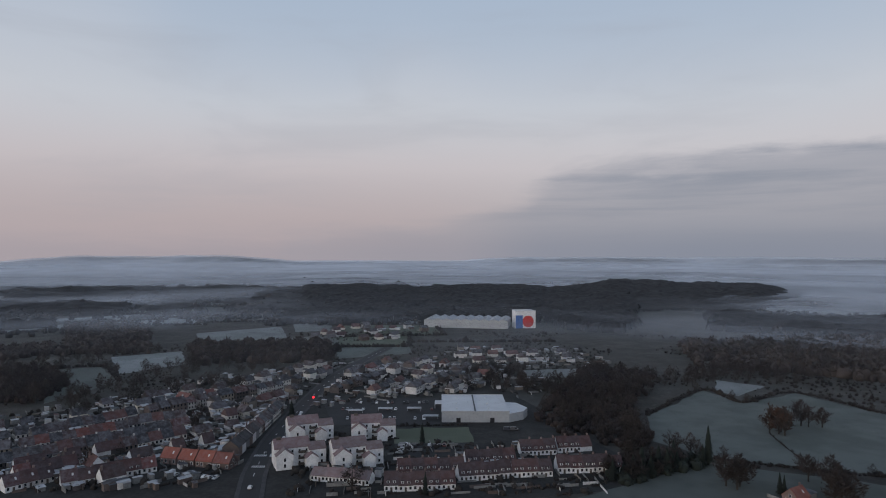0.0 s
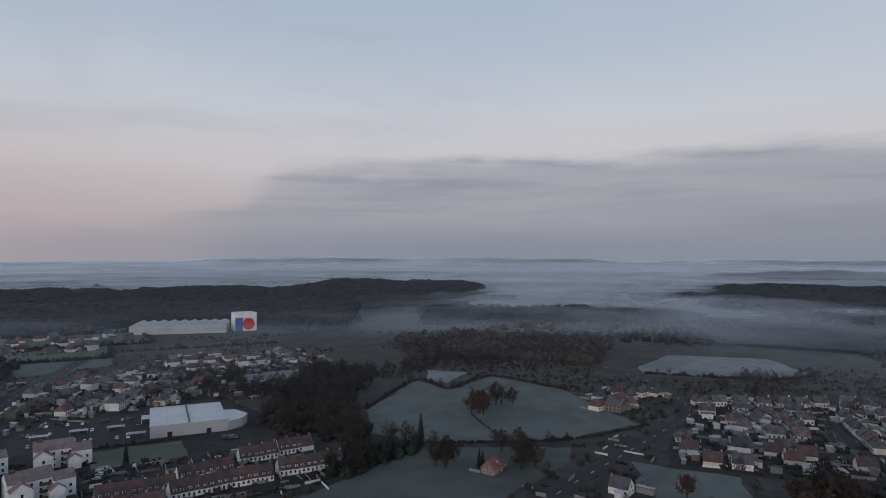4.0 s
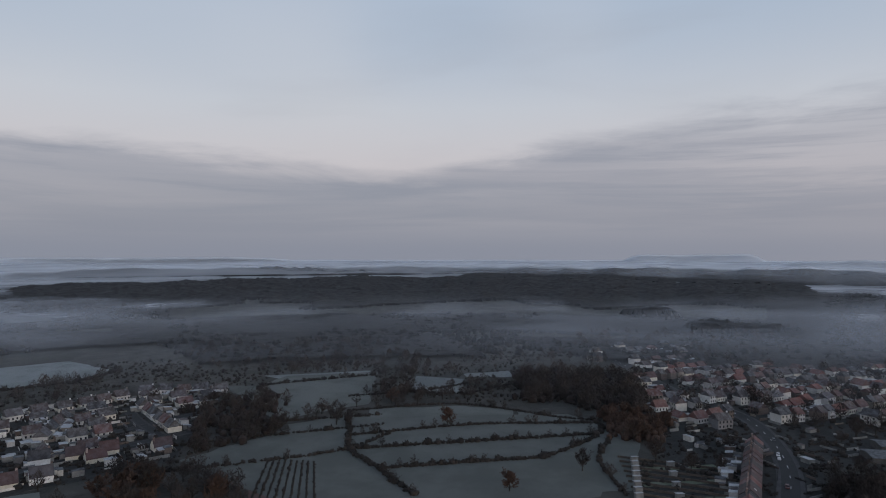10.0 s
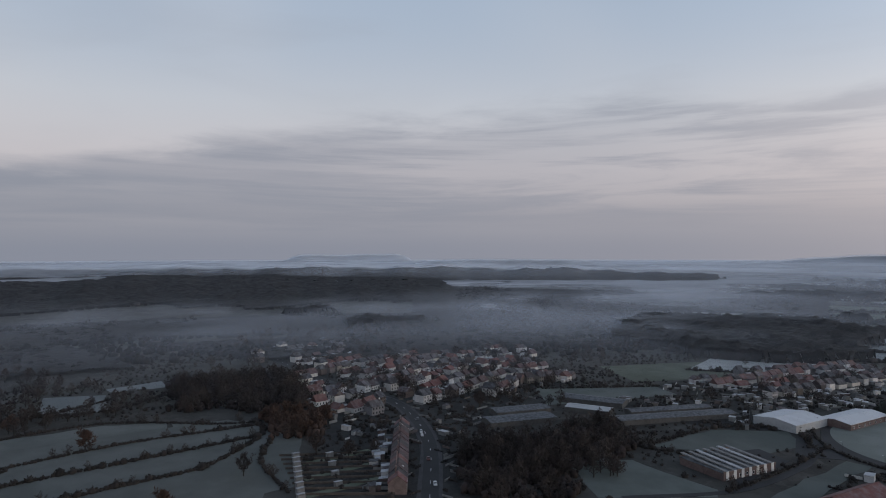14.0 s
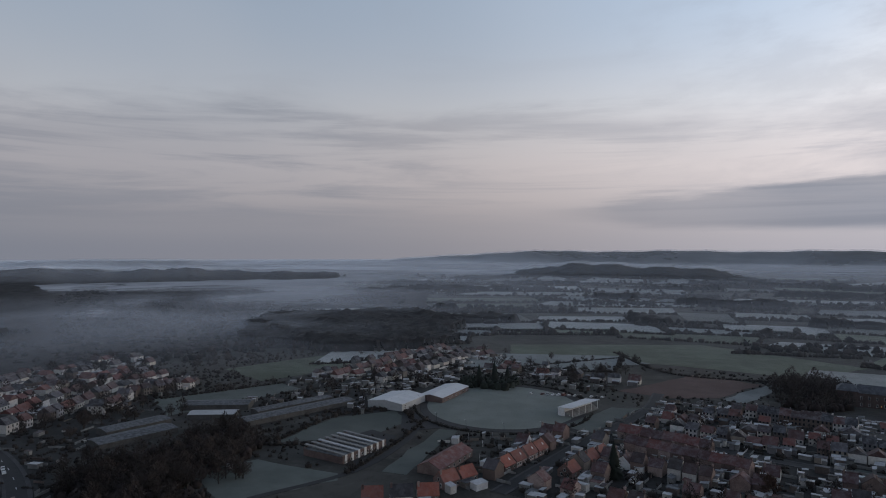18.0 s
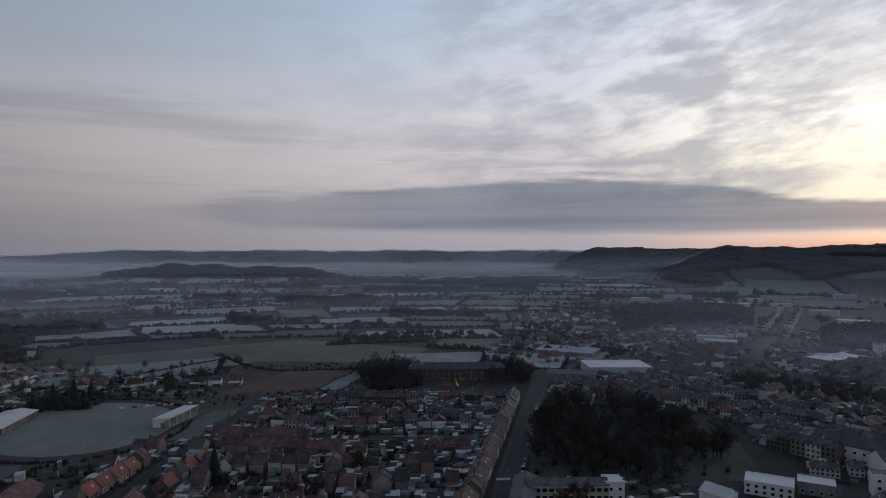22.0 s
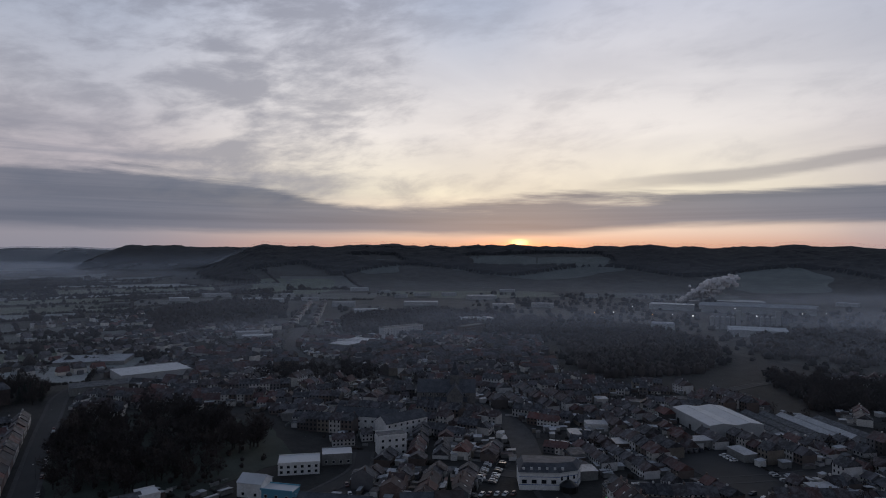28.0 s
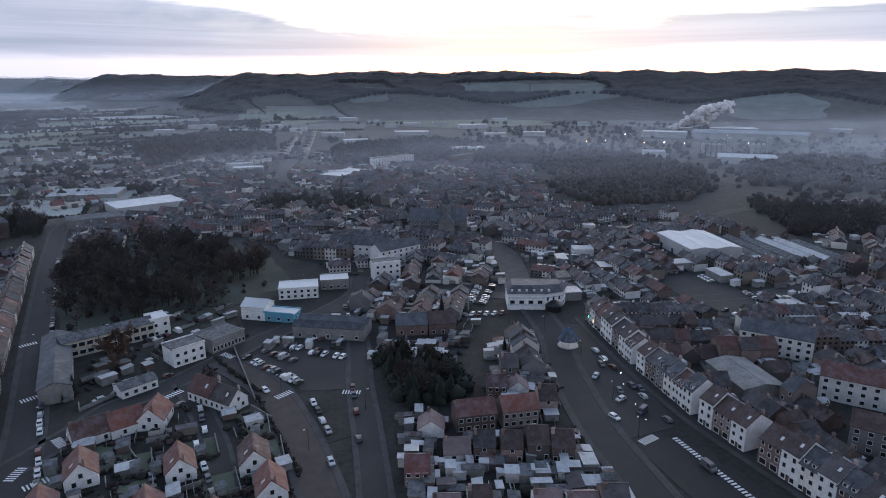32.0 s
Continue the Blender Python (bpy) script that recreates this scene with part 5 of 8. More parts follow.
LABEL = {
    "terrace": "old brick terraced house with weathered brown tiles", "terrace_white": "painted two-storey terraced house with dark tiles",
    "row_red": "low white row house with a dull red roof", "row_plain": "low rendered row house with a dark burgundy roof",
    "row_dormer": "white row house with steep brown roof and two dormers", "cottage": "rendered cottage with orange clay tile roof and white gables",
    "cottage_clay": "brick cottage with a bright orange clay tile roof", "bungalow": "cream bungalow with a steep dark brown roof", "cottage_brown": "white cottage with steep brown tile roof", "villa": "two-storey rendered family house with brown tile roof",
    "villa_slate": "white two-storey house with grey slate roof", "tall": "rendered three-storey town house with shop windows", "tall_red": "rendered town house with a dull red roof and dormers",
    "tall_slate": "three-storey rendered town house with slate roof and dormers", "tall_brick": "three-storey brick town house over a shop",
    "red_terrace": "brick terraced house with red-orange tile roof", "low_row": "low white single-storey house with faded pink roof",
}
NAME = {"terrace": "terraced_house", "row": "row_house", "cottage": "cottage", "bungalow": "bungalow", "villa": "family_house", "tall": "town_house", "red": "terraced_house", "low": "low_house"}
FIRST = {}


def house(kind, x, y, ang, detail=True, s=1.0, sz=None, group="houses of the town", solid=True):
    """One house of a kind; ang 0 faces -y."""
    if math.hypot(x, y) > 400:
        far_house(x, y, ang, kind, s, sz or s)
        take(x, y, min(KIND[kind]["w"], KIND[kind]["d"]) * 0.5 * s)
        return None
    detail = detail and math.hypot(x, y) < (368 if kind.startswith("row") or kind in ("cottage", "cottage_clay", "low_row") else 320)
    spec, key = KIND[kind], (kind, detail)
    m = spot(x, y, ang, ground_z(x, y), s, sz)
    if key not in FIRST:
        ob = make_house(NAME[kind.split("_")[0]], detail=detail, **spec)
        ob.matrix_basis = m
        FIRST[key] = tagged(ob, LABEL[kind], NAME[kind.split("_")[0]].replace("_", " "), group)
        out = ob
    else:
        first = FIRST[key]
        keep = first.matrix_basis.copy()
        first.matrix_basis = Matrix.Identity(4)
        out = copy_thing(first, m)
        first.matrix_basis = keep
        out["group"] = group
    if solid:
        take(x, y, min(spec["w"], spec["d"]) * 0.5 * s)
    if group != "gabled houses by the small street":
        yard(x, y, ang, spec["w"], spec["d"])
    return out


def row(x0, y0, x1, y1, kinds, side=1, detail=True, gap=0.0, setback=4.5, group="terraced row", skip=0.0, far=False):
    """Houses wall to wall along a street line; they stand on one side of it and face it."""
    a, b = Vector((x0, y0)), Vector((x1, y1))
    t = (b - a).normalized()
    s = Vector((t.y, -t.x)) * -side
    ang = math.degrees(math.atan2(-s.x, s.y))
    u, length = 0.0, (b - a).length
    while u < length - 3:
        k = kinds[rng.randrange(len(kinds))]
        w = KIND[k]["w"]
        sc = rng.uniform(0.94, 1.06)
        p = a + t * (u + w / 2) + s * setback
        if rng.random() >= skip:
            if far:
                far_house(p.x, p.y, ang, k)
                take(p.x, p.y, w * 0.5)
            else:
                house(k, p.x, p.y, ang, detail, 1.0, sc, group)
        u += w + (gap * rng.uniform(0.6, 1.6) if gap else 0.02)


def shed(x, y, ang, w, d, h, roof=None, wall=None, label="low outbuilding with a frosted lean-to roof"):
    g = Geo()
    g.box(-w / 2, -d / 2, -0.3, w / 2, d / 2, h)
    ob = part("shed", g, wall or CONCRETE, at=spot(x, y, ang))
    tagged(ob, label, "shed", "sheds and outbuildings")
    g = Geo()
    g.slab((-w / 2 - 0.2, -d / 2 - 0.2, h + 0.1), (w / 2 + 0.2, -d / 2 - 0.2, h + 0.1), (w / 2 + 0.2, d / 2 + 0.2, h + 0.6), (-w / 2 - 0.2, d / 2 + 0.2, h + 0.6), 0.12)
    part("roof", g, roof or TIN, ob)
    return ob


def hall(x, y, ang, w, d, h, rise, wall, roof, label, category="building", name="building", cols=0, rows=1, bays=1, win=(1.3, 1.3), doors=0, eave=0.4):
    """A large building: walls, one or more pitched bays, and windows along both long sides."""
    g = Geo()
    bw = d / bays
    if rise:
        for k in range(bays):
            q = Geo()
            gable_walls(q, w, bw, h, rise)
            oy = (k + 0.5) * bw - d / 2
            n = len(g.v)
            g.v += [(a, b + oy, c) for a, b, c in q.v]
            g.f += [tuple(n + i for i in f) for f in q.f]
            g.m += q.m
    else:
        g.box(-w / 2, -d / 2, -0.4, w / 2, d / 2, h)
    ob = tagged(part(name, g, wall, at=spot(x, y, ang, ground_z(x, y))), label, category)
    if rise:
        for k in range(bays):
            q = Geo()
            gable_roof(q, w, bw, h, rise, eave if bays == 1 else 0.02, 0.25, 0.25)
            oy = (k + 0.5) * bw - d / 2
            q.v = [(a, b + oy, c) for a, b, c in q.v]
            part("roof", q, roof, ob)
    else:
        q = Geo()
        q.box(-w / 2 - 0.15, -d / 2 - 0.15, h, w / 2 + 0.15, d / 2 + 0.15, h + 0.3)
        part("roof", q, roof, ob)
        for e in ((-w / 2 - 0.2, -d / 2 - 0.2, w / 2 + 0.2, -d / 2 + 0.15), (-w / 2 - 0.2, d / 2 - 0.15, w / 2 + 0.2, d / 2 + 0.2)):
            q = Geo()
            q.box(e[0], e[1], h, e[2], e[3], h + 0.75)
            part("parapet", q, wall, ob)
    for side, a in ((-1, 0), (1, 180)):
        for r in range(rows):
            for c in range(cols):
                pane(ob, win, (c + 0.5) / cols * w - w / 2, side * d / 2, 1.0 + r * (h - 0.6) / max(1, rows), a)
    for k in range(doors):
        q = Geo()
        xx = (k + 0.5) / doors * w - w / 2
        q.box(xx - 1.4, -d / 2 - 0.08, 0, xx + 1.4, -d / 2 + 0.02, 3.0)
        part("door", q, DARKM, ob)
    c, s = math.cos(radians(ang)), math.sin(radians(ang))
    mx, my = w / 2 + 4, d / 2 + 4
    reserve(*[(x + c * a - s * b, y + s * a + c * b) for a, b in ((-mx, -my), (mx, -my), (mx, my), (-mx, my))])
    return ob


# trees: a tapered trunk with limbs, and a crown of many separate twigs
TREES = {}


def bare_tree(seed, h, mat, density=1.0, label="bare winter tree with fine dark twigs", fat=1.0):
    rs = random.Random(seed)
    g, c = Geo(), Geo()
    g.tube((0, 0, -0.4), (0, 0, h * 0.35), h * 0.032, h * 0.022, 6)
    g.tube((0, 0, h * 0.35), (rs.uniform(-0.3, 0.3), rs.uniform(-0.3, 0.3), h * 0.72), h * 0.022, h * 0.008, 5)
    for i in range(11):
        a = i * 2.4 + rs.uniform(-0.3, 0.3)
        z = h * rs.uniform(0.10, 0.52)
        out = h * rs.uniform(0.22, 0.38)
        tip = Vector((math.cos(a) * out, math.sin(a) * out, z + h * rs.uniform(0.18, 0.36)))
        root = Vector((0, 0, z))
        g.tube(root, tip, h * 0.012, h * 0.004, 4)
        for j in range(int(30 * density)):
            f = rs.uniform(0.35, 1.12)
            o = root.lerp(tip, f) + Vector((rs.gauss(0, 1), rs.gauss(0, 1), rs.gauss(0, 1))) * h * 0.05
            d = Vector((rs.gauss(0, 0.7), rs.gauss(0, 0.7), abs(rs.gauss(0.5, 0.6)))) + Vector((math.cos(a), math.sin(a), 0.2)) * 0.6
            d = d.normalized() * h * rs.uniform(0.07, 0.16)
            w = d.orthogonal().normalized() * h * rs.uniform(0.006, 0.014) * (fat if mat is not RUST else 2.6 * fat)
            c.poly([o - w, o + w, o + d])
    for j in range(int(90 * density)):
        a, f = rs.uniform(0, 6.28), rs.uniform(0, 1)
        o = Vector((math.cos(a) * h * 0.18 * (1 - f), math.sin(a) * h * 0.18 * (1 - f), h * (0.60 + 0.32 * f)))
        d = Vector((math.cos(a) * 0.7, math.sin(a) * 0.7, rs.uniform(0.3, 1.3))).normalized() * h * rs.uniform(0.08, 0.15)
        w = d.orthogonal().normalized() * h * rs.uniform(0.006, 0.013) * (fat if mat is not RUST else 2.6 * fat)
        c.poly([o - w, o + w, o + d])
    return g.data("trunk", BARK), c.data("crown", mat), label


def fir_tree(seed, h, slim=0.2, label="dark evergreen conifer with a pointed top"):
    rs = random.Random(seed)
    g, c = Geo(), Geo()
    g.tube((0, 0, -0.4), (0, 0, h * 0.9), h * 0.022, h * 0.005, 6)
    for i in range(420):
        f = rs.random() ** 0.75
        z = h * (0.06 + 0.92 * f)
        r = h * slim * (1 - f) ** 0.8 * rs.uniform(0.55, 1.1) + 0.1
        a = rs.uniform(0, 6.28)
        o = Vector((math.cos(a) * r * 0.35, math.sin(a) * r * 0.35, z))
        e = Vector((math.cos(a) * r, math.sin(a) * r, z - h * 0.03))
        w = Vector((-math.sin(a), math.cos(a), 0)) * (0.25 + r * 0.22)
        c.poly([o - w, o + w, e + Vector((0, 0, -0.3)), ])
        c.poly([o - w * 0.6 + Vector((0, 0, 0.5)), e, o + w * 0.6 + Vector((0, 0, 0.5))])
    return g.data("trunk", BARK), c.data("crown", FIR), label


def tree(kind, x, y, s=1.0, ang=None):
    if kind not in TREES:
        TREES[kind] = {"bare": lambda: bare_tree(3, 13, TWIG, 1.2, fat=1.7), "bare_b": lambda: bare_tree(8, 14, TWIG, 1.3, fat=1.7), "bare_c": lambda: bare_tree(21, 10, TWIG, 0.9, "small bare fruit tree", 1.7),
                       "rust": lambda: bare_tree(5, 11, RUST, 1.5, "tree that kept its rusty brown leaves"),
                       "fir": lambda: fir_tree(4, 13), "yew": lambda: fir_tree(9, 14, 0.32, "broad dark evergreen tree")}[kind]()
    trunk, crown, label = TREES[kind]
    ob = new("conifer" if kind in ("fir", "yew") else "tree", trunk)
    ob.matrix_basis = spot(x, y, rng.uniform(0, 360) if ang is None else ang, ground_z(x, y), s)
    tagged(ob, label, "conifer" if kind in ("fir", "yew") else "tree", "trees of the town and hedgerows")
    k = new("crown", crown)
    k.parent = ob
    return ob


def grove(poly, gap, kinds, seed, lo=0.7, hi=1.2, guard=True):
    for x, y, z in over(poly, gap, seed):
        if not guard or not blocked(x, y):
            tree(kinds[rng.randrange(len(kinds))], x, y, rng.uniform(lo, hi))
    if guard:
        reserve(*poly)


def thicket(poly, gap, kinds, seed, lo=0.7, hi=1.2, label="dense bare winter wood with dark brown twigs", guard=False, spots=None):
    """Many trees of a wood that nobody could count, in one mesh with trunks and twigs."""
    rs = np.random.RandomState(seed)
    for k in kinds:
        if k not in LIGHT:
            args = {"bare": (3, 11, TWIG, 0.42), "bare_b": (8, 12, TWIG, 0.5), "rust": (5, 10, RUST, 0.5)}[k]
            t, cr, lb = bare_tree(*args, fat=1.9)
            arr = []
            for me in (t, cr):
                me.calc_loop_triangles()
                v = np.array([p.co[:] for p in me.vertices])
                arr.append((v, np.array([q.vertices[:] for q in me.loop_triangles])))
                bpy.data.meshes.remove(me)
            LIGHT[k] = arr
    pts = over(poly, gap, seed) if spots is None else spots
    V, T, M, n = [], [], [], 0
    for x, y, z in pts:
        if guard and (blocked(x, y) or not free(x, y, 5)):
            continue
        arr = LIGHT[kinds[rs.randint(len(kinds))]]
        s, a = rs.uniform(lo, hi), rs.uniform(0, 6.28)
        R = np.array([[math.cos(a), -math.sin(a), 0], [math.sin(a), math.cos(a), 0], [0, 0, 1]]) * s
        for mi, (v, t) in enumerate(arr):
            V.append(v @ R.T + (x, y, z))
            T.append(t + n)
            M.append(np.full(len(t), mi))
            n += len(v)
    if not V:
        return
    V, T, M = np.concatenate(V), np.concatenate(T), np.concatenate(M)
    me = bpy.data.meshes.new("wood")
    me.vertices.add(len(V))
    me.vertices.foreach_set("co", V.astype(np.float32).ravel())
    me.loops.add(T.size)
    me.loops.foreach_set("vertex_index", T.astype(np.int32).ravel())
    me.polygons.add(len(T))
    me.polygons.foreach_set("loop_start", np.arange(0, T.size, 3, dtype=np.int32))
    me.polygons.foreach_set("material_index", M.astype(np.int32))
    me.update(calc_edges=True)
    me.materials.append(BARK)
    me.materials.append(RUST if kinds[0] == "rust" else TWIG)
    tagged(new("wood", me), label, "wood", kind="stuff")


LIGHT = {}
CARS = {}


def car_meshes(kind):
    van = kind == "van"
    L, W, H = (5.2, 2.0, 2.3) if van else (4.2, 1.75, 1.45)
    if van:
        low = [(-2.6, 0.35), (-2.6, 1.05), (-2.55, 2.15), (-2.4, 2.3), (1.0, 2.3), (1.75, 1.35), (2.5, 1.1), (2.6, 0.6), (2.55, 0.35)]
        glass = [[(1.02, 2.18), (1.72, 1.38)], [(0.2, 2.05), (0.95, 2.05), (1.55, 1.35), (0.2, 1.35)]]
    else:
        low = [(-2.08, 0.32), (-2.1, 0.75), (-2.0, 0.95), (-1.65, 1.38), (-1.4, 1.45), (0.25, 1.45), (0.45, 1.40), (1.1, 0.95), (1.95, 0.80), (2.1, 0.6), (2.08, 0.32)]
        glass = [[(0.50, 1.34), (1.06, 0.97)], [(-1.45, 1.34), (0.3, 1.34), (0.85, 0.97), (-1.65, 0.97)]]
    g = Geo()
    n = len(low)
    for s in (-1, 1):
        g.v += [(x, s * (W / 2 - (0.16 if z > 1.2 else 0.0)), z) for x, z in low]
    g.f += [tuple(range(n - 1, -1, -1)), tuple(range(n, 2 * n))] + [(i, (i + 1) % n, n + (i + 1) % n, n + i) for i in range(n)]
    g.m += [0] * (n + 2)
    body = g.data("body", PAINTS)
    w = Geo()
    (x0, z0), (x1, z1) = glass[0]
    k = W / 2 - 0.2
    w.poly([(x1 + 0.03, -k, z1 + 0.03), (x1 + 0.03, k, z1 + 0.03), (x0 + 0.03, k, z0 + 0.03), (x0 + 0.03, -k, z0 + 0.03)])
    front = w.data("windscreen", GLASS)
    w = Geo()
    for s in (-1, 1):
        w.poly([(x, s * (W / 2 - (0.09 if z > 1.2 else -0.015)), z) for x, z in glass[1]])
    sides = w.data("side_window", GLASS)
    t = Geo()
    t.tube((0, -0.11, 0), (0, 0.11, 0), 0.32, 0.32, 10, 0, True)
    return body, front, sides, t.data("wheel", RUBBER), W, (1.55 if van else 1.3)


def car(x, y, ang, kind="car", z=0.09):
    if kind not in CARS:
        CARS[kind] = car_meshes(kind)
    body, front, sides, wheel, W, base = CARS[kind]
    ob = new(kind, body)
    ob.matrix_basis = spot(x, y, ang, z)
    tagged(ob, "parked delivery van with closed doors" if kind == "van" else "parked small car with dark windows", kind, "parked vehicles")
    new("windscreen", front).parent = ob
    new("side_windows", sides).parent = ob
    if math.hypot(x, y) > 235:
        if kind + "_wheels" not in CARS:
            t = Geo()
            for a in (-base, base):
                for b in (-W / 2 + 0.1, W / 2 - 0.1):
                    t.tube((a, b - 0.11, 0.32), (a, b + 0.11, 0.32), 0.32, 0.32, 8, 0, True)
            CARS[kind + "_wheels"] = t.data("wheels", RUBBER)
        new("wheels", CARS[kind + "_wheels"]).parent = ob
        return ob
    for a in (-base, base):
        for b in (-W / 2 + 0.1, W / 2 - 0.1):
            k = new("wheel", wheel)
            k.parent, k.location = ob, (a, b, 0.32)
    return ob


def cars_along(x0, y0, x1, y1, gap, turn=0, skip=0.25, vans=0.08):
    """Parked cars in a line; turn 90: side by side, across it."""
    a, b = Vector((x0, y0)), Vector((x1, y1))
    n = max(1, int((b - a).length / gap))
    ang = math.degrees(math.atan2(b.y - a.y, b.x - a.x)) + turn
    for i in range(n + 1):
        if rng.random() > skip:
            p = a.lerp(b, i / max(1, n))
            car(p.x + rng.uniform(-0.2, 0.2), p.y + rng.uniform(-0.2, 0.2), ang + rng.uniform(-3, 3) + rng.choice((0, 180)), "van" if rng.random() < vans else "car")


def zebra(x, y, ang, n=7, length=3.0):
    g = Geo()
    for i in range(n):
        u = (i - (n - 1) / 2) * 1.0
        g.box(u - 0.25, -length / 2, 0, u + 0.25, length / 2, 0.03)
    tagged(part("crosswalk", g, MARK, at=spot(x, y, ang, 0.24)), "white zebra crossing stripes on the road", "crosswalk", kind="structure")


def garden_wall(x0, y0, x1, y1, h=1.3, mat=None):
    line = [Vector((x0, y0)), Vector((x1, y1))]
    g = Geo()
    ribbon(g, line, -0.15, 0.15, -0.3, h)
    tagged(part("garden_wall", g, mat or CONCRETE), "low weathered garden wall with a pale coping", "wall", "garden walls")


def lamp(x, y, h=7.0, mat=None, ang=0.0):
    g = Geo()
    g.tube((0, 0, -0.3), (0, 0, h), 0.09, 0.05, 6)
    g.tube((0, 0, h), (1.1, 0, h + 0.25), 0.05, 0.04, 5)
    ob = tagged(part("street_lamp", g, DARKM, at=spot(x, y, ang)), "slim street lamp on a dark metal pole", "street lamp", "street lamps")
    k = Geo()
    k.box(0.8, -0.16, h + 0.12, 1.5, 0.16, h + 0.27)
    part("lamp_head", k, mat or FRAMEW, ob)


def light_dot(x, y, z, mat, s=0.5, label="small lit lamp on a pole", name="lit_lamp"):
    g = Geo()
    g.tube((0, 0, -z - 0.3), (0, 0, -s), 0.06, 0.05, 5)
    ob = tagged(part(name, g, DARKM, at=spot(x, y, 0, z)), label, "lamp", "lit lamps")
    k = Geo()
    k.tube((0, 0, -s), (0, 0, s), s * 0.8, s * 0.8, 8, 0, True)
    part("lantern", k, mat, ob)


def plot(x, y, ang, w, d, mat, label="small garden lawn with frost"):
    c, s = math.cos(radians(ang)), math.sin(radians(ang))
    field(mat, *[(x + c * a - s * b, y + s * a + c * b) for a, b in ((-w / 2, -d / 2), (w / 2, -d / 2), (w / 2, d / 2), (-w / 2, d / 2))], label=label)


FARGEO = {k: Geo() for k in ("walls", "white_walls", "red_roofs", "roofs", "windows", "tin", "lead", "yard_walls")}


def pour(key, q, m):
    g = FARGEO[key]
    n = len(g.v)
    g.v += [tuple(m @ Vector(v)) for v in q.v]
    g.f += [tuple(n + i for i in f) for f in q.f]
    g.m += [0] * len(q.f)


def far_house(x, y, ang, kind, s=1.0, sz=1.0):
    """One of the many houses further off, poured into common meshes."""
    spec = KIND[kind]
    w, d, h, rise = spec["w"], spec["d"], spec["h"], spec["rise"]
    r = math.hypot(x, y)
    m = spot(x, y, ang, ground_z(x, y), s, sz)
    q = Geo()
    gable_walls(q, w, d, h, rise)
    pour("white_walls" if spec["wall"] in (WHITE, CREAMWHITE) else "walls", q, m)
    q = Geo()
    plain_roof(q, w, d, h, rise)
    pour("red_roofs" if spec["roof"] in (ORANGE, CLAY, REDTILE) else "roofs", q, m)
    if r < 560:
        q = Geo()
        q.box(w / 2 - 1.0, -0.3, h + rise * 0.6, w / 2 - 0.2, 0.4, h + rise + 1.0)
        pour("walls", q, m)
        q = Geo()
        for k in range(spec["rows"]):
            for i in range(spec["cols"]):
                u, z = (i + 0.5) / spec["cols"] * w - w / 2, 1.0 + k * 2.75
                for e in (-1, 1):
                    q.poly([(u - 0.5, e * (d / 2 + 0.03), z), (u + 0.5, e * (d / 2 + 0.03), z), (u + 0.5, e * (d / 2 + 0.03), z + 1.4), (u - 0.5, e * (d / 2 + 0.03), z + 1.4)])
        pour("windows", q, m)
    yard(x, y, ang, w, d)


def yard(x, y, ang, w, d):
    """Lean-tos, sheds and walls behind a house."""
    rs = random.Random(int(x * 31 + y * 17))
    m = spot(x, y, ang, ground_z(x, y))
    for k in range(rs.choice((1, 2, 2, 3))):
        a, b, hh = rs.uniform(2.2, w * 0.8), rs.uniform(2.0, 5.0), rs.uniform(2.2, 3.6)
        u, v = rs.uniform(-w / 2, w / 2), d / 2 + rs.uniform(0, 7.5) + b / 2
        p = m @ Vector((u, v, 0))
        if blocked(p.x, p.y) or not free(p.x, p.y, 1.0):
            continue
        q = Geo()
        q.box(u - a / 2, v - b / 2, -0.2, u + a / 2, v + b / 2, hh)
        pour("walls", q, m)
        q = Geo()
        t = rs.uniform(0.1, 0.7)
        q.slab((u - a / 2 - 0.2, v - b / 2 - 0.2, hh + 0.12 + t), (u + a / 2 + 0.2, v - b / 2 - 0.2, hh + 0.12 + t), (u + a / 2 + 0.2, v + b / 2 + 0.2, hh + 0.12), (u - a / 2 - 0.2, v + b / 2 + 0.2, hh + 0.12), 0.12)
        pour(rs.choice(("tin", "lead", "tin", "roofs")), q, m)
    if rs.random() < 0.7:
        q = Geo()
        e = rs.choice((-1, 1)) * w / 2
        q.box(e - 0.12, d / 2, -0.2, e + 0.12, d / 2 + rs.uniform(5, 11), rs.uniform(1.2, 1.9))
        pour("yard_walls", q, m)

# ---------------------------------------------------------------- streets

road(9, (-70, 200), (-87, 287), (-95, 326), (-101, 387), (-101, 450), (-100, 505), (-95, 583), (-83, 650), (-42, 880), (-20, 1150), walk_w=2, dashes=True)
road(8, (70, 180), (159, 241), (228, 277), (287, 307), (337, 334), (367, 379), (390, 441), (400, 560), dashes=True, label="country road that runs past frosted pastures")
road(5, (280, 262), (330, 235), (370, 210), walk_w=1.2)
road(5, (300, 290), (350, 262), (410, 232), walk_w=1.2)
road(5, (415, 290), (385, 262), (345, 215), walk_w=1.2)
road(8, (180, -62), (270, -96), (350, -124), (415, -134), (463, -131), (534, -103), (648, -79), (760, -60), walk_w=2, dashes=True)
road(4, (240, -177), (228, -232), (240, -287), (262, -345), (250, -460), label="narrow lane between hedges")
road(6, (154, -250), (154, -340), (150, -440), (160, -500), walk_w=1.5)
road(6, (-10, -380), (60, -376), (150, -385), walk_w=1.5)
road(9, (4, -130), (-3, -192), (-11, -232), (-20, -285), (-31, -350), (-58, -490), (-80, -570), (-150, -680), walk_w=2, label="town street with parked cars on both sides")
road(8, (-3, -206), (-23, -218), (-36, -227), (-54, -231), (-82, -242), (-103, -251), (-126, -258), (-165, -275), (-185, -300), walk_w=1.8)
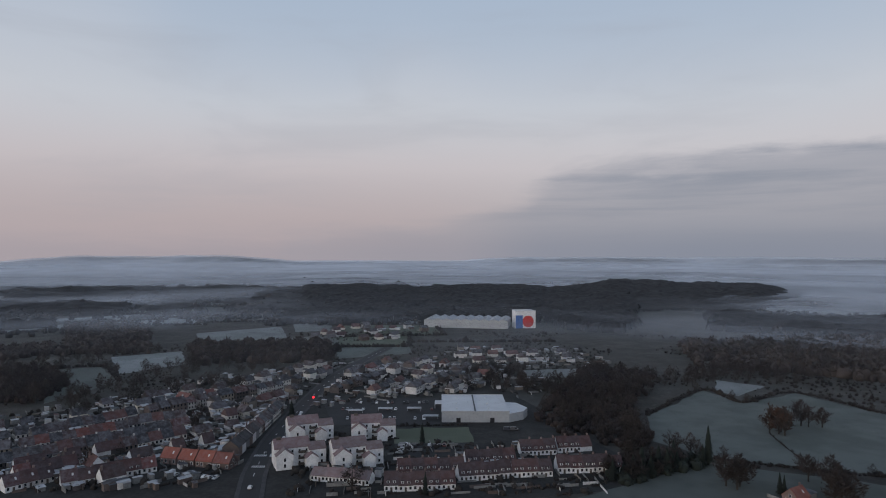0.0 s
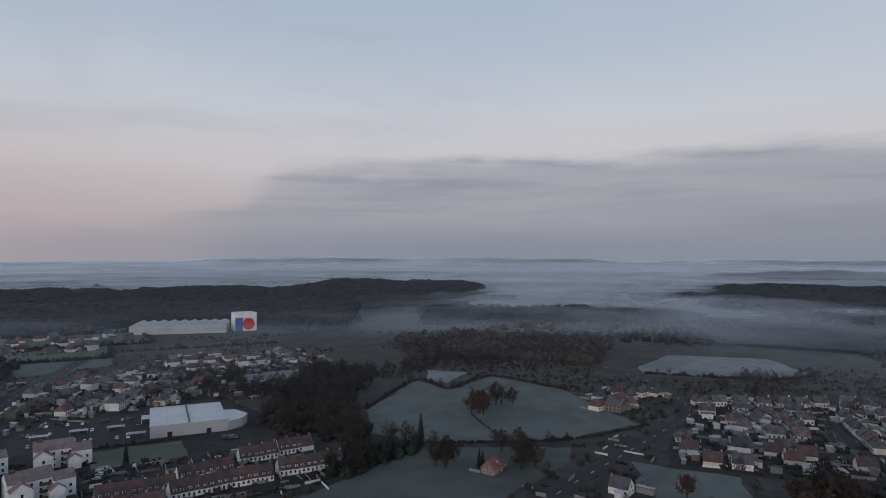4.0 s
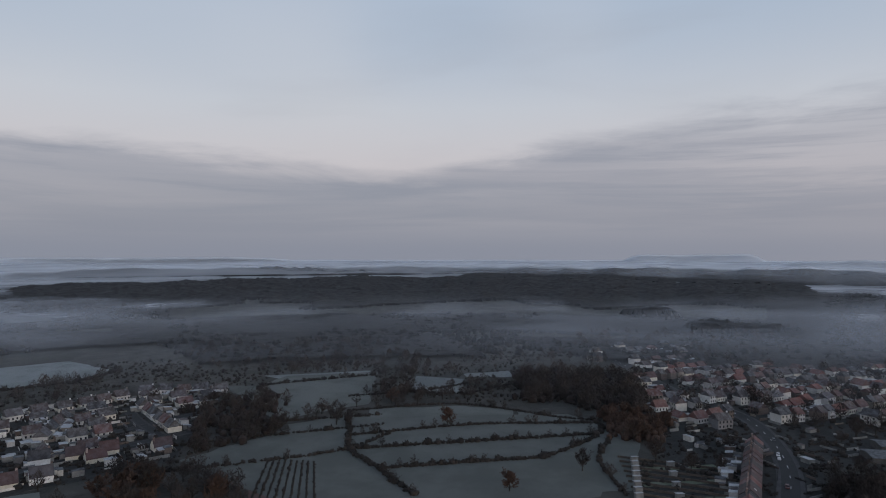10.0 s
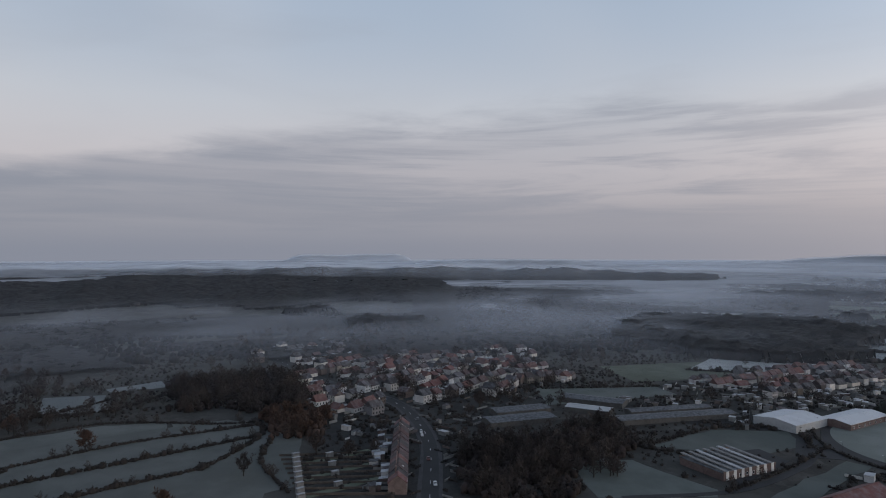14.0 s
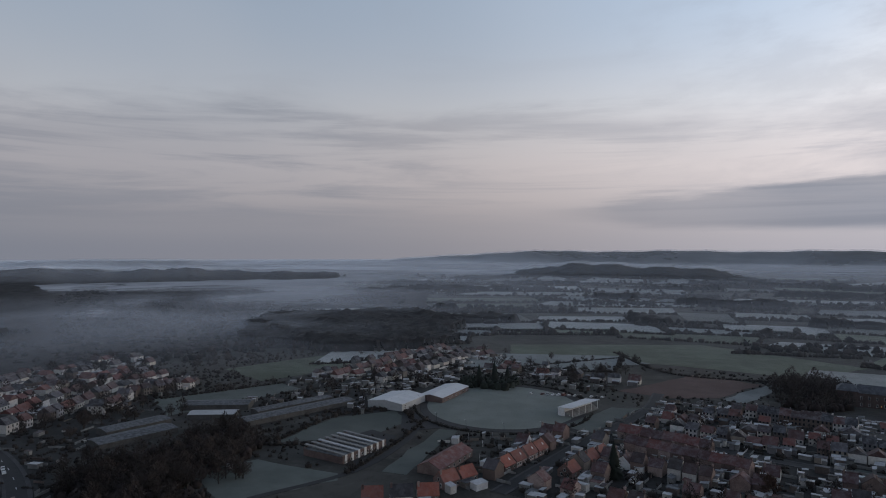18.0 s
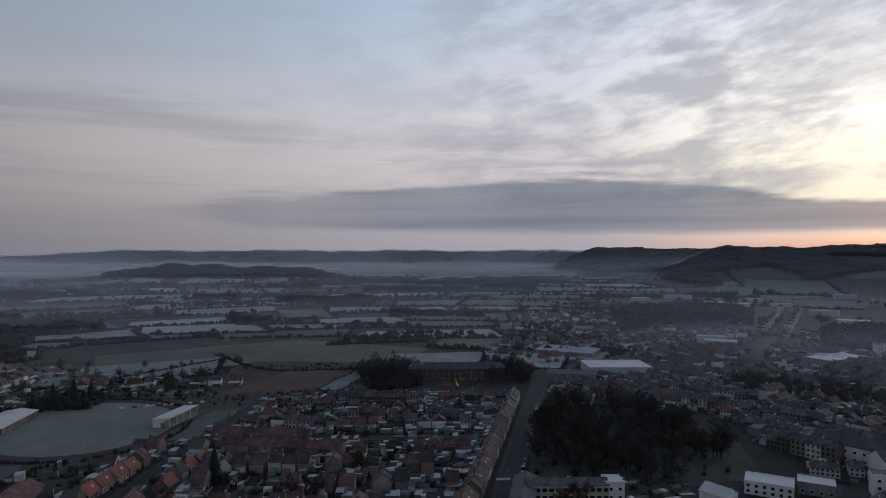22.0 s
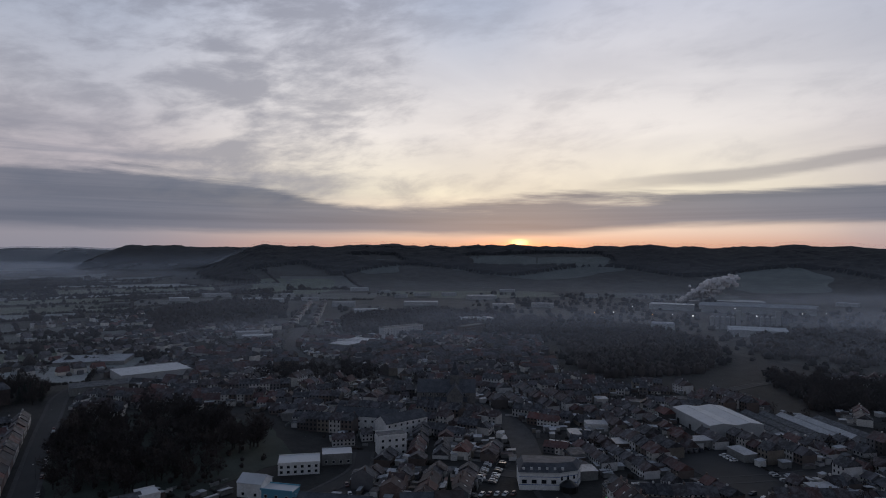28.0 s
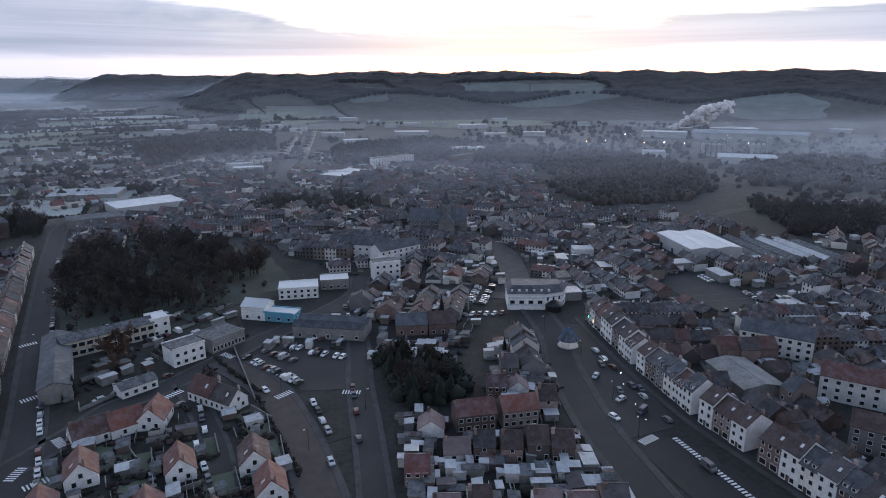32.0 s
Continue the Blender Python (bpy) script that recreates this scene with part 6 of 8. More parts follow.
road(10, (-81, -242), (-86, -210), (-82, -181), (-75, -153), (-64, -118), walk_w=2.2, mat=BRICKWAY, label="curved reddish paved avenue with green verges")
road(7, (-74, -115), (-98, -158), (-113, -186), (-135, -223), (-150, -262), walk_w=1.8)
road(6, (-63, -232), (-59, -196), (-54, -170), (-44, -140), walk_w=1.5)
road(10, (-232, -215), (-205, -172), (-185, -150), (-159, -115), (-145, -90), (-125, -52), walk_w=2.5)
road(7, (-233, -178), (-205, -130), (-187, -94), (-180, -72), (-170, -40), walk_w=2.0)
road(7, (-232, -215), (-215, -238), (-190, -262), (-165, -275), walk_w=1.5)
road(12, (-232, -215), (-300, -320), (-305, -500), (-310, -657), (-420, -850), (-630, -1208), walk_w=2, mat=PAVING, label="long straight avenue that climbs towards the hill")
road(7, (-260, -180), (-330, -140), (-420, -110), (-520, -60), walk_w=1.5)
road(7, (-360, -330), (-430, -270), (-560, -250), walk_w=1.5)
field(ASPHALT, (-88, -235), (-116, -247), (-133, -219), (-112, -185), (-95, -196), label="asphalt car park with rows of cars")
field(ASPHALT, (-208, -190), (-226, -172), (-190, -110), (-176, -96), (-156, -102), (-185, -151), label="broad asphalt market square")
field(BLACKTOP, (-157, -98), (-172, -92), (-165, -64), (-156, -38), (-138, -46), (-146, -71), label="freshly laid black asphalt lane on the square")
field(YARD, (-90, -196), (-110, -180), (-96, -158), (-84, -160), label="narrow dark verge beside the avenue")
field(ASPHALT, (-70, 410), (-2, 410), (3, 485), (-92, 485), label="asphalt car park of a supermarket")
field(ASPHALT, (-24, 345), (18, 350), (18, 372), (-28, 370), label="small asphalt car park behind the row houses")
field(ASPHALT, (-208, -222), (-240, -240), (-236, -262), (-200, -240), label="small town car park")
for g in ((-95, 330, 0), (-99, 348, 0), (-21, -310, 8), (-15, -253, 8), (-18, -214, 100), (-5, -203, 50), (-9, -194, 8), (-57, -224, 19), (-85, -244, 106), (-88, -198, 10), (-108, -184, 139), (-163, -97, 175)):
    zebra(*g)


def dashes():
    g = Geo()
    a, b = Vector((-170, -92)), Vector((-150, -38))
    t = (b - a).normalized()
    s = Vector((-t.y, t.x))
    for i in range(44):
        p = a.lerp(b, i / 44)
        q, w = t * 0.33, s * 0.9
        g.slab(*[(v.x, v.y, 0.36) for v in (p - q - w, p + q - w, p + q + w, p - q + w)], 0.1)
    tagged(part("lane_marking", g, MARK), "row of short white stripes on black asphalt", "road marking", kind="structure")


dashes()

# ---------------------------------------------------------------- landmark buildings, north


def apartment(x, y, ang):
    ob = hall(x, y, ang, 18, 12, 9.6, 3.4, WHITE, PINKTILE, "white apartment block with faded pink roofs and stepped volumes", "apartment block", "apartment_block", 5, 3, win=(1.0, 1.35))
    for px, py, w, d, h, rise in ((-4.5, -8.0, 8.5, 6, 7.2, 3.2), (5.5, 7.5, 7.0, 6, 7.0, 3.0)):
        g = Geo()
        gable_walls(g, d, w, h, rise)
        wing = part("wing", g, WHITE, ob, at=pose(px, py, 0, 0, 0, 90))
        g = Geo()
        gable_roof(g, d, w, h, rise)
        part("roof", g, PINKTILE, wing)
        for r in range(2):
            pane(wing, (1.0, 1.8), -d / 2, 0, 1.2 + r * 3, -90)
    for px, py, w, d, h, rise, turn in ((12.5, -3.5, 9, 10, 8.2, 2.6, 0), (9.0, -9.5, 6, 6, 5.2, 2.2, 90)):
        g = Geo()
        gable_walls(g, w, d, h, rise)
        wing = part("wing", g, WHITE, ob, at=pose(px, py, 0, 0, 0, turn))
        g = Geo()
        gable_roof(g, w, d, h, rise)
        part("roof", g, PINKTILE, wing)
        for r in range(2):
            for u in (-w / 4, w / 4):
                pane(wing, (1.0, 1.35), u, -d / 2, 1.2 + r * 3)
            pane(wing, (1.0, 1.35), w / 2, 0, 1.2 + r * 3, 90)
    for r in range(3):
        g = Geo()
        g.box(3.0, -7.4, 0.4 + r * 3.1, 7.0, -6.0, 1.4 + r * 3.1)
        part("balcony", g, TIMBER, ob)
    g = Geo()
    g.box(-7.5, -1.0, 11.6, -5.2, 1.0, 14.0)
    part("stair_head", g, TIMBER, ob)
    return ob


apartment(-80, 337, 22)
apartment(-84, 383, 22)
apartment(-50, 338, 20)
apartment(-46, 386, 8)

store = hall(21, 442, 0, 44, 50, 6.6, 0, CLAD, WHITETIN, "large supermarket with a white metal roof and grey cladding", "supermarket", "supermarket", doors=2)
for x in (-12, 9):
    for y in (-16, -2, 14):
        g = Geo()
        g.box(x - 0.6, y - 0.6, 6.9, x + 0.6, y + 0.6, 7.5)
        part("roof_vent", g, FRAMEW, store)
g = Geo()
g.box(-0.5, -25, 6.9, 0.5, 25, 7.2)
part("roof_ridge", g, LEAD, store)
g = Geo()
g.prism([(22, -25), (32, -18), (36, -8), (30, 6), (22, 8)], -0.3, 5.6, 0, 1)
part("side_wing", g, [CLAD, WHITETIN], store)
g = Geo()
g.box(-27, 12, 3.2, -22.2, 22, 3.6)
g.box(-27, 12, -0.3, -26.7, 12.3, 3.2)
g.box(-27, 21.7, -0.3, -26.7, 22, 3.2)
part("canopy", g, WHITETIN, store)
for x, y in ((-60, 440), (-40, 445), (-20, 446), (-8, 425)):
    g = Geo()
    g.box(-5, -2.2, 2.4, 5, 2.2, 2.7)
    for a in (-4.6, 4.6):
        g.box(a - 0.1, -0.1, -0.3, a + 0.1, 0.1, 2.4)
    tagged(part("trolley_shelter", g, [TIN], at=spot(x, y)), "open shelter with a pale flat roof on the car park", "shelter")

hall(38, 972, 80.2, 62, 124, 11, 2.8, CLAD, TIN, "long pale factory hall with a ribbed white roof", "factory", "factory", bays=9)
tower = hall(119, 952, 8, 30, 22, 25, 0, WHITE, WHITETIN, "tall white factory block with a blue panel and red disc", "factory", "factory_tower")
g = Geo()
g.box(-15, -11.6, 0, -4.5, -11.1, 19)
part("blue_panel", g, BLUEP, tower)
g = Geo()
g.tube((3.6, -11.0, 10.0), (3.6, -11.55, 10.0), 8.4, 8.4, 36, 0, True)
part("red_disc", g, REDP, tower)

for r in ((-27, 295, 4, 298), (-22, 314, 8, 318), (8, 308, 31, 313), (12, 328, 36, 333), (34, 314, 54, 316), (57, 320, 88, 322), (42, 348, 60, 350), (63, 353, 82, 357)):
    row(*r, ["row_dormer"], 1, True, 0, 4.6, "brown-roofed row houses")
row(-148, 335, -110, 325, ["cottage_clay"], 1, True, 0.8, 4.4, "orange-roofed houses on the corner")
row(-64, 310, -36, 303, ["low_row"], 1, True, 0, 4.0, "low white row")
for r in ((-233, 354, -193, 393), (-240, 376, -202, 427), (-226, 326, -169, 387), (-204, 306, -186, 326), (-178, 299, -146, 322), (-200, 293, -188, 308), (-196, 400, -169, 420), (-186, 345, -150, 382), (-250, 345, -236, 352), (-212, 318, -200, 330)):
    row(*r, ["row_red", "row_plain", "row_dormer", "row_plain", "row_plain"], 1, True, 0, 4.4, "low rows on the estate")
row(-110, 442, -110, 344, ["terrace", "terrace_white"], -1, True, 0, 4.4, "houses along the street")
row(-128, 515, -197, 424, ["terrace", "villa"], -1, False, 2, 4.4, "houses along the street")

# east
house("cottage_clay", 155, 284, 30, True, 0.95, None, "farmhouse by the road")
shed(163, 289, 30, 7, 4, 2.6, LEAD)
house("cottage_brown", 196, 236, 118, True, 0.95, None, "houses by the country road")
shed(206, 231, 118, 8, 3.4, 2.6, TIN)
shed(212, 240, 28, 9, 3.2, 2.4, LEAD)
row(282, 362, 352, 388, ["cottage", "cottage_brown"], 1, False, 6, 5, "hamlet by the road")
for r in ((259, 248, 277, 230), (292, 260, 317, 231), (332, 269, 355, 250), (366, 291, 390, 275), (355, 348, 436, 306), (329, 291, 379, 315), (415, 284, 357, 222), (452, 307, 472, 249)):
    row(*r, ["cottage_brown", "bungalow"], 1 if r[1] > r[3] else -1, math.hypot(r[0], r[1]) < 400, 4.5, 4.4, "pale houses of the estate")
row(278, -89, 378, -122, ["terrace", "red_terrace", "terrace_white"], 1, True, 0, 5.4, "village street row")
for r in ((431, -99, 454, -129), (559, -78, 598, -137), (491, -121, 532, -175), (452, -181, 507, -250), (569, -162, 610, -228), (476, -256, 475, -295)):
    row(*r, ["cottage", "terrace_white", "cottage_brown"], 1, False, 3, 4.4, "village houses", far=True)
row(404, -390, 425, -580, ["cottage", "terrace_white", "red_terrace"], 1, False, 1, 4.4, "village row with red roofs", far=True)
row(360, -400, 372, -560, ["cottage_brown", "terrace_white"], 1, False, 5, 4.4, "village row with red roofs", far=True)

for x, y, a, w, d, h, rf in ((372, -194, 88, 46, 16, 4, LEAD), (392, -205, 88, 40, 14, 4.5, LEAD), (398, -268, 40, 46, 16, 5, LEAD), (376, -250, 40, 30, 12, 5, CLAD), (340, -292, 82, 84, 13, 4.5, LEAD), (356, -300, 82, 60, 10, 4.5, LEAD)):
    hall(x, y, a, w, d, h * 0.72, 0.9, DARKWALL, rf, "long low workshop with a frosted ribbed roof", "workshop", "workshop", doors=3)


def market():
    ob = hall(255, -252, 94, 36, 28, 3.6, 0, OLDWALL, LEAD, "brick canteen building with white-ribbed sloping roofs", "school building", "school_building", 8, 1)
    for i in range(7):
        x = -15.6 + i * 5.2
        g = Geo()
        g.slab((x - 1.0, -15, 5.6), (x + 1.0, -15, 5.6), (x + 1.0, 14, 4.4), (x - 1.0, 14, 4.4), 0.5)
        part("roof_rib", g, CLAD if i % 3 == 1 else CONCRETE, ob)
        g = Geo()
        g.box(x - 0.9, 13.6, 0, x + 0.9, 14.3, 4.4)
        part("pillar", g, FRAMEW, ob)


market()
hall(303, -352, 100, 34, 28, 4.8, 1.8, CLAD, WHITETIN, "sports hall with a pale blue-white pitched roof", "sports hall", "sports_hall", doors=1)
hall(292, -395, 100, 46, 20, 3.8, 1.5, OLDWALL, WHITETIN, "low brick sports building with a white roof", "sports hall", "sports_hall", 7, 1, doors=2)


def sports_ground(cx, cy, ang, a, b):
    """Oval pitch with a dark track round it."""
    for name, k, mat, z, label in (("running_track", 1.10, ASPHALT, 0.12, "dark oval track round the sports ground"), ("pitch", 1.0, PITCH, 0.2, "frosted oval grass pitch")):
        g = Geo()
        g.prism([(math.cos(t) * a * k, math.sin(t) * (b * k)) for t in [6.2832 * i / 72 for i in range(72)]], -0.3, z)
        tagged(part(name, g, mat, at=spot(cx, cy, ang)), label, "sports ground", kind="structure")
    for i in range(16):
        t = 6.2832 * i / 16
        c, s = math.cos(radians(ang)), math.sin(radians(ang))
        x, y = math.cos(t) * a * 1.14, math.sin(t) * b * 1.14
        lamp(cx + c * x - s * y, cy + s * x + c * y, 6)
    reserve(*[(cx + math.cos(t) * a * 1.3, cy + math.sin(t) * a * 1.3) for t in [0.7854 * i for i in range(8)]])


sports_ground(240, -396, -58, 64, 54)


def grandstand(x, y, ang):
    g = Geo()
    for i in range(6):
        g.box(-17, -3 + i * 1.0, -0.3, 17, -2 + i * 1.0, 0.6 + i * 0.5)
    ob = tagged(part("grandstand", g, CONCRETE, at=spot(x, y, ang)), "white grandstand beside the sports ground", "grandstand")
    g = Geo()
    g.box(-17.5, 3, -0.3, 17.5, 8, 5.4)
    part("back_building", g, WHITE, ob)
    g = Geo()
    g.slab((-18, -3, 6.6), (18, -3, 6.6), (18, 8.4, 5.6), (-18, 8.4, 5.6), 0.25)
    part("roof", g, WHITETIN, ob)
    for i in range(5):
        g = Geo()
        g.box(-16 + i * 8 - 0.15, -2.6, 0, -16 + i * 8 + 0.15, -2.3, 6.4)
        part("post", g, FRAMEW, ob)
    for i in range(7):
        pane(ob, (2.2, 1.7), -15 + i * 5, 8, 2.0, 180)


grandstand(184, -410, -97)
for t0, t1 in ((0.2, 1.5), (1.7, 3.0), (3.2, 4.4), (4.8, 6.0)):
    pts = []
    for k in range(5):
        t = t0 + (t1 - t0) * k / 4
        u, v, w = math.cos(t) * 75, math.sin(t) * 64, radians(-58)
        pts.append((240 + math.cos(w) * u - math.sin(w) * v, -396 + math.sin(w) * u + math.cos(w) * v))
    hedge(*pts, size=1.3, gap=1.6)
hedge((228, -226), (245, -290), (262, -335), size=1.5)
hedge((330, -240), (300, -232), (262, -268), size=1.8)
field(ASPHALT, (232, -236), (250, -290), (272, -292), (276, -240), label="dark yard round the canteen building")
field(FROST, (216, -239), (239, -318), (228, -322), (216, -282), (203, -243), label="frosted lawn beside the lane")
field(FROST, (181, -370), (173, -436), (155, -446), (158, -368), label="frosted lawn behind the houses")
hall(197, -268, 98, 36, 13, 3.4, 3.0, OLDWALL, REDTILE, "long low barn with a dull red-brown roof", "barn", "barn", 6, 1)
row(200, -208, 178, -228, ["cottage_clay", "cottage_brown"], -1, True, 2.0, 4.4, "red-roofed houses by the lane")
row(184, -240, 178, -262, ["cottage_clay"], -1, True, 2.0, 4.4, "red-roofed houses by the lane")
field(ASPHALT, (255, -300), (280, -330), (268, -345), (240, -320), label="dark hard court beside the sports hall")
row(164, -274, 162, -326, ["cottage_clay", "red_terrace"], 1, True, 1.5, 4.4, "orange-roofed street houses")
row(140, -330, 142, -290, ["cottage_clay", "terrace_white"], 1, True, 2, 4.4, "orange-roofed street houses")
row(88, -362, 141, -364, ["red_terrace"], -1, True, 0, 4.4, "long red-roofed terrace")
row(64, -338, 128, -345, ["red_terrace", "red_terrace", "terrace_white"], -1, True, 0, 4.4, "long terrace")
row(26, -458, 82, -460, ["terrace_white", "villa"], -1, False, 0, 4.4, "white terrace")
row(-4, -205, -15, -275, ["terrace", "terrace_white", "tall_brick"], 1, True, 0, 11.5, "street row")
row(-16, -282, -52, -480, ["terrace", "terrace_white", "red_terrace"], 1, True, 0, 11.0, "street row")

# ---------------------------------------------------------------- landmark buildings, old town
manor = hall(3, -552, 4, 56, 14, 10, 4.5, DARKBRICK, SLATE, "long dark manor-like school with a slate roof", "school", "school", 12, 2, win=(1.0, 1.8))
for x in (-34, 34):
    g = Geo()
    g.box(x - 6.5, -9, -0.3, x + 6.5, 9, 11)
    w = part("pavilion", g, DARKBRICK, manor)
    g = Geo()
    g.slab((x - 7, -9.5, 11.1), (x + 7, -9.5, 11.1), (x + 3, -2, 15), (x - 3, -2, 15), 0.2)
    g.slab((x + 7, 9.5, 11.1), (x - 7, 9.5, 11.1), (x - 3, 2, 15), (x + 3, 2, 15), 0.2)
    g.slab((x - 7, 9.5, 11.1), (x - 7, -9.5, 11.1), (x - 3, -2, 15), (x - 3, 2, 15), 0.2)
    g.slab((x + 7, -9.5, 11.1), (x + 7, 9.5, 11.1), (x + 3, 2, 15), (x + 3, -2, 15), 0.2)
    part("roof", g, SLATE, w)
for x, y in ((16, -532), (4, -531), (-2, -531), (-12, -530), (3, -522), (3, -514), (2, -508)):
    light_dot(x, y, 4.2, WARM_LAMP, 0.2, "orange street lamp still lit at dawn")
hall(-146, -590, 2, 56, 40, 7, 0, CLAD, WHITETIN, "large shop hall with a flat white roof", "supermarket", "supermarket", doors=2)
hall(-98, -556, -6, 40, 22, 6, 1.5, CONCRETE, LEAD, "low hall with a dark frosted roof", "workshop", "workshop")
hall(-120, -700, -25, 62, 40, 4, 0.8, CONCRETE, TIN, "row of greenhouses with pale roofs", "greenhouse", "greenhouse", bays=6)

hall(-48.5, -288, -178, 36, 10, 7.2, 1.6, CREAM, LEAD, "two-storey cream school with long bands of windows", "school", "school", 12, 2, win=(2.2, 1.7))
hall(-70, -288.5, -178, 8, 9, 8.0, 0, WHITE, WHITETIN, "white stair block at the end of the school", "school", "school_block", 2, 2)
for k in range(3):
    u = k * 19.2
    hall(-23.5 - u * 0.165, -253 - u * 0.985, 80.5, 18.8, 10.5, 5.4 + 0.5 * (k == 0), 2.0, CONCRETE, SLATE, "school wing with a grey pitched roof beside the street", "school", "school_wing", 5, 1)
hall(-70, -252, -172, 13, 10, 7.2, 0, WHITE, LEAD, "white angular community building with flat roofs", "community building", "community_building", 4, 2)
hall(-87, -258, -165, 16, 13, 5.6, 0, CONCRETE, LEAD, "grey community hall with tall narrow windows", "community building", "community_building", 9, 1, win=(1.0, 1.8))
hall(-47, -236, 190, 13, 7, 3.6, 1.4, WHITE, LEAD, "low white caretaker house on the school street", "house", "house", 4, 1)
for k, x, y, a, s in (("cottage", -26, -210, 2, 1.0), ("cottage", -37, -209.5, 2, 1.0), ("cottage", -46, -208, 58, 1.05), ("cottage", -43.5, -174, 76, 1.0), ("cottage", -20, -189, 80, 1.05),
                      ("cottage_brown", -66, -213, 110, 1.1), ("cottage_brown", -69.5, -203, 110, 1.0), ("cottage", -62, -164, 70, 1.05), ("cottage", -60, -148, 70, 1.0),
                      ("cottage", -30, -158, 76, 1.0), ("cottage", -8, -176, 80, 1.0), ("cottage_brown", -42, -142, 70, 1.0), ("cottage", -25, -135, 76, 1.0)):
    house(k, x, y, a, True, s, None, "gabled houses by the small street")
for x, y, a, w, e in ((-28, -196, 92, 16, 13), (-34, -186, 76, 12, 9), (-52, -182, 76, 12, 10), (-50, -160, 76, 12, 10), (-70, -182, 70, 13, 9), (-68, -168, 70, 12, 9), (-30, -172, 76, 12, 10), (-14, -192, 80, 8, 10), (-72, -190, 100, 12, 8)):
    plot(x, y, a, w, e, GREEN, "small back garden lawn with frost and hedges")
    c_, s_ = math.cos(radians(a)), math.sin(radians(a))
    q = [(x + c_ * u - s_ * v, y + s_ * u + c_ * v) for u, v in ((-w / 2, -e / 2), (w / 2, -e / 2), (w / 2, e / 2), (-w / 2, e / 2))]
    hedge(q[0], q[1], size=0.8, gap=0.9)
    hedge(q[1], q[2], size=0.8, gap=0.9)
    garden_wall(*q[2], *q[3], 1.5)
    shed(x + 3 * c_, y + 3 * s_, a, 3.6, 2.6, 2.2, LEAD)
for r in ((-80, -246, -82, -206), (-80, -204, -70, -150)):
    hedge((r[0], r[1]), (r[2], r[3]), size=1.1, gap=1.1)
hall(-131, -237, 132, 32, 14, 5.2, 2.0, CONCRETE, SLATE, "old barn-like hall with grey stepped roofs", "hall", "hall", 5, 1, bays=2)
hall(-121.5, -268, 128, 15, 8, 4.2, 0, CYANP, WHITETIN, "small building with cyan walls and a white roof", "building", "painted_building", 3, 1)
hall(-114, -279, 128, 12, 10, 6.5, 2.5, WHITE, WHITETIN, "white gabled workshop next to the car park", "workshop", "workshop", 2, 1)
hall(-144, -295, 152, 20, 13, 5.6, 0, WHITE, WHITETIN, "white flat-roofed school building", "school", "school_building", 6, 2)
hall(-166, -296, 152, 15, 12, 5.0, 0, CONCRETE, WHITETIN, "low flat-roofed annex with a frosted roof", "school", "school_annex", 4, 1)
hall(-196, -290, 160, 15, 10, 10.5, 0, WHITE, LEAD, "white four-storey block with roof terraces", "apartment block", "apartment_block", 4, 3)
hall(-212, -339, 129, 40, 10, 8.6, 4.0, WHITE, SLATE, "long white convent-like building with slate roof", "building", "long_building", 9, 2)
hall(-222, -317, 180, 30, 12, 9.2, 3.6, WHITE, SLATE, "white town building with a dark mansard roof", "building", "town_building", 7, 3)
hall(-160, -217, 146, 14, 11, 5.0, 3.4, OLDWALL, SLATE, "grey-roofed old brick warehouse beside gardens", "warehouse", "warehouse", 3, 1)
hall(-171, -209, 146, 12, 11, 5.4, 3.6, OLDWALL, TILE, "brown-roofed old brick warehouse beside gardens", "warehouse", "warehouse", 3, 1)
hall(-127, -139, 152, 13, 9, 6.2, 3.2, OLDWALL, ORANGE, "dark brick house with a red roof", "house", "house", 5, 2)
hall(-140, -132, 152, 12, 9, 6.2, 3.2, OLDWALL, ORANGE, "dark brick house with a red roof", "house", "house", 5, 2)
hall(-262, -102, 108, 27, 10, 9.0, 3.8, WHITE, SLATE, "long white three-storey town building", "building", "town_building", 8, 3)
hall(-243, -60, 108, 34, 10, 9.0, 3.6, RENDER, ORANGE, "long rendered building with a reddish roof", "building", "town_building", 9, 3)
hall(-222, -96, 60, 24, 16, 5.0, 1.5, CONCRETE, CONCRETE, "shop hall with a pale pinkish flat roof", "hall", "hall")
hall(-212, -46, 105, 22, 9, 8.4, 3.4, RENDER, TILE, "three-storey rendered town building", "building", "town_building", 6, 3)


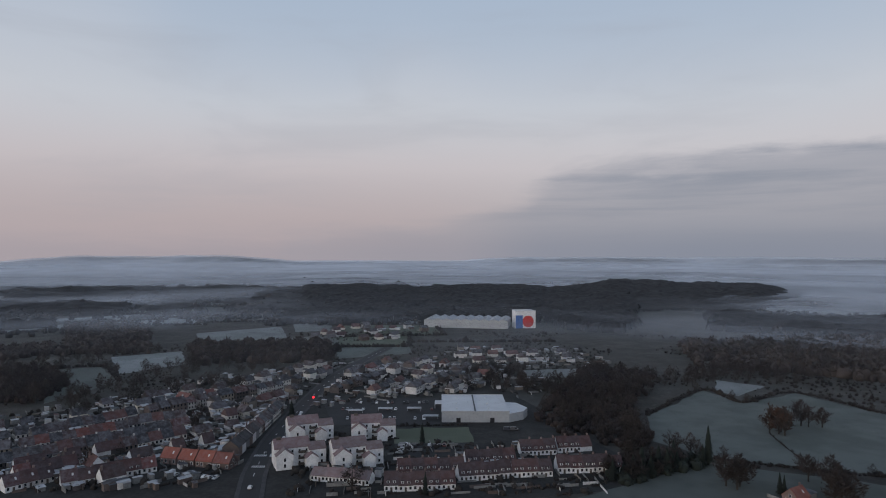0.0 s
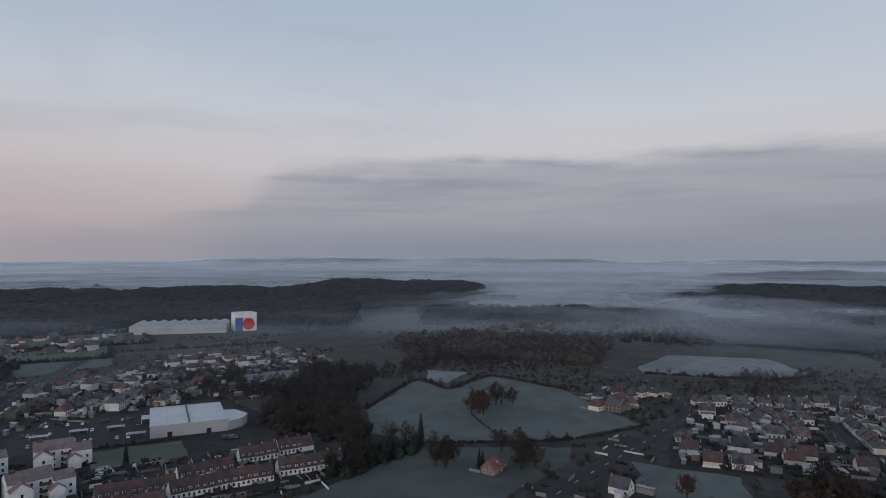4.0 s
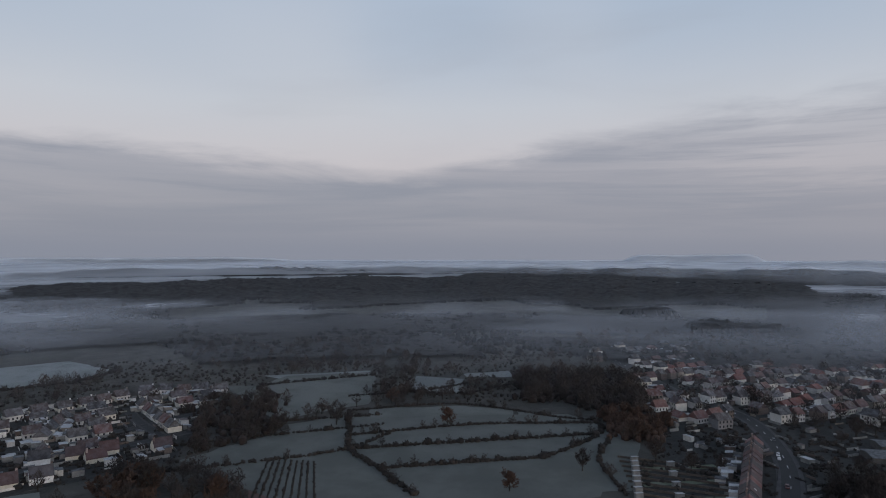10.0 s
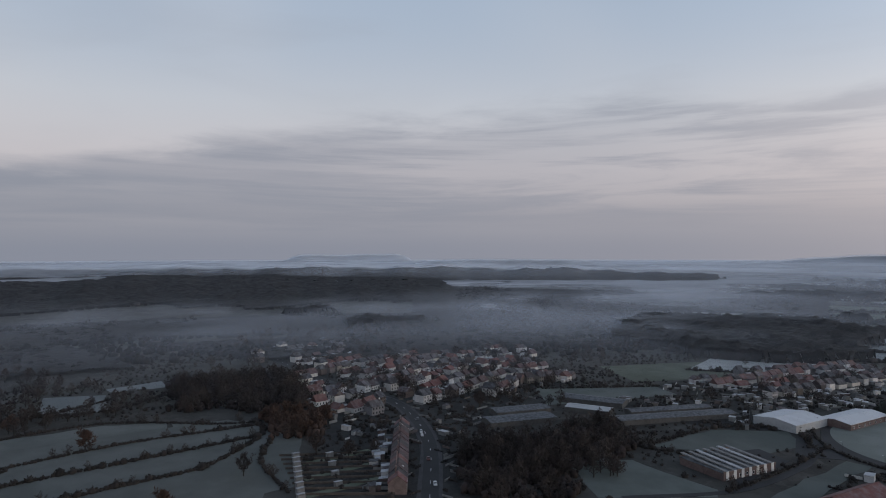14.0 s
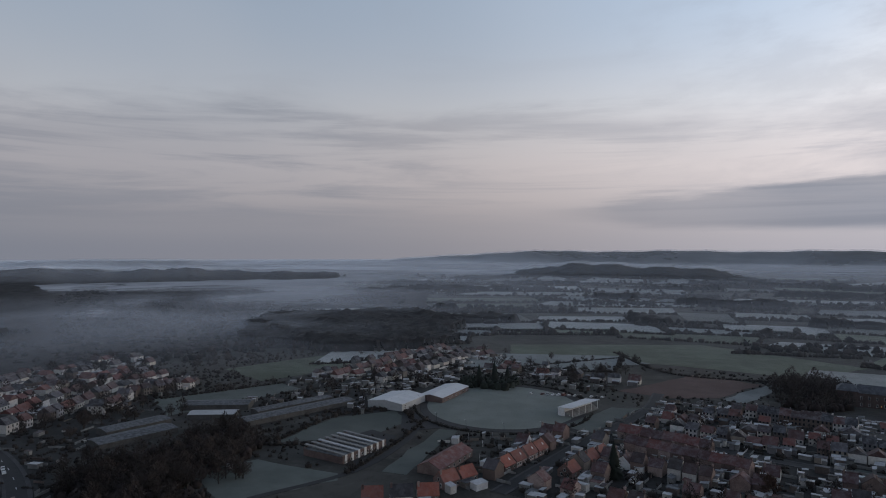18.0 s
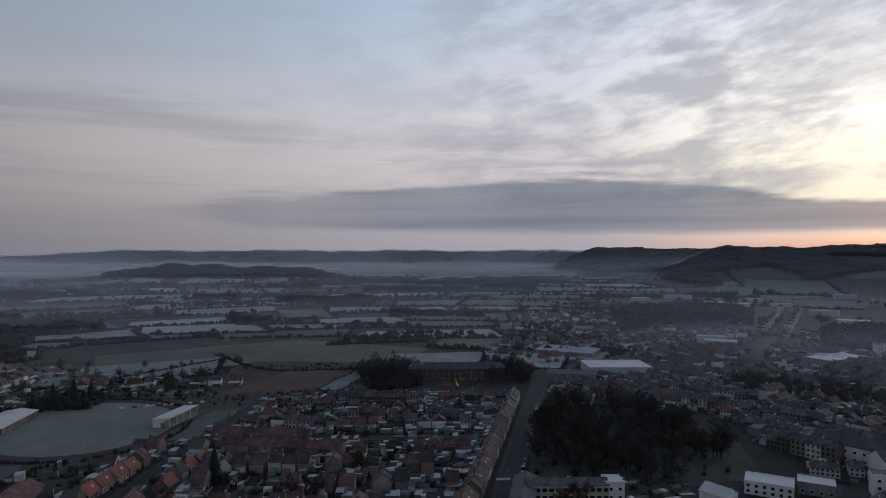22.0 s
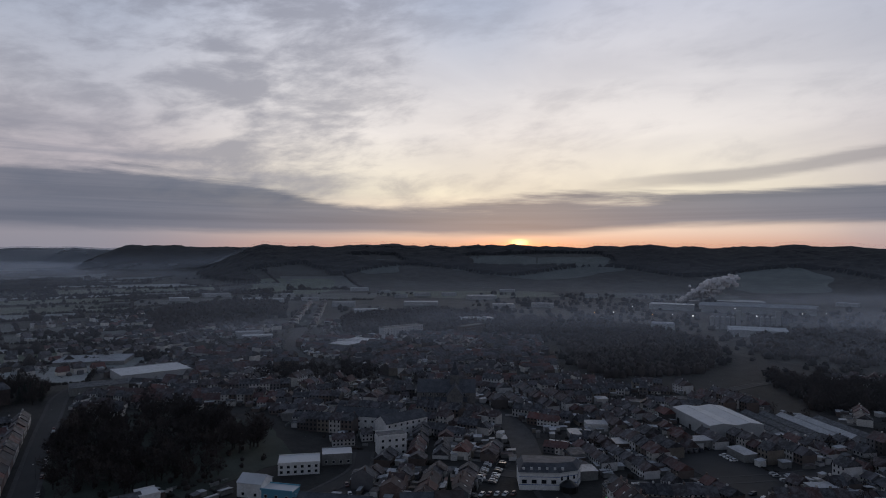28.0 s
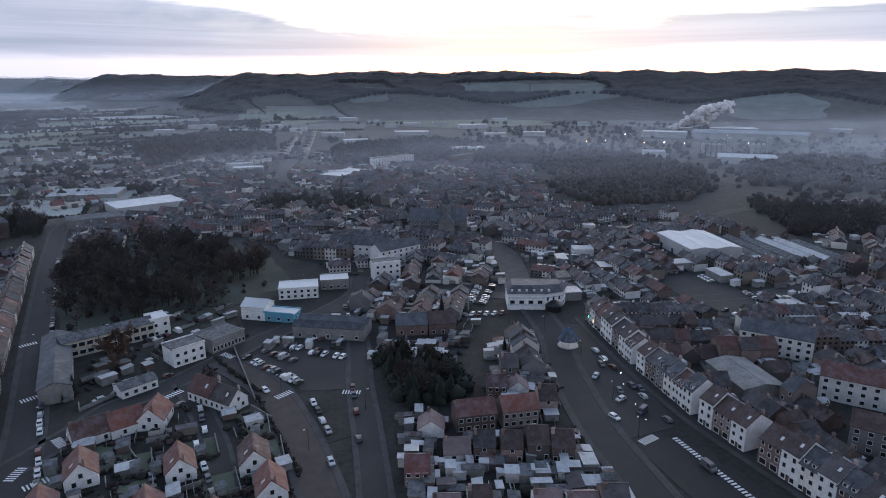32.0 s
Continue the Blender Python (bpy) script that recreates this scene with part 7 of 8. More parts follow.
def round_hall(x, y, ang):
    """White civic building with a canted end and a grey mansard roof with roof windows."""
    out = [(-15, -8), (3, -8), (12, -4), (15, 4), (11, 9), (-15, 9)]
    g = Geo()
    g.prism(out, -0.4, 8.0)
    ob = tagged(part("civic_building", g, WHITE, at=spot(x, y, ang)), "white civic building with canted end and grey mansard roof", "civic building")
    g = Geo()
    n = len(out)
    inner = [(px * 0.86, 0.5 + (py - 0.5) * 0.62) for px, py in out]
    g.v = [(px * 1.03, py * 1.05, 8.3) for px, py in out] + [(px, py, 11.8) for px, py in inner]
    g.f = [(i, (i + 1) % n, n + (i + 1) % n, n + i) for i in range(n)] + [tuple(range(n, 2 * n))]
    g.m = [0] * (n + 1)
    roof = part("roof", g, SLATE, ob)
    for i in range(6):
        g = Geo()
        g.box(-13 + i * 3.6 - 0.55, -7.4, 9.2, -13 + i * 3.6 + 0.55, -5.8, 10.2)
        part("roof_window", g, FRAMEW, roof)
    for p0, p1, count in (((-15, -8), (3, -8), 4), ((3, -8), (12, -4), 3), ((12, -4), (15, 4), 3)):
        dx, dy = p1[0] - p0[0], p1[1] - p0[1]
        long_, a = math.hypot(dx, dy), math.degrees(math.atan2(dy, dx))
        for i in range(count):
            f = (i + 0.5) / count
            pane(ob, (2.2, 1.7) if count == 4 else (1.0, 1.8), p0[0] + dx * f, p0[1] + dy * f, 3.2 if count == 4 else 4.6, a)
            if count == 3:
                pane(ob, (1.0, 1.8), p0[0] + dx * f, p0[1] + dy * f, 1.2, a)
        for z, t, mat, name in ((7.6, 0.7, FRAMEW, "cornice"), (6.1, 0.22, BLUEP, "painted_band"), (2.5, 0.25, BLUEP, "painted_band")):
            g = Geo()
            g.box(-long_ / 2 - 0.1, -0.35 if name == "cornice" else -0.07, z, long_ / 2 + 0.1, -0.01, z + t)
            part(name, g, mat, ob, at=pose((p0[0] + p1[0]) / 2, (p0[1] + p1[1]) / 2, 0, 0, 0, a))
    g = Geo()
    g.tube((7.5, -8.2, -0.3), (7.5, -8.2, 3.0), 4.2, 4.2, 12)
    g.tube((7.5, -8.2, 3.0), (7.5, -8.2, 5.0), 4.3, 1.2, 12, 0, True)
    part("entrance_canopy", g, DARKM, ob)
    reserve(*[(x + px, y + py) for px, py in ((-20, -20), (20, -20), (20, 20), (-20, 20))])


round_hall(-229, -204.6, 139)


def church(x, y, ang):
    ob = hall(x, y, ang, 40, 14, 13, 7.5, STONE, SLATE, "grey gothic stone church with slate roofs and buttresses", "church", "church", 0)
    for s in (-1, 1):
        g = Geo()
        g.box(-19, min(s * 7, s * 11.5), -0.4, 15, max(s * 7, s * 11.5), 7.5)
        a = part("aisle", g, STONE, ob)
        g = Geo()
        q = [(-19.3, s * 11.8, 7.6), (15.3, s * 11.8, 7.6), (15.3, s * 7.0, 9.6), (-19.3, s * 7.0, 9.6)]
        g.slab(*(q if s < 0 else q[::-1]), 0.25)
        part("roof", g, SLATE, a)
        for i in range(8):
            u = -18 + i * 4.7
            g = Geo()
            g.box(u - 0.6, min(s * 11.5, s * 13.4), -0.4, u + 0.6, max(s * 11.5, s * 13.4), 6.5)
            g.box(u - 0.45, min(s * 7, s * 12.2), 7.8, u + 0.45, max(s * 7, s * 12.2), 10.5)
            part("buttress", g, STONE, ob)
            if i < 7:
                pane(ob, (1.0, 1.8), u + 2.3, s * 11.5, 2.4, 0 if s < 0 else 180)
                pane(ob, (1.0, 1.8), u + 2.3, s * 7.0, 10.4, 0 if s < 0 else 180)
    g = Geo()
    gable_walls(g, 34, 11, 12.5, 6.8)
    t = part("transept", g, STONE, ob, at=pose(6, 0, 0, 0, 0, 90))
    g = Geo()
    gable_roof(g, 34, 11, 12.5, 6.8)
    part("roof", g, SLATE, t)
    g = Geo()
    g.box(2.5, -3.2, 17, 9, 3.2, 24)
    for a, b in ((2.5, -3.2), (8.4, -3.2), (2.5, 2.6), (8.4, 2.6)):
        g.box(a, b, 24, a + 0.6, b + 0.6, 26.5)
    k = part("crossing_tower", g, STONE, ob)
    g = Geo()
    for p, q in (((2.3, -3.4), (9.2, -3.4)), ((9.2, -3.4), (9.2, 3.4)), ((9.2, 3.4), (2.3, 3.4)), ((2.3, 3.4), (2.3, -3.4))):
        g.poly([(*p, 24), (*q, 24), (5.75, 0, 34)])
    part("spire", g, SLATE, k)


church(-282, -348, 140)


def carousel(x, y):
    """Small fairground ride under a pointed canopy with blue garlands."""
    g = Geo()
    g.tube((0, 0, -0.2), (0, 0, 0.5), 4.4, 4.4, 16, 0, True)
    ob = tagged(part("carousel", g, FRAMEW, at=spot(x, y)), "small white carousel with a pointed blue-lit canopy", "carousel")
    for i in range(8):
        t = i * 0.7854
        g = Geo()
        g.tube((math.cos(t) * 3.8, math.sin(t) * 3.8, 0.4), (math.cos(t) * 3.8, math.sin(t) * 3.8, 3.2), 0.12, 0.12, 5)
        part("post", g, FRAMEW, ob)
    g = Geo()
    g.tube((0, 0, 3.1), (0, 0, 3.6), 4.6, 4.4, 16)
    g.tube((0, 0, 3.6), (0, 0, 8.2), 4.4, 0.4, 16, 0, True)
    k = part("canopy", g, LEAD, ob)
    for i in range(8):
        t = i * 0.7854
        g = Geo()
        g.tube((math.cos(t) * 4.5, math.sin(t) * 4.5, 3.7), (math.cos(t) * 0.5, math.sin(t) * 0.5, 8.3), 0.13, 0.1, 4)
        part("garland", g, BLUE_LAMP, k)


carousel(-201, -161)

# tall houses along the market square
for a, b in (((-231, -176), (-204, -131)), ((-203, -129), (-186, -95)), ((-185, -93), (-178, -72)), ((-177, -70), (-167, -38))):
    row(*a, *b, ["tall", "tall_slate", "tall_brick", "tall_red", "tall"], 1, True, 0, 5.4, "town houses along the market square")
row(-198, -172, -176, -140, ["terrace_white", "tall_slate", "terrace"], -1, True, 0, 13.0, "houses on the inner side of the square")

# industry beyond the town
LOT = [(-321, -195), (-345, -183), (-329, -147), (-317, -133), (-286, -127), (-284, -139), (-295, -160), (-304, -185)]
field(ASPHALT, *LOT, label="open asphalt car park behind the old streets")
reserve(*LOT)
hall(-384, -206, 58, 46, 34, 8, 1.2, CLAD, WHITETIN, "works hall with a white roof and bright walls", "factory", "factory", bays=2, doors=3)
for i in range(6):
    hall(-428 - i * 5.6 + 20, -196 + i * 9.0, 58, 50, 7, 3.2, 1.6, TIN, TIN if i in (3, 4) else LEAD, "long narrow greenhouse with a ridged roof", "greenhouse", "greenhouse")
hall(-380, -640, 27, 58, 30, 6, 0, CONCRETE, WHITETIN, "flat-roofed hall with a pale roof", "building", "flat_building", 9, 1)
hall(-475, -680, 4, 64, 11, 13, 0, RENDER, LEAD, "long five-storey slab of flats", "apartment block", "apartment_block", 14, 4)
hall(-560, -640, 10, 46, 11, 12, 0, RENDER, LEAD, "long four-storey slab of flats", "apartment block", "apartment_block", 10, 3)
hall(-1185, -560, 116, 190, 60, 12, 2.5, CLAD, TIN, "large pale factory on the valley floor", "factory", "factory", bays=4)
hall(-1120, -690, 116, 80, 40, 10, 0, CLAD, WHITETIN, "pale flat-roofed factory hall in the valley", "factory", "factory")
hall(-1290, -640, 116, 90, 30, 10, 0, CLAD, WHITETIN, "pale flat-roofed factory hall in the valley", "factory", "factory")
hall(-850, -400, 120, 70, 36, 9, 2, CLAD, WHITETIN, "works hall beside the silos", "factory", "factory", bays=2)
hall(-820, -520, 130, 30, 20, 8, 2, CLAD, TIN, "works hall beside the silos", "factory", "factory")


def silos(x, y, n):
    ob = None
    for i in range(n):
        g = Geo()
        g.tube((0, 0, -0.4), (0, 0, 17), 3.2, 3.2, 14)
        g.tube((0, 0, 17), (0, 0, 19), 3.2, 0.6, 14, 0, True)
        ob = tagged(part("silo", g, CLAD, at=spot(x - i * 4.0, y + i * 5.6)), "tall pale storage silo with a conical top", "silo", "silos of the works")
    g = Geo()
    g.box(-3, -3, -0.4, 3, 3, 27)
    tagged(part("silo_tower", g, CLAD, at=spot(x - n * 4.0, y + n * 5.6, 30)), "slender lift tower beside the silos", "tower")


silos(-880, -478, 5)
silos(-930, -430, 3)
for i, (yaw, r, w, d) in enumerate((
        (-201.8, 1446, 45, 22), (-203.7, 1408, 44, 22), (-204.9, 1564, 35, 17), (-206.9, 1445, 38, 19), (-211.2, 1778, 47, 23), (-213.4, 1687, 29, 14), (-214.9, 1516, 29, 14), (-216.8, 1560, 41, 20),
        (-219.2, 1562, 35, 17), (-209.8, 1283, 45, 22), (-212.0, 1149, 52, 26), (-216.7, 1312, 69, 34), (-221.7, 986, 50, 25), (-224.4, 1742, 40, 20), (-224.1, 1266, 42, 21), (-227.5, 1288, 43, 21),
        (-231.7, 1582, 30, 15), (-222.1, 1480, 65, 32), (-201.7, 845, 32, 16), (-202.4, 806, 35, 17), (-210.2, 751, 26, 14), (-240.7, 1703, 60, 30), (-239.6, 1456, 46, 23), (-244, 1500, 60, 32),
        (-248, 1420, 55, 30), (-251, 1560, 40, 24), (-196, 1500, 40, 24), (-199, 1600, 60, 27))):
    hall(-math.sin(radians(yaw)) * r, math.cos(radians(yaw)) * r, yaw + rng.uniform(-12, 12), w, d, rng.uniform(6, 8.5), 0, CLAD, (TIN, WHITETIN, WHITETIN)[i % 3], "distant warehouse with a pale flat roof", "warehouse", "warehouse")
for k in range(12):
    yaw, r = -232 - k * 1.6, rng.uniform(1080, 1330)
    light_dot(-math.sin(radians(yaw)) * r, math.cos(radians(yaw)) * r, 9, COLD_LAMP if k % 3 else WARM_LAMP, 0.55, "bright yard lamp of the factory")


def steam(x, y, z, dx, dy, length):
    """Steam that drifts from the works: many soft puffs, growing as they rise."""
    rs = np.random.RandomState(4)
    q, s = [], []
    for i in range(640):
        f = rs.rand() ** 0.8
        r = 6 + 14 * math.sin(min(1.0, f * 1.25) * 3.14) + 3
        q.append((x + dx * length * f + rs.normal() * r * 0.45, y + dy * length * f + rs.normal() * r * 0.45, z + 52 * (1 - f) + rs.normal() * r * 0.24 - 6))
        s.append(r * rs.uniform(0.14, 0.36))
    m, n = fresh("steam")
    a, b, mx = n.add("ShaderNodeBsdfDiffuse"), n.add("ShaderNodeBsdfTranslucent"), n.add("ShaderNodeMixShader")
    for k in (a, b):
        n.put(k.inputs[0], (0.95, 0.93, 0.93))
    n.put(mx.inputs[1], a.outputs[0])
    n.put(mx.inputs[2], b.outputs[0])
    n.put(n.add("ShaderNodeOutputMaterial").inputs[0], mx.outputs[0])
    ob = clumps("steam_plume", q, s, 0.9, m, "white steam drifting from the factory", "steam", 0, 9, 0.0)
    ob.data.polygons.foreach_set("use_smooth", [True] * len(ob.data.polygons))


steam(-1275, -640, 14, 0.45, -0.89, 110)
light_dot(-95, 470, 4.5, RED_LAMP, 0.7, "bright red illuminated sign by the road", "lit_sign")

# ---------------------------------------------------------------- woods and trees in the town
for args, kw in WOOD_SPOTS:
    poly, gap, size, seed = args[:4]
    poly = ragged(poly, 9.0)
    if math.hypot(*poly[0]) < 720:
        lb = kw.get("label", "dense bare winter wood with dark brown twigs")
        thicket(poly, gap * 1.35, ["rust", "bare"] if len(args) > 4 else ["bare", "bare_b"], seed, size / 5.2, size / 3.9, lb)
        pts = over(poly, gap * 0.72, seed + 400)
        clumps("wood", pts, np.random.RandomState(seed).uniform(0.3, 1.1, len(pts)) * size * 0.68, 1.25, RUST if len(args) > 4 else BROWNWOOD, lb, "wood", 10, seed, 0.55)
    else:
        wood(*args, **{"guard": False, **kw})
PARK = [(-38, -318), (-46, -396), (-68, -455), (-124, -466), (-160, -380), (-140, -322), (-112, -310), (-80, -310)]
field(LAWN, (-34, -312), (-44, -398), (-66, -462), (-126, -474), (-166, -384), (-150, -312), (-104, -300), (-90, -276), (-84, -302), label="dark green park lawn under bare trees")
grove(PARK, 12.5, ["bare", "bare_b", "bare", "bare_b", "bare_c"], 71, 0.8, 1.35)
thicket(PARK[:3] + PARK[4:5] + PARK[6:], 11.0, ["bare", "bare_b"], 271, 0.8, 1.3, "dark tangled undergrowth and trees of a town park")
clumps("wood", over(PARK, 10.5, 471), np.random.RandomState(5).uniform(0.7, 1.9, len(over(PARK, 10.5, 471))), 1.3, BROWNWOOD, "dark tangled undergrowth and trees of a town park", "wood", 16, 471, 0.5)
COPSE = [(-132, -204), (-152, -176), (-138, -152), (-114, -162)]
grove(COPSE, 6.5, ["yew", "bare_b", "bare"], 72, 0.55, 0.9)
wood(COPSE, 4.2, 3.0, 172, FIR, "dense dark evergreen trees behind the square", 14)
grove([(82, 300), (134, 331), (140, 345), (100, 340), (80, 318)], 5.0, ["bare_b", "yew", "yew", "bare"], 73, 0.6, 0.95)
wood([(262, -440), (298, -424), (302, -444), (270, -468)], 4.6, 4.4, 174, FIR, "dense broad dark evergreen trees behind the sports ground", 14, False)
wood([(80, 300), (134, 330), (138, 342), (100, 338), (80, 318)], 4.0, 2.8, 173, FIR, "dense dark evergreen belt between garden and pasture", 10)
thicket([(320, -146), (300, -225), (262, -190), (285, -130)], 7.5, ["bare", "bare_b"], 74, 0.7, 1.1)
grove([(229, 182), (290, 196), (262, 160), (235, 160)], 8.0, ["rust", "bare", "rust"], 75, 0.8, 1.1)
thicket([(240, 150), (330, 190), (350, 150), (270, 120)], 10.0, ["bare", "bare_b"], 76, 0.7, 1.1, guard=True)
thicket([(330, 170), (450, 240), (480, 190), (380, 120)], 13.0, ["bare", "bare_b"], 77, 0.7, 1.1, guard=True)
for k, x, y, s in (("rust", 203, 391, 1.55), ("rust", 207, 396, 1.35), ("rust", 199, 394, 1.2), ("bare_b", 205, 388, 1.3), ("bare_b", 227, 410, 1.25), ("bare", 230, 407, 1.05), ("bare_b", 238, 406, 0.95)):
    tree(k, x, y, s)
hedge((198, 392), (194, 370), (189, 337), size=0.8, gap=1.6)
grove([(120, 300), (140, 318), (170, 300), (150, 285)], 9.0, ["bare_b", "bare"], 79, 0.8, 1.1)
thicket([(60, -545), (95, -545), (90, -610), (55, -590)], 9.0, ["bare", "bare_b"], 80, 0.9, 1.3)
grove([(-25, -535), (-60, -530), (-60, -580), (-30, -575)], 9.0, ["yew", "bare_b"], 81, 0.9, 1.3)
# rough bushes on open ground
def rough(a, b, r0, r1, gap, seed, label="low brown bushes and rough tufts on open ground"):
    rs = np.random.RandomState(seed)
    q = [p for p in sector(a, b, r0, r1, gap, seed) if not blocked(p[0], p[1]) and free(p[0], p[1], 3) and math.sin(p[0] * 0.031 + seed) + math.sin(p[1] * 0.037) + 0.7 * math.sin((p[0] + p[1]) * 0.011) > -0.2]
    clumps("bushes", q, rs.uniform(0.5, 1.7, len(q)) * rs.uniform(0.7, 1.3, len(q)), 0.9, HEDGE, label, "bushes", 12, seed)


rough(-24, -132, 300, 720, 6.5, 701)
rough(36, -24, 560, 900, 8.0, 702)
rough(-118, -172, 240, 640, 7.0, 703)
# loose trees on the valley floor towards the works
loose = [p for p in sector(-222, -252, 620, 1180, 24, 38) if not blocked(p[0], p[1]) and free(p[0], p[1], 6)]
clumps("wood", loose, np.random.RandomState(38).uniform(2.5, 6.0, len(loose)), 1.1, WOODS, "loose dark trees on the valley floor", "wood", 6, 38)
# scattered trees between gardens and along lanes
def scattered(gap, seed, *poly):
    """Loose garden and lane trees over a stretch of the plan."""
    thicket(poly, gap, ["bare", "bare_b"], seed, 0.5, 1.05, "scattered bare trees between gardens and lanes", True)


thicket(None, 0, ["bare", "bare_b"], 90, 0.35, 0.75, "bare trees standing along the field hedges", False, HEDGE_TREES)
scattered(13, 91, (-420, 640), (-250, 560), (-200, 600), (-350, 760))
scattered(15, 92, (-240, 520), (-100, 640), (-60, 760), (-200, 800))
scattered(10, 93, (20, 500), (110, 500), (120, 600), (20, 620))
scattered(11, 94, (150, 520), (300, 540), (420, 640), (260, 640))
scattered(7, 95, (86, 385), (140, 405), (140, 350), (90, 355))
scattered(13, 96, (-340, 520), (-240, 430), (-140, 520), (-230, 560))
scattered(12, 97, (430, 140), (560, 260), (640, 120), (500, 20))
scattered(16, 98, (560, 300), (700, 420), (760, 200), (640, 120))
scattered(12, 99, (390, 380), (430, 350), (560, 380), (480, 420))
scattered(15, 100, (390, -250), (470, -60), (640, -90), (650, -340))
scattered(22, 101, (330, -340), (420, -360), (430, -600), (320, -600))
scattered(16, 102, (180, -480), (330, -480), (310, -600), (200, -560))
scattered(26, 103, (20, -220), (170, -280), (140, -480), (-30, -480))
scattered(27, 104, (-60, -470), (-430, -360), (-600, -560), (-300, -740))
scattered(26, 105, (-190, -40), (-420, 10), (-470, -230), (-260, -230))
scattered(22, 106, (-430, -120), (-640, -200), (-660, -60), (-420, 20))
scattered(22, 107, (-120, -620), (-420, -860), (-260, -940), (-20, -680))
scattered(17, 108, (-300, -740), (-540, -660), (-760, -740), (-420, -860))
scattered(24, 109, (-250, 300), (-150, 290), (-130, 440), (-210, 510))
scattered(13, 110, (200, 200), (250, 240), (330, 180), (280, 130))
scattered(17, 111, (640, 0), (900, -60), (900, -300), (660, -200))
scattered(20, 112, (100, 250), (140, 330), (215, 300), (160, 250))
scattered(20, 113, (480, -340), (660, -360), (560, -560), (450, -540))
for x, y, s in ((137, 334, 1.55), (133, 331, 0.9), (152, 292, 0.8), (-12, 372, 0.9), (-180, -220, 0.9), (-176, -214, 0.75), (-8, 292, 0.8), (154, 292, 0.7), (-24, -244, 0.55), (-172, -170, 0.7)):
    tree("fir", x, y, s)
for x, y, s in ((136, 299, 1.25), (139, 303, 1.15), (133, 304, 1.1), (170, 281, 1.1), (174, 284, 1.2), (178, 280, 1.0), (178, 290, 1.1), (-42, 296, 1.0), (180, 300, 1.2), (395, 130, 1.2), (-300, 470, 1.2)):
    tree("bare_b", x, y, s)
for x, y, s in ((288, -438, 1.3), (278, -446, 1.5), (271, -455, 1.2), (-28, -246, 0.6), (118, -300, 1.3), (-102, 432, 0.8)):
    tree("yew", x, y, s)
for x, y, s in ((-47, -262, 1.5), (52, -318, 1.0), (257, 194, 1.1), (248, 178, 1.25), (262, 140, 1.2), (270, 146, 1.0), (219, 219, 1.0), (297, 15, 0.9), (430, -55, 1.2), (262, -20, 1.0), (405, 60, 1.1)):
    tree("rust", x, y, s)
for x, y, s in ((175, 310, 1.0), (330, -20, 0.9), (-240, 430, 1.0)):
    tree("bare", x, y, s)
for x, y, s in ((-70, -225, 0.8),):
    tree("bare_c", x, y, s)
for i in range(46):
    yaw, r = rng.uniform(-52, -118), rng.uniform(320, 520)
    x, y = -math.sin(radians(yaw)) * r, math.cos(radians(yaw)) * r
    if not blocked(x, y) and free(x, y, 6):
        tree(rng.choice(("bare", "bare_b", "bare", "rust", "bare_c")), x, y, rng.uniform(0.6, 1.1))

# ---------------------------------------------------------------- the rest of the houses, quarter by quarter
def quarter(poly, ang, kinds, gap_row, gap, prob, fine, near, seed, sway=0.0, sheds=0.35, tight=False, cell=None):
    """Fills a quarter with rows of houses, gardens and outbuildings; tight: wall to wall, with runs of like houses."""
    rs = random.Random(seed)
    run, kind, high = 0, kinds[0], 1.0
    c, s = math.cos(radians(ang)), math.sin(radians(ang))
    loc = [(x * c + y * s, -x * s + y * c) for x, y in poly]
    u0, u1 = min(p[0] for p in loc), max(p[0] for p in loc)
    v = min(p[1] for p in loc)
    flip = 0
    while v < max(p[1] for p in loc):
        u = u0 + rs.uniform(0, 8)
        while u < u1:
            if not tight or run <= 0:
                kind, run, high = kinds[rs.randrange(len(kinds))], rs.randint(1, 6), rs.uniform(0.72, 0.98)
            run -= 1
            w = KIND[kind]["w"]
            uu, vv = u + w / 2, v + sway * math.sin(u * 0.03) + rs.uniform(-0.8, 0.8)
            x, y = uu * c - vv * s, uu * s + vv * c
            turn = math.degrees(math.atan(sway * 0.03 * math.cos(u * 0.03)))
            r = math.hypot(x, y)
            if inside(x, y, poly) and rs.random() < prob and (cell is None or cell(x, y)) and not blocked(x, y) and free(x, y, w * (0.42 if tight else 0.5)):
                a = ang + turn + flip + (90 if rs.random() < (0.06 if tight else 0.17) else 0) + (0 if tight else rs.uniform(-2, 2))
                if r > near:
                    far_house(x, y, a, kind, 1.0 if tight else rs.uniform(0.88, 1.12), high * rs.uniform(0.95, 1.05) if tight else rs.uniform(0.75, 1.05))
                    take(x, y, w * (0.45 if tight else 0.5))
                else:
                    house(kind, x, y, a, r < fine, 1.0 if tight else rs.uniform(0.92, 1.08), high if tight else rs.uniform(0.88, 1.12))
                if r < near and rs.random() < sheds:
                    o = 9.0 if flip else -9.0
                    sx2, sy2 = x + o * s * -1, y + o * c
                    if not blocked(sx2, sy2) and free(sx2, sy2, 2.6):
                        shed(sx2, sy2, a + rs.choice((0, 90)), rs.uniform(3, 7), rs.uniform(2.5, 4.5), rs.uniform(2.2, 3.0), rs.choice((TIN, TIN, LEAD, TILE)))
                        take(sx2, sy2, 2.4)
            u += w + gap * rs.uniform(0.3, 1.7)
        v += gap_row * rs.uniform(0.9, 1.1)
        flip = 180 - flip


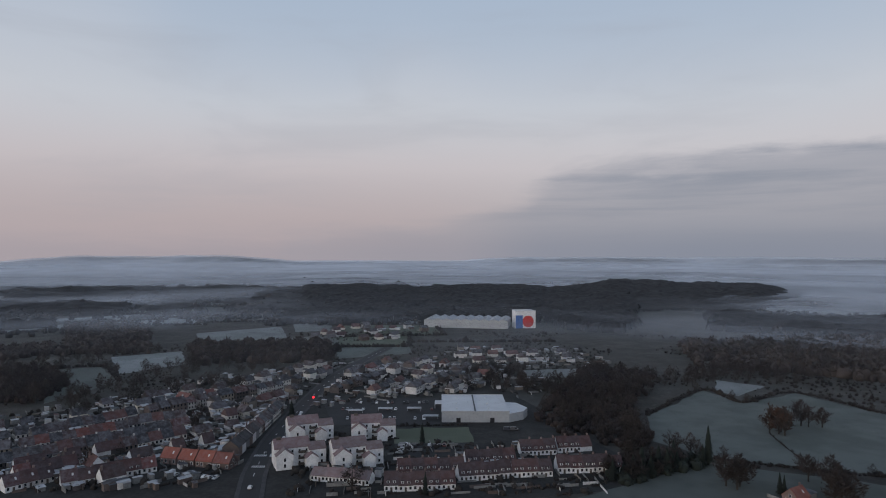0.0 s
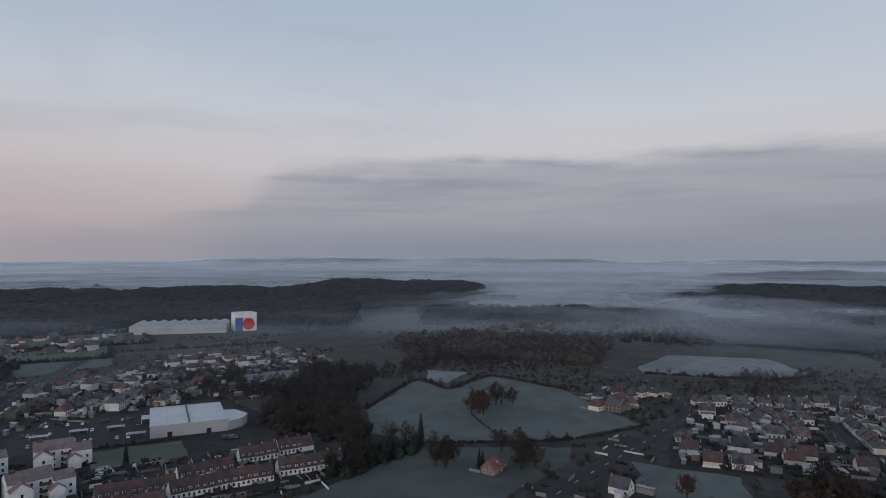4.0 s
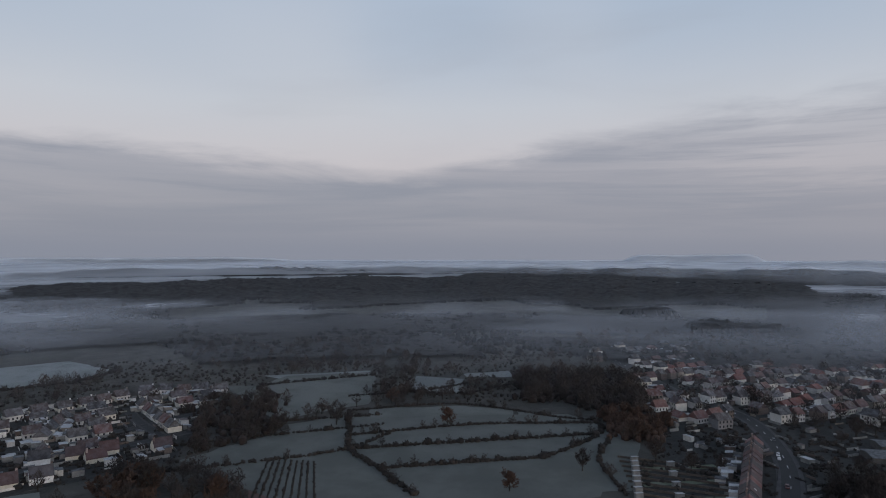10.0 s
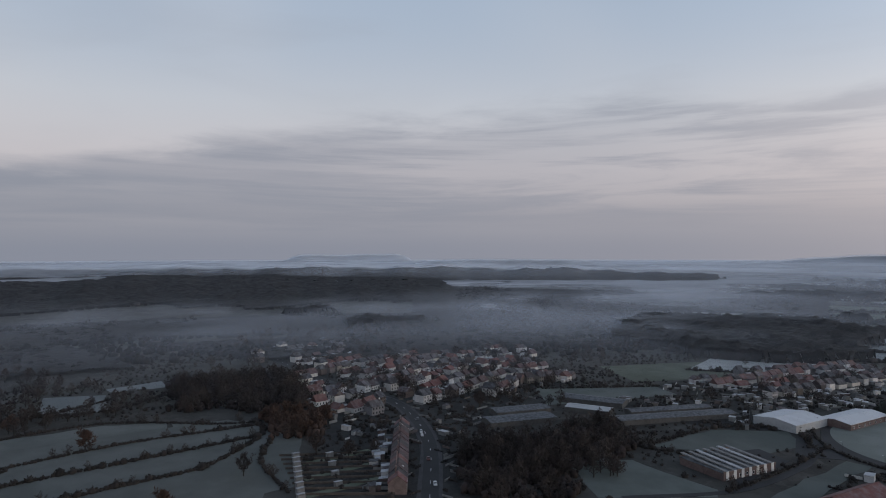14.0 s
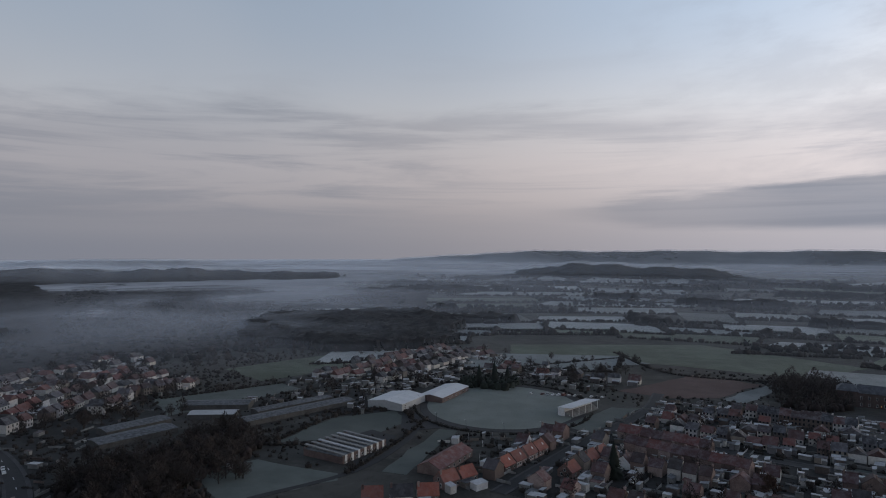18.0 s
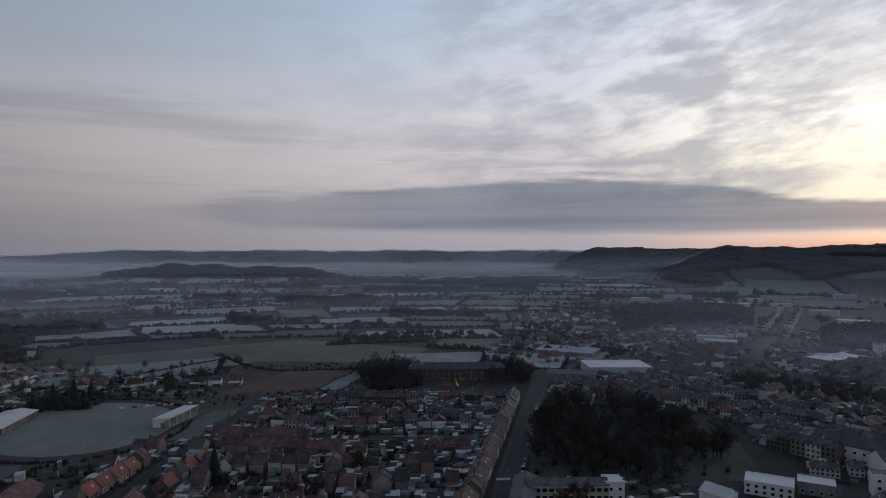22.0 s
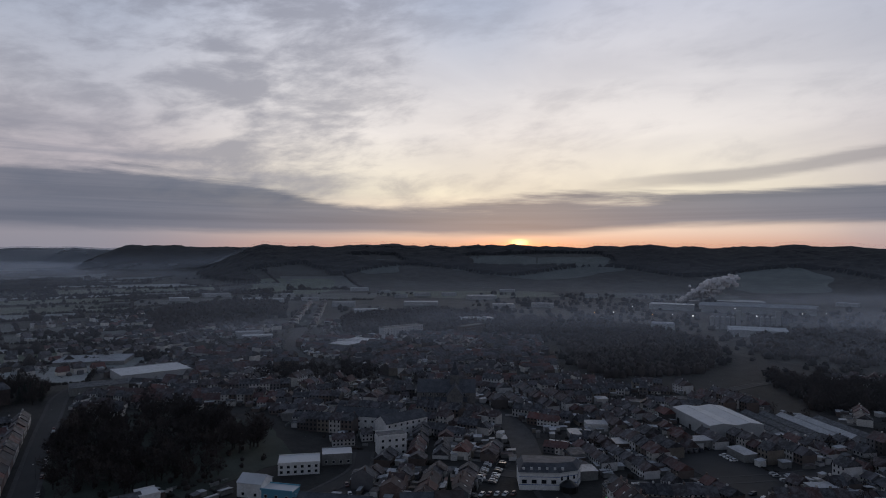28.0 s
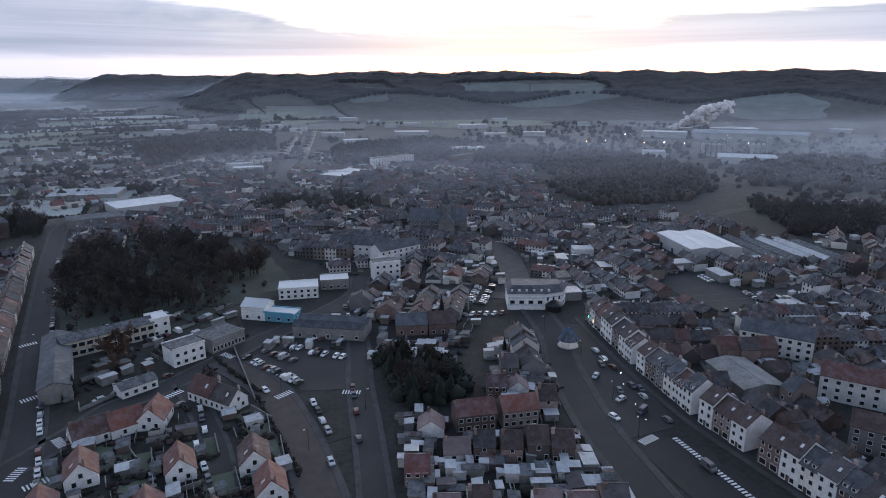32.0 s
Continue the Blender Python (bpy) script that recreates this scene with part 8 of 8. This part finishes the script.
OLD = ["terrace", "terrace", "terrace", "terrace_white", "terrace_white", "tall_slate", "tall_brick", "red_terrace", "terrace", "row_plain"]
SUB = ["cottage", "cottage_brown", "villa", "villa_slate", "terrace_white"]
quarter([(-280, 400), (-240, 300), (-150, 285), (-125, 330), (-128, 440), (-205, 520)], 45, ["row_red", "row_plain", "row_plain", "cottage_brown"], 24, 2.0, 0.5, 0, 400, 1)
quarter([(-205, 470), (-130, 445), (-60, 495), (0, 500), (60, 560), (-10, 650), (-120, 640)], 65, SUB + ["terrace"], 27, 7, 0.8, 0, 500, 2)
quarter([(10, 600), (70, 620), (170, 640), (170, 720), (20, 740)], 10, SUB, 38, 9, 0.75, 0, 300, 3)
quarter([(-170, 820), (-40, 800), (-20, 930), (-150, 960)], 30, ["cottage", "villa"], 40, 9, 0.8, 0, 500, 4)
quarter([(270, 345), (330, 352), (372, 402), (345, 425), (290, 400)], 25, ["cottage", "cottage_brown", "villa"], 24, 6, 0.8, 0, 460, 25)
quarter([(247, 255), (311, 200), (472, 249), (426, 344), (366, 365)], -42, ["cottage_brown", "bungalow", "bungalow"], 25, 8, 0.62, 0, 460, 5)
quarter([(400, -110), (440, -70), (535, -75), (647, -96), (655, -341), (475, -299), (440, -190)], -60, SUB + ["cottage", "red_terrace", "red_terrace"], 24, 4, 0.85, 0, 440, 6, 4)
quarter([(640, -60), (760, -40), (800, -180), (660, -150)], -60, SUB, 30, 8, 0.6, 0, 300, 7)
quarter([(385, -395), (440, -380), (450, -590), (340, -590)], 85, ["cottage", "terrace_white", "red_terrace"], 22, 3, 0.8, 0, 300, 8)
quarter([(310, -560), (330, -480), (200, -500), (180, -530)], 10, SUB, 26, 8, 0.8, 0, 300, 9)
quarter([(170, -262), (185, -350), (140, -460), (20, -500), (-45, -480), (-25, -390), (-5, -290), (20, -240), (100, -240)], 2, ["terrace", "terrace_white", "red_terrace", "red_terrace", "row_red"], 25, 1.6, 0.55, 290, 400, 10, 2)
quarter([(-84, -105), (-104, -150), (-113, -160), (-138, -143), (-160, -165), (-192, -162), (-150, -100), (-122, -55), (-80, -70)], 141, ["terrace", "terrace_white", "red_terrace", "low_row"], 13.5, 1.5, 0.85, 400, 700, 11)
quarter([(-140, -262), (-150, -290), (-190, -285), (-215, -240), (-178, -200), (-160, -235)], 40, OLD, 15, 0.1, 0.9, 300, 300, 12, 0.0, 0.2, True)


def old_blocks(poly, size, main, spread, kinds, gap_row, gap, prob, fine, near, seed):
    """Old blocks of a town: each has rows that follow its own lane, closed wall to wall."""
    rs = random.Random(seed)
    seeds = [(x, y, (90 if rs.random() < 0.24 else 0) + main + rs.uniform(-spread, spread)) for x, y, z in over(poly, size, seed)]
    for k, (px, py, ang) in enumerate(seeds):
        near_ones = [q for q in seeds if math.hypot(q[0] - px, q[1] - py) < size * 3]
        def own(x, y):
            d = sorted((math.hypot(q[0] - x, q[1] - y), q) for q in near_ones)
            return d[0][1][:2] == (px, py) and (len(d) < 2 or d[1][0] - d[0][0] > 3.0)
        box = [(px + e * size * 1.3, py + f * size * 1.3) for e, f in ((-1, -1), (1, -1), (1, 1), (-1, 1))]
        quarter(box, ang, kinds, gap_row, gap, prob, fine, near, seed * 50 + k, rs.uniform(0, 3), 0.2, True, lambda x, y: inside(x, y, poly) and own(x, y))


old_blocks([(-178, -40), (-205, -128), (-235, -180), (-245, -225), (-330, -230), (-420, -120), (-400, 10), (-200, 10)], 52, 60, 14, OLD, 15.0, 0.05, 0.95, 255, 290, 13)
old_blocks([(-180, -300), (-245, -230), (-330, -235), (-430, -130), (-480, -240), (-430, -360), (-330, -460), (-180, -440)], 48, 141, 30, OLD, 15.0, 0.05, 0.95, 0, 300, 14)
old_blocks([(-60, -470), (-180, -440), (-330, -460), (-430, -370), (-600, -560), (-540, -660), (-300, -740), (-120, -620)], 62, 148, 35, OLD + SUB[:3], 17, 0.3, 0.9, 0, 300, 15)
old_blocks([(-430, -120), (-560, -240), (-640, -200), (-660, -60), (-420, 20)], 60, 125, 30, OLD + SUB[:3], 18, 0.5, 0.82, 0, 300, 16)
quarter([(-120, -620), (-300, -740), (-420, -860), (-260, -940), (-60, -800), (-20, -680)], 20, SUB, 28, 6, 0.7, 0, 400, 17, 6)
quarter([(-300, -740), (-540, -660), (-760, -740), (-640, -900), (-420, -860)], 40, SUB, 28, 7, 0.55, 0, 400, 18, 6)
quarter([(-60, -900), (-260, -960), (-330, -1150), (-120, -1160)], 20, SUB, 34, 10, 0.5, 0, 400, 19, 6)
for side in (-1, 1):
    a, b = Vector((-420, -850)), Vector((-630, -1208))
    t = (b - a).normalized()
    for i in range(42):
        p = a + t * (i * 9.8) + Vector((t.y, -t.x)) * side * 15
        far_house(p.x, p.y, math.degrees(math.atan2(t.y, t.x)) + (0 if side > 0 else 180), rng.choice(("terrace_white", "tall", "villa")))


def clutter(poly, gap, ang, seed, bush=0.4, big=False, pale=0.6):
    """Back yards: walls, lean-tos, sheds, hedges and bushes between the houses, poured into common meshes."""
    rs = random.Random(seed)
    tufts, sizes = [], []
    for x, y, z in over(poly, gap, seed):
        if blocked(x, y) or not free(x, y, 0.6):
            continue
        a = ang + rs.choice((0, 90)) + rs.gauss(0, 3)
        m = spot(x, y, a, z)
        pick = rs.random()
        q = Geo()
        if pick < bush:
            n = rs.choice((1, 1, 3, 6))
            for i in range(n):
                p = m @ Vector((i * 1.0, rs.gauss(0, 0.25), 0))
                tufts.append(tuple(p))
                sizes.append(rs.uniform(0.6, 1.1) if n > 2 else rs.uniform(0.9, 2.4))
        elif pick < bush + 0.26:
            w = rs.uniform(3, 11)
            q.box(-w / 2, -0.1, -0.2, w / 2, 0.1, rs.uniform(0.9, 1.9))
            pour(rs.choice(("yard_walls", "yard_walls", "walls")), q, m)
        else:
            w, d, h = rs.uniform(1.8, 6.5), rs.uniform(1.6, 4.5), rs.uniform(1.8, 3.2)
            if big and rs.random() < 0.10 and free(x, y, 4.0):
                w, d, h = rs.uniform(8, 16), rs.uniform(6, 9), rs.uniform(3.4, 5.5)
            q.box(-w / 2, -d / 2, -0.2, w / 2, d / 2, h)
            pour(rs.choice(("yard_walls", "yard_walls", "walls")), q, m)
            q = Geo()
            t = rs.uniform(0.05, 0.6)
            q.slab((-w / 2 - 0.2, -d / 2 - 0.2, h + 0.12), (w / 2 + 0.2, -d / 2 - 0.2, h + 0.12), (w / 2 + 0.2, d / 2 + 0.2, h + 0.12 + t), (-w / 2 - 0.2, d / 2 + 0.2, h + 0.12 + t), 0.12)
            pour("tin" if rs.random() < pale else rs.choice(("roofs", "lead")), q, m)
    clumps("bushes", tufts, sizes, 0.95, HEDGE, "dark bushes and clipped hedges of many back gardens", "bushes", 4, seed)


reserve((-211, -194), (-232, -193), (-246, -179), (-214, -160), (-194, -159), (-199, -178))
clutter([(-84, -105), (-104, -150), (-113, -160), (-138, -143), (-160, -165), (-192, -162), (-150, -100), (-122, -55), (-80, -70)], 3.6, 141, 357, 0.35)
clutter([(-6, -205), (-70, -215), (-80, -150), (-40, -120), (-5, -150)], 4.2, 76, 223, 0.6)
clutter([(-90, -250), (-190, -285), (-215, -240), (-178, -190), (-120, -165), (-130, -215)], 4.4, 40, 520, 0.45)
clutter([(-20, -240), (-100, -250), (-110, -310), (-35, -310)], 5.5, 10, 300, 0.6)
clutter([(-178, -40), (-205, -128), (-245, -225), (-330, -230), (-420, -120), (-400, 10), (-200, 10)], 6.0, 58, 574, 0.35, True)
clutter([(-180, -300), (-245, -230), (-330, -235), (-430, -130), (-480, -240), (-330, -460), (-180, -440)], 7.0, 50, 840, 0.35, True)
clutter([(-60, -470), (-330, -460), (-600, -560), (-540, -660), (-300, -740), (-120, -620)], 9.5, 25, 650, 0.35, True)
clutter([(170, -262), (185, -350), (140, -480), (20, -500), (-45, -480), (-5, -290), (20, -240), (100, -240)], 5.0, 2, 772, 0.35)
clutter([(-300, 430), (-240, 290), (-110, 300), (-110, 440), (-205, 520)], 5.2, 45, 1330, 0.5)
clutter([(-205, 470), (-110, 445), (0, 500), (60, 560), (-10, 650), (-120, 640), (-230, 540)], 7.0, 65, 1085, 0.5)
clutter([(-70, 290), (95, 292), (95, 345), (20, 372), (-90, 410), (-75, 320)], 4.6, 8, 500, 0.75)
clutter([(247, 255), (311, 200), (472, 249), (426, 344), (366, 365)], 5.0, -42, 996, 0.6)
clutter([(268, -345), (330, -300), (400, -290), (430, -370), (350, -470), (306, -440), (330, -400)], 6.0, 40, 905, 0.55)
clutter([(270, -470), (330, -480), (310, -570), (200, -520), (190, -470)], 6.5, 10, 906, 0.6)
clutter([(180, -240), (236, -300), (200, -350), (160, -330)], 6.0, 30, 907, 0.7)
clutter([(268, -75), (430, -60), (655, -90), (660, -345), (475, -305), (400, -225), (350, -140), (268, -112)], 7.5, -60, 879, 0.72, pale=0.2)
clutter([(290, -365), (440, -380), (440, -590), (380, -590), (330, -480)], 7.0, 85, 1235, 0.5)
clutter([(-430, -120), (-560, -240), (-660, -60), (-420, 20)], 9.0, 62, 1410, 0.4, True)
clutter([(60, 480), (170, 640), (150, 740), (10, 740), (-20, 640)], 8.5, 10, 660, 0.6)
clutter([(140, 250), (215, 300), (285, 318), (235, 255), (160, 225)], 8.0, 30, 670, 0.8)
# ---------------------------------------------------------------- parked cars, walls, lamps
cars_along(-8, -186, -18, -250, 6.0, 0, 0.3)
cars_along(-17, -186, -26, -250, 6.0, 0, 0.35)
cars_along(-25, -280, -56, -460, 6.2, 0, 0.4)
cars_along(-64, -222, -57, -192, 7.0, 0, 0.3)
cars_along(-52, -185, -47, -158, 5.6, 0, 0.1)
cars_along(-121, -240, -128, -224, 3.0, 90, 0.25)
cars_along(-44, -206, -56, -214, 5.5, 0, 0.2)
cars_along(-36, -176, -32, -150, 5.6, 0, 0.2)
cars_along(-10, -200, -4, -160, 5.8, 0, 0.25)
cars_along(-152, -262, -138, -228, 5.8, 0, 0.3)
cars_along(-186, -262, -208, -240, 5.8, 0, 0.3)
cars_along(-90, -236, -97, -200, 2.7, 90, 0.15)
cars_along(-98, -240, -104, -222, 2.7, 90, 0.3)
cars_along(-108, -236, -118, -222, 2.7, 90, 0.2)
cars_along(-112, -226, -121, -212, 2.7, 90, 0.3)
cars_along(-95, -192, -88, -166, 5.6, 0, 0.3)
cars_along(-110, -186, -90, -150, 5.8, 0, 0.4)
cars_along(-208, -222, -232, -240, 2.6, 90, 0.05)
cars_along(-205, -228, -229, -246, 2.6, 90, 0.05)
cars_along(-176, -226, -206, -206, 3.4, 60, 0.15)
cars_along(-337, -180, -329, -165, 2.8, 90, 0.3)
cars_along(-326, -145, -319, -135, 2.8, 90, 0.3)
cars_along(-325, -190, -338, -186, 2.8, 90, 0.3)
cars_along(-292, -142, -290, -130, 2.8, 90, 0.3)
cars_along(-34, -236, -60, -240, 5.6, 0, 0.3)
cars_along(-60, -280, -80, -284, 2.8, 90, 0.3)
cars_along(-40, -308, -60, -310, 3.2, 90, 0.3)
cars_along(-205, -150, -178, -100, 7.5, 5, 0.45)
cars_along(-66, 425, -10, 425, 2.8, 90, 0.55)
cars_along(-70, 450, -5, 450, 2.8, 90, 0.6)
cars_along(-80, 470, 0, 470, 2.8, 90, 0.6)
cars_along(-24, 352, -22, 368, 2.8, 90, 0.2)
cars_along(-8, 366, 16, 366, 3.0, 90, 0.5)
cars_along(-90, 300, -97, 440, 6.5, 0, 0.45)
cars_along(-135, 318, -108, 312, 3.0, 90, 0.3)
cars_along(285, -104, 400, -134, 7.0, 0, 0.5)
cars_along(240, -440, 190, -460, 4.0, 70, 0.4)
for x, y, a, k in ((-190, -118, 60, "car"), (-183, -122, 55, "car"), (-178, -118, 0, "car"), (-176, -108, 10, "van"), (-166, -112, 80, "car"), (-163, -77, 70, "van"), (-196, -140, 60, "car"), (-186, -135, 20, "car"),
                   (-80, -150, 75, "car"), (-68, -128, 72, "car"), (-84, -205, 90, "car"), (282, -196, 0, "van"), (-88, 420, 85, "van"), (40, 398, 0, "van"), (44, 398, 0, "van")):
    car(x, y, a, k)
garden_wall(-28, -238, -27, -232)
garden_wall(-27, -232, -50, -240)
garden_wall(-90, -250, -78, -200, 1.5)
for i in range(9):
    u = i * 7.5
    garden_wall(355 - u, -40 - u * 0.02, 340 - u, -98 + u * 0.25, 1.2, TIMBER)
    plot(350 - u, -70 + u * 0.12, 105, 40, 5.5, GREEN if i % 3 == 1 else YARD)
    for k in range(1 + i % 2):
        shed(350 - u + k * 2, -48 - k * 18 + u * 0.1, 105, 3.4, 2.6, 2.3)
for i in range(26):
    y = -212 - i * 11
    garden_wall(14 + rng.uniform(0, 4) + i * -1.2, y, 44 - i * 1.2, y - 1, 1.4)
    if i % 2:
        plot(30 - i * 1.2, y - 5, 0, 22, 7, GREEN if i % 4 == 1 else FROST)
    shed(46 - i * 1.2, y - 5, 0, rng.uniform(3, 6), 3.2, 2.4, rng.choice((TIN, LEAD)))
for x, y, a in ((-16, -228, 0), (-24, -300, 0), (-36, -360, 0), (-88, -200, 0), (-78, -160, 0), (-105, -170, 180), (-196, -150, 0), (-176, -120, 0), (-162, -100, 0), (-205, -178, 0), (-120, -250, 90), (-60, -238, 90),
                (-90, 330, 180), (-95, 400, 180), (300, 318, 0), (240, 288, 0), (330, -112, 90)):
    lamp(x, y, 7.5, None, a)
for x, y, z in ((-195, -130, 0.9), (-178, -112, 0.9), (-199, -141, 0.9), (-172, -104, 0.9), (-188, -124, 0.9)):
    light_dot(x, y, z, COLD_LAMP, 0.12, "low white marker lamp on the square", "bollard_lamp")
for x, y, m in ((-229, -172, GREEN_LAMP), (-226, -167, SHOP_LAMP), (-208, -136, SHOP_LAMP)):
    light_dot(x, y, 3.2, m, 0.6, "lit shop sign at the corner of the square", "shop_sign")

for key, mat, nm, lb in (("walls", RENDER_MANY, "distant_house_walls", "pale and brick walls of many houses and outbuildings"), ("white_walls", WHITE_MANY, "distant_house_walls", "white and cream walls of many houses"), ("roofs", TILE_MANY, "distant_house_roofs", "brown and grey tile roofs of many houses"),
                         ("red_roofs", RED_MANY, "distant_house_roofs", "dull red clay tile roofs of many houses"), ("windows", GLASS, "distant_house_windows", "dark windows of many distant houses"), ("tin", TIN, "outbuilding_roofs", "frosted pale metal roofs of many outbuildings"),
                         ("lead", LEAD, "flat_roofs", "dark flat roofs of many outbuildings"), ("yard_walls", CONCRETE, "yard_walls", "low walls between many back yards")):
    tagged(part(nm, FARGEO[key], mat), lb, "houses", kind="stuff")


# ---------------------------------------------------------------- true bearings
# bearing of the drawn plan, and how far it is turned to lie true
BEARINGS = [(-260, 0.85), (-219, 0.85), (-206, 0.78), (-194, 0.55), (-184, 0.25), (-170, 0.07), (-160, -0.06), (-148, -0.22), (-134, -0.38), (-81, -0.40), (-40, -0.30), (-20, -0.17), (0, 0.0), (60, 0.0)]


def turned(x, y):
    """The angle, in radians, by which a place in the plan is turned about the eye."""
    yaw = np.degrees(np.arctan2(-np.asarray(x, float), np.asarray(y, float)))
    yaw = np.where(yaw > 60, yaw - 360, yaw)
    return np.radians(np.interp(yaw, [b for b, _ in BEARINGS], [d for _, d in BEARINGS]))


def set_true():
    done = set()
    for ob in list(bpy.data.objects):
        if ob.parent is not None or ob.type not in ("MESH", "EMPTY"):
            continue
        at = ob.matrix_basis.translation
        if at.length > 0.01:
            ob.matrix_basis = Matrix.Rotation(float(turned(at.x, at.y)), 4, "Z") @ ob.matrix_basis
        elif ob.type == "MESH" and ob.data.name not in done:
            done.add(ob.data.name)
            v = np.empty(len(ob.data.vertices) * 3, np.float32)
            ob.data.vertices.foreach_get("co", v)
            v = v.reshape(-1, 3)
            a = turned(v[:, 0], v[:, 1])
            c, s = np.cos(a), np.sin(a)
            v[:, 0], v[:, 1] = v[:, 0] * c - v[:, 1] * s, v[:, 0] * s + v[:, 1] * c
            ob.data.vertices.foreach_set("co", v.ravel())
            ob.data.update()


set_true()
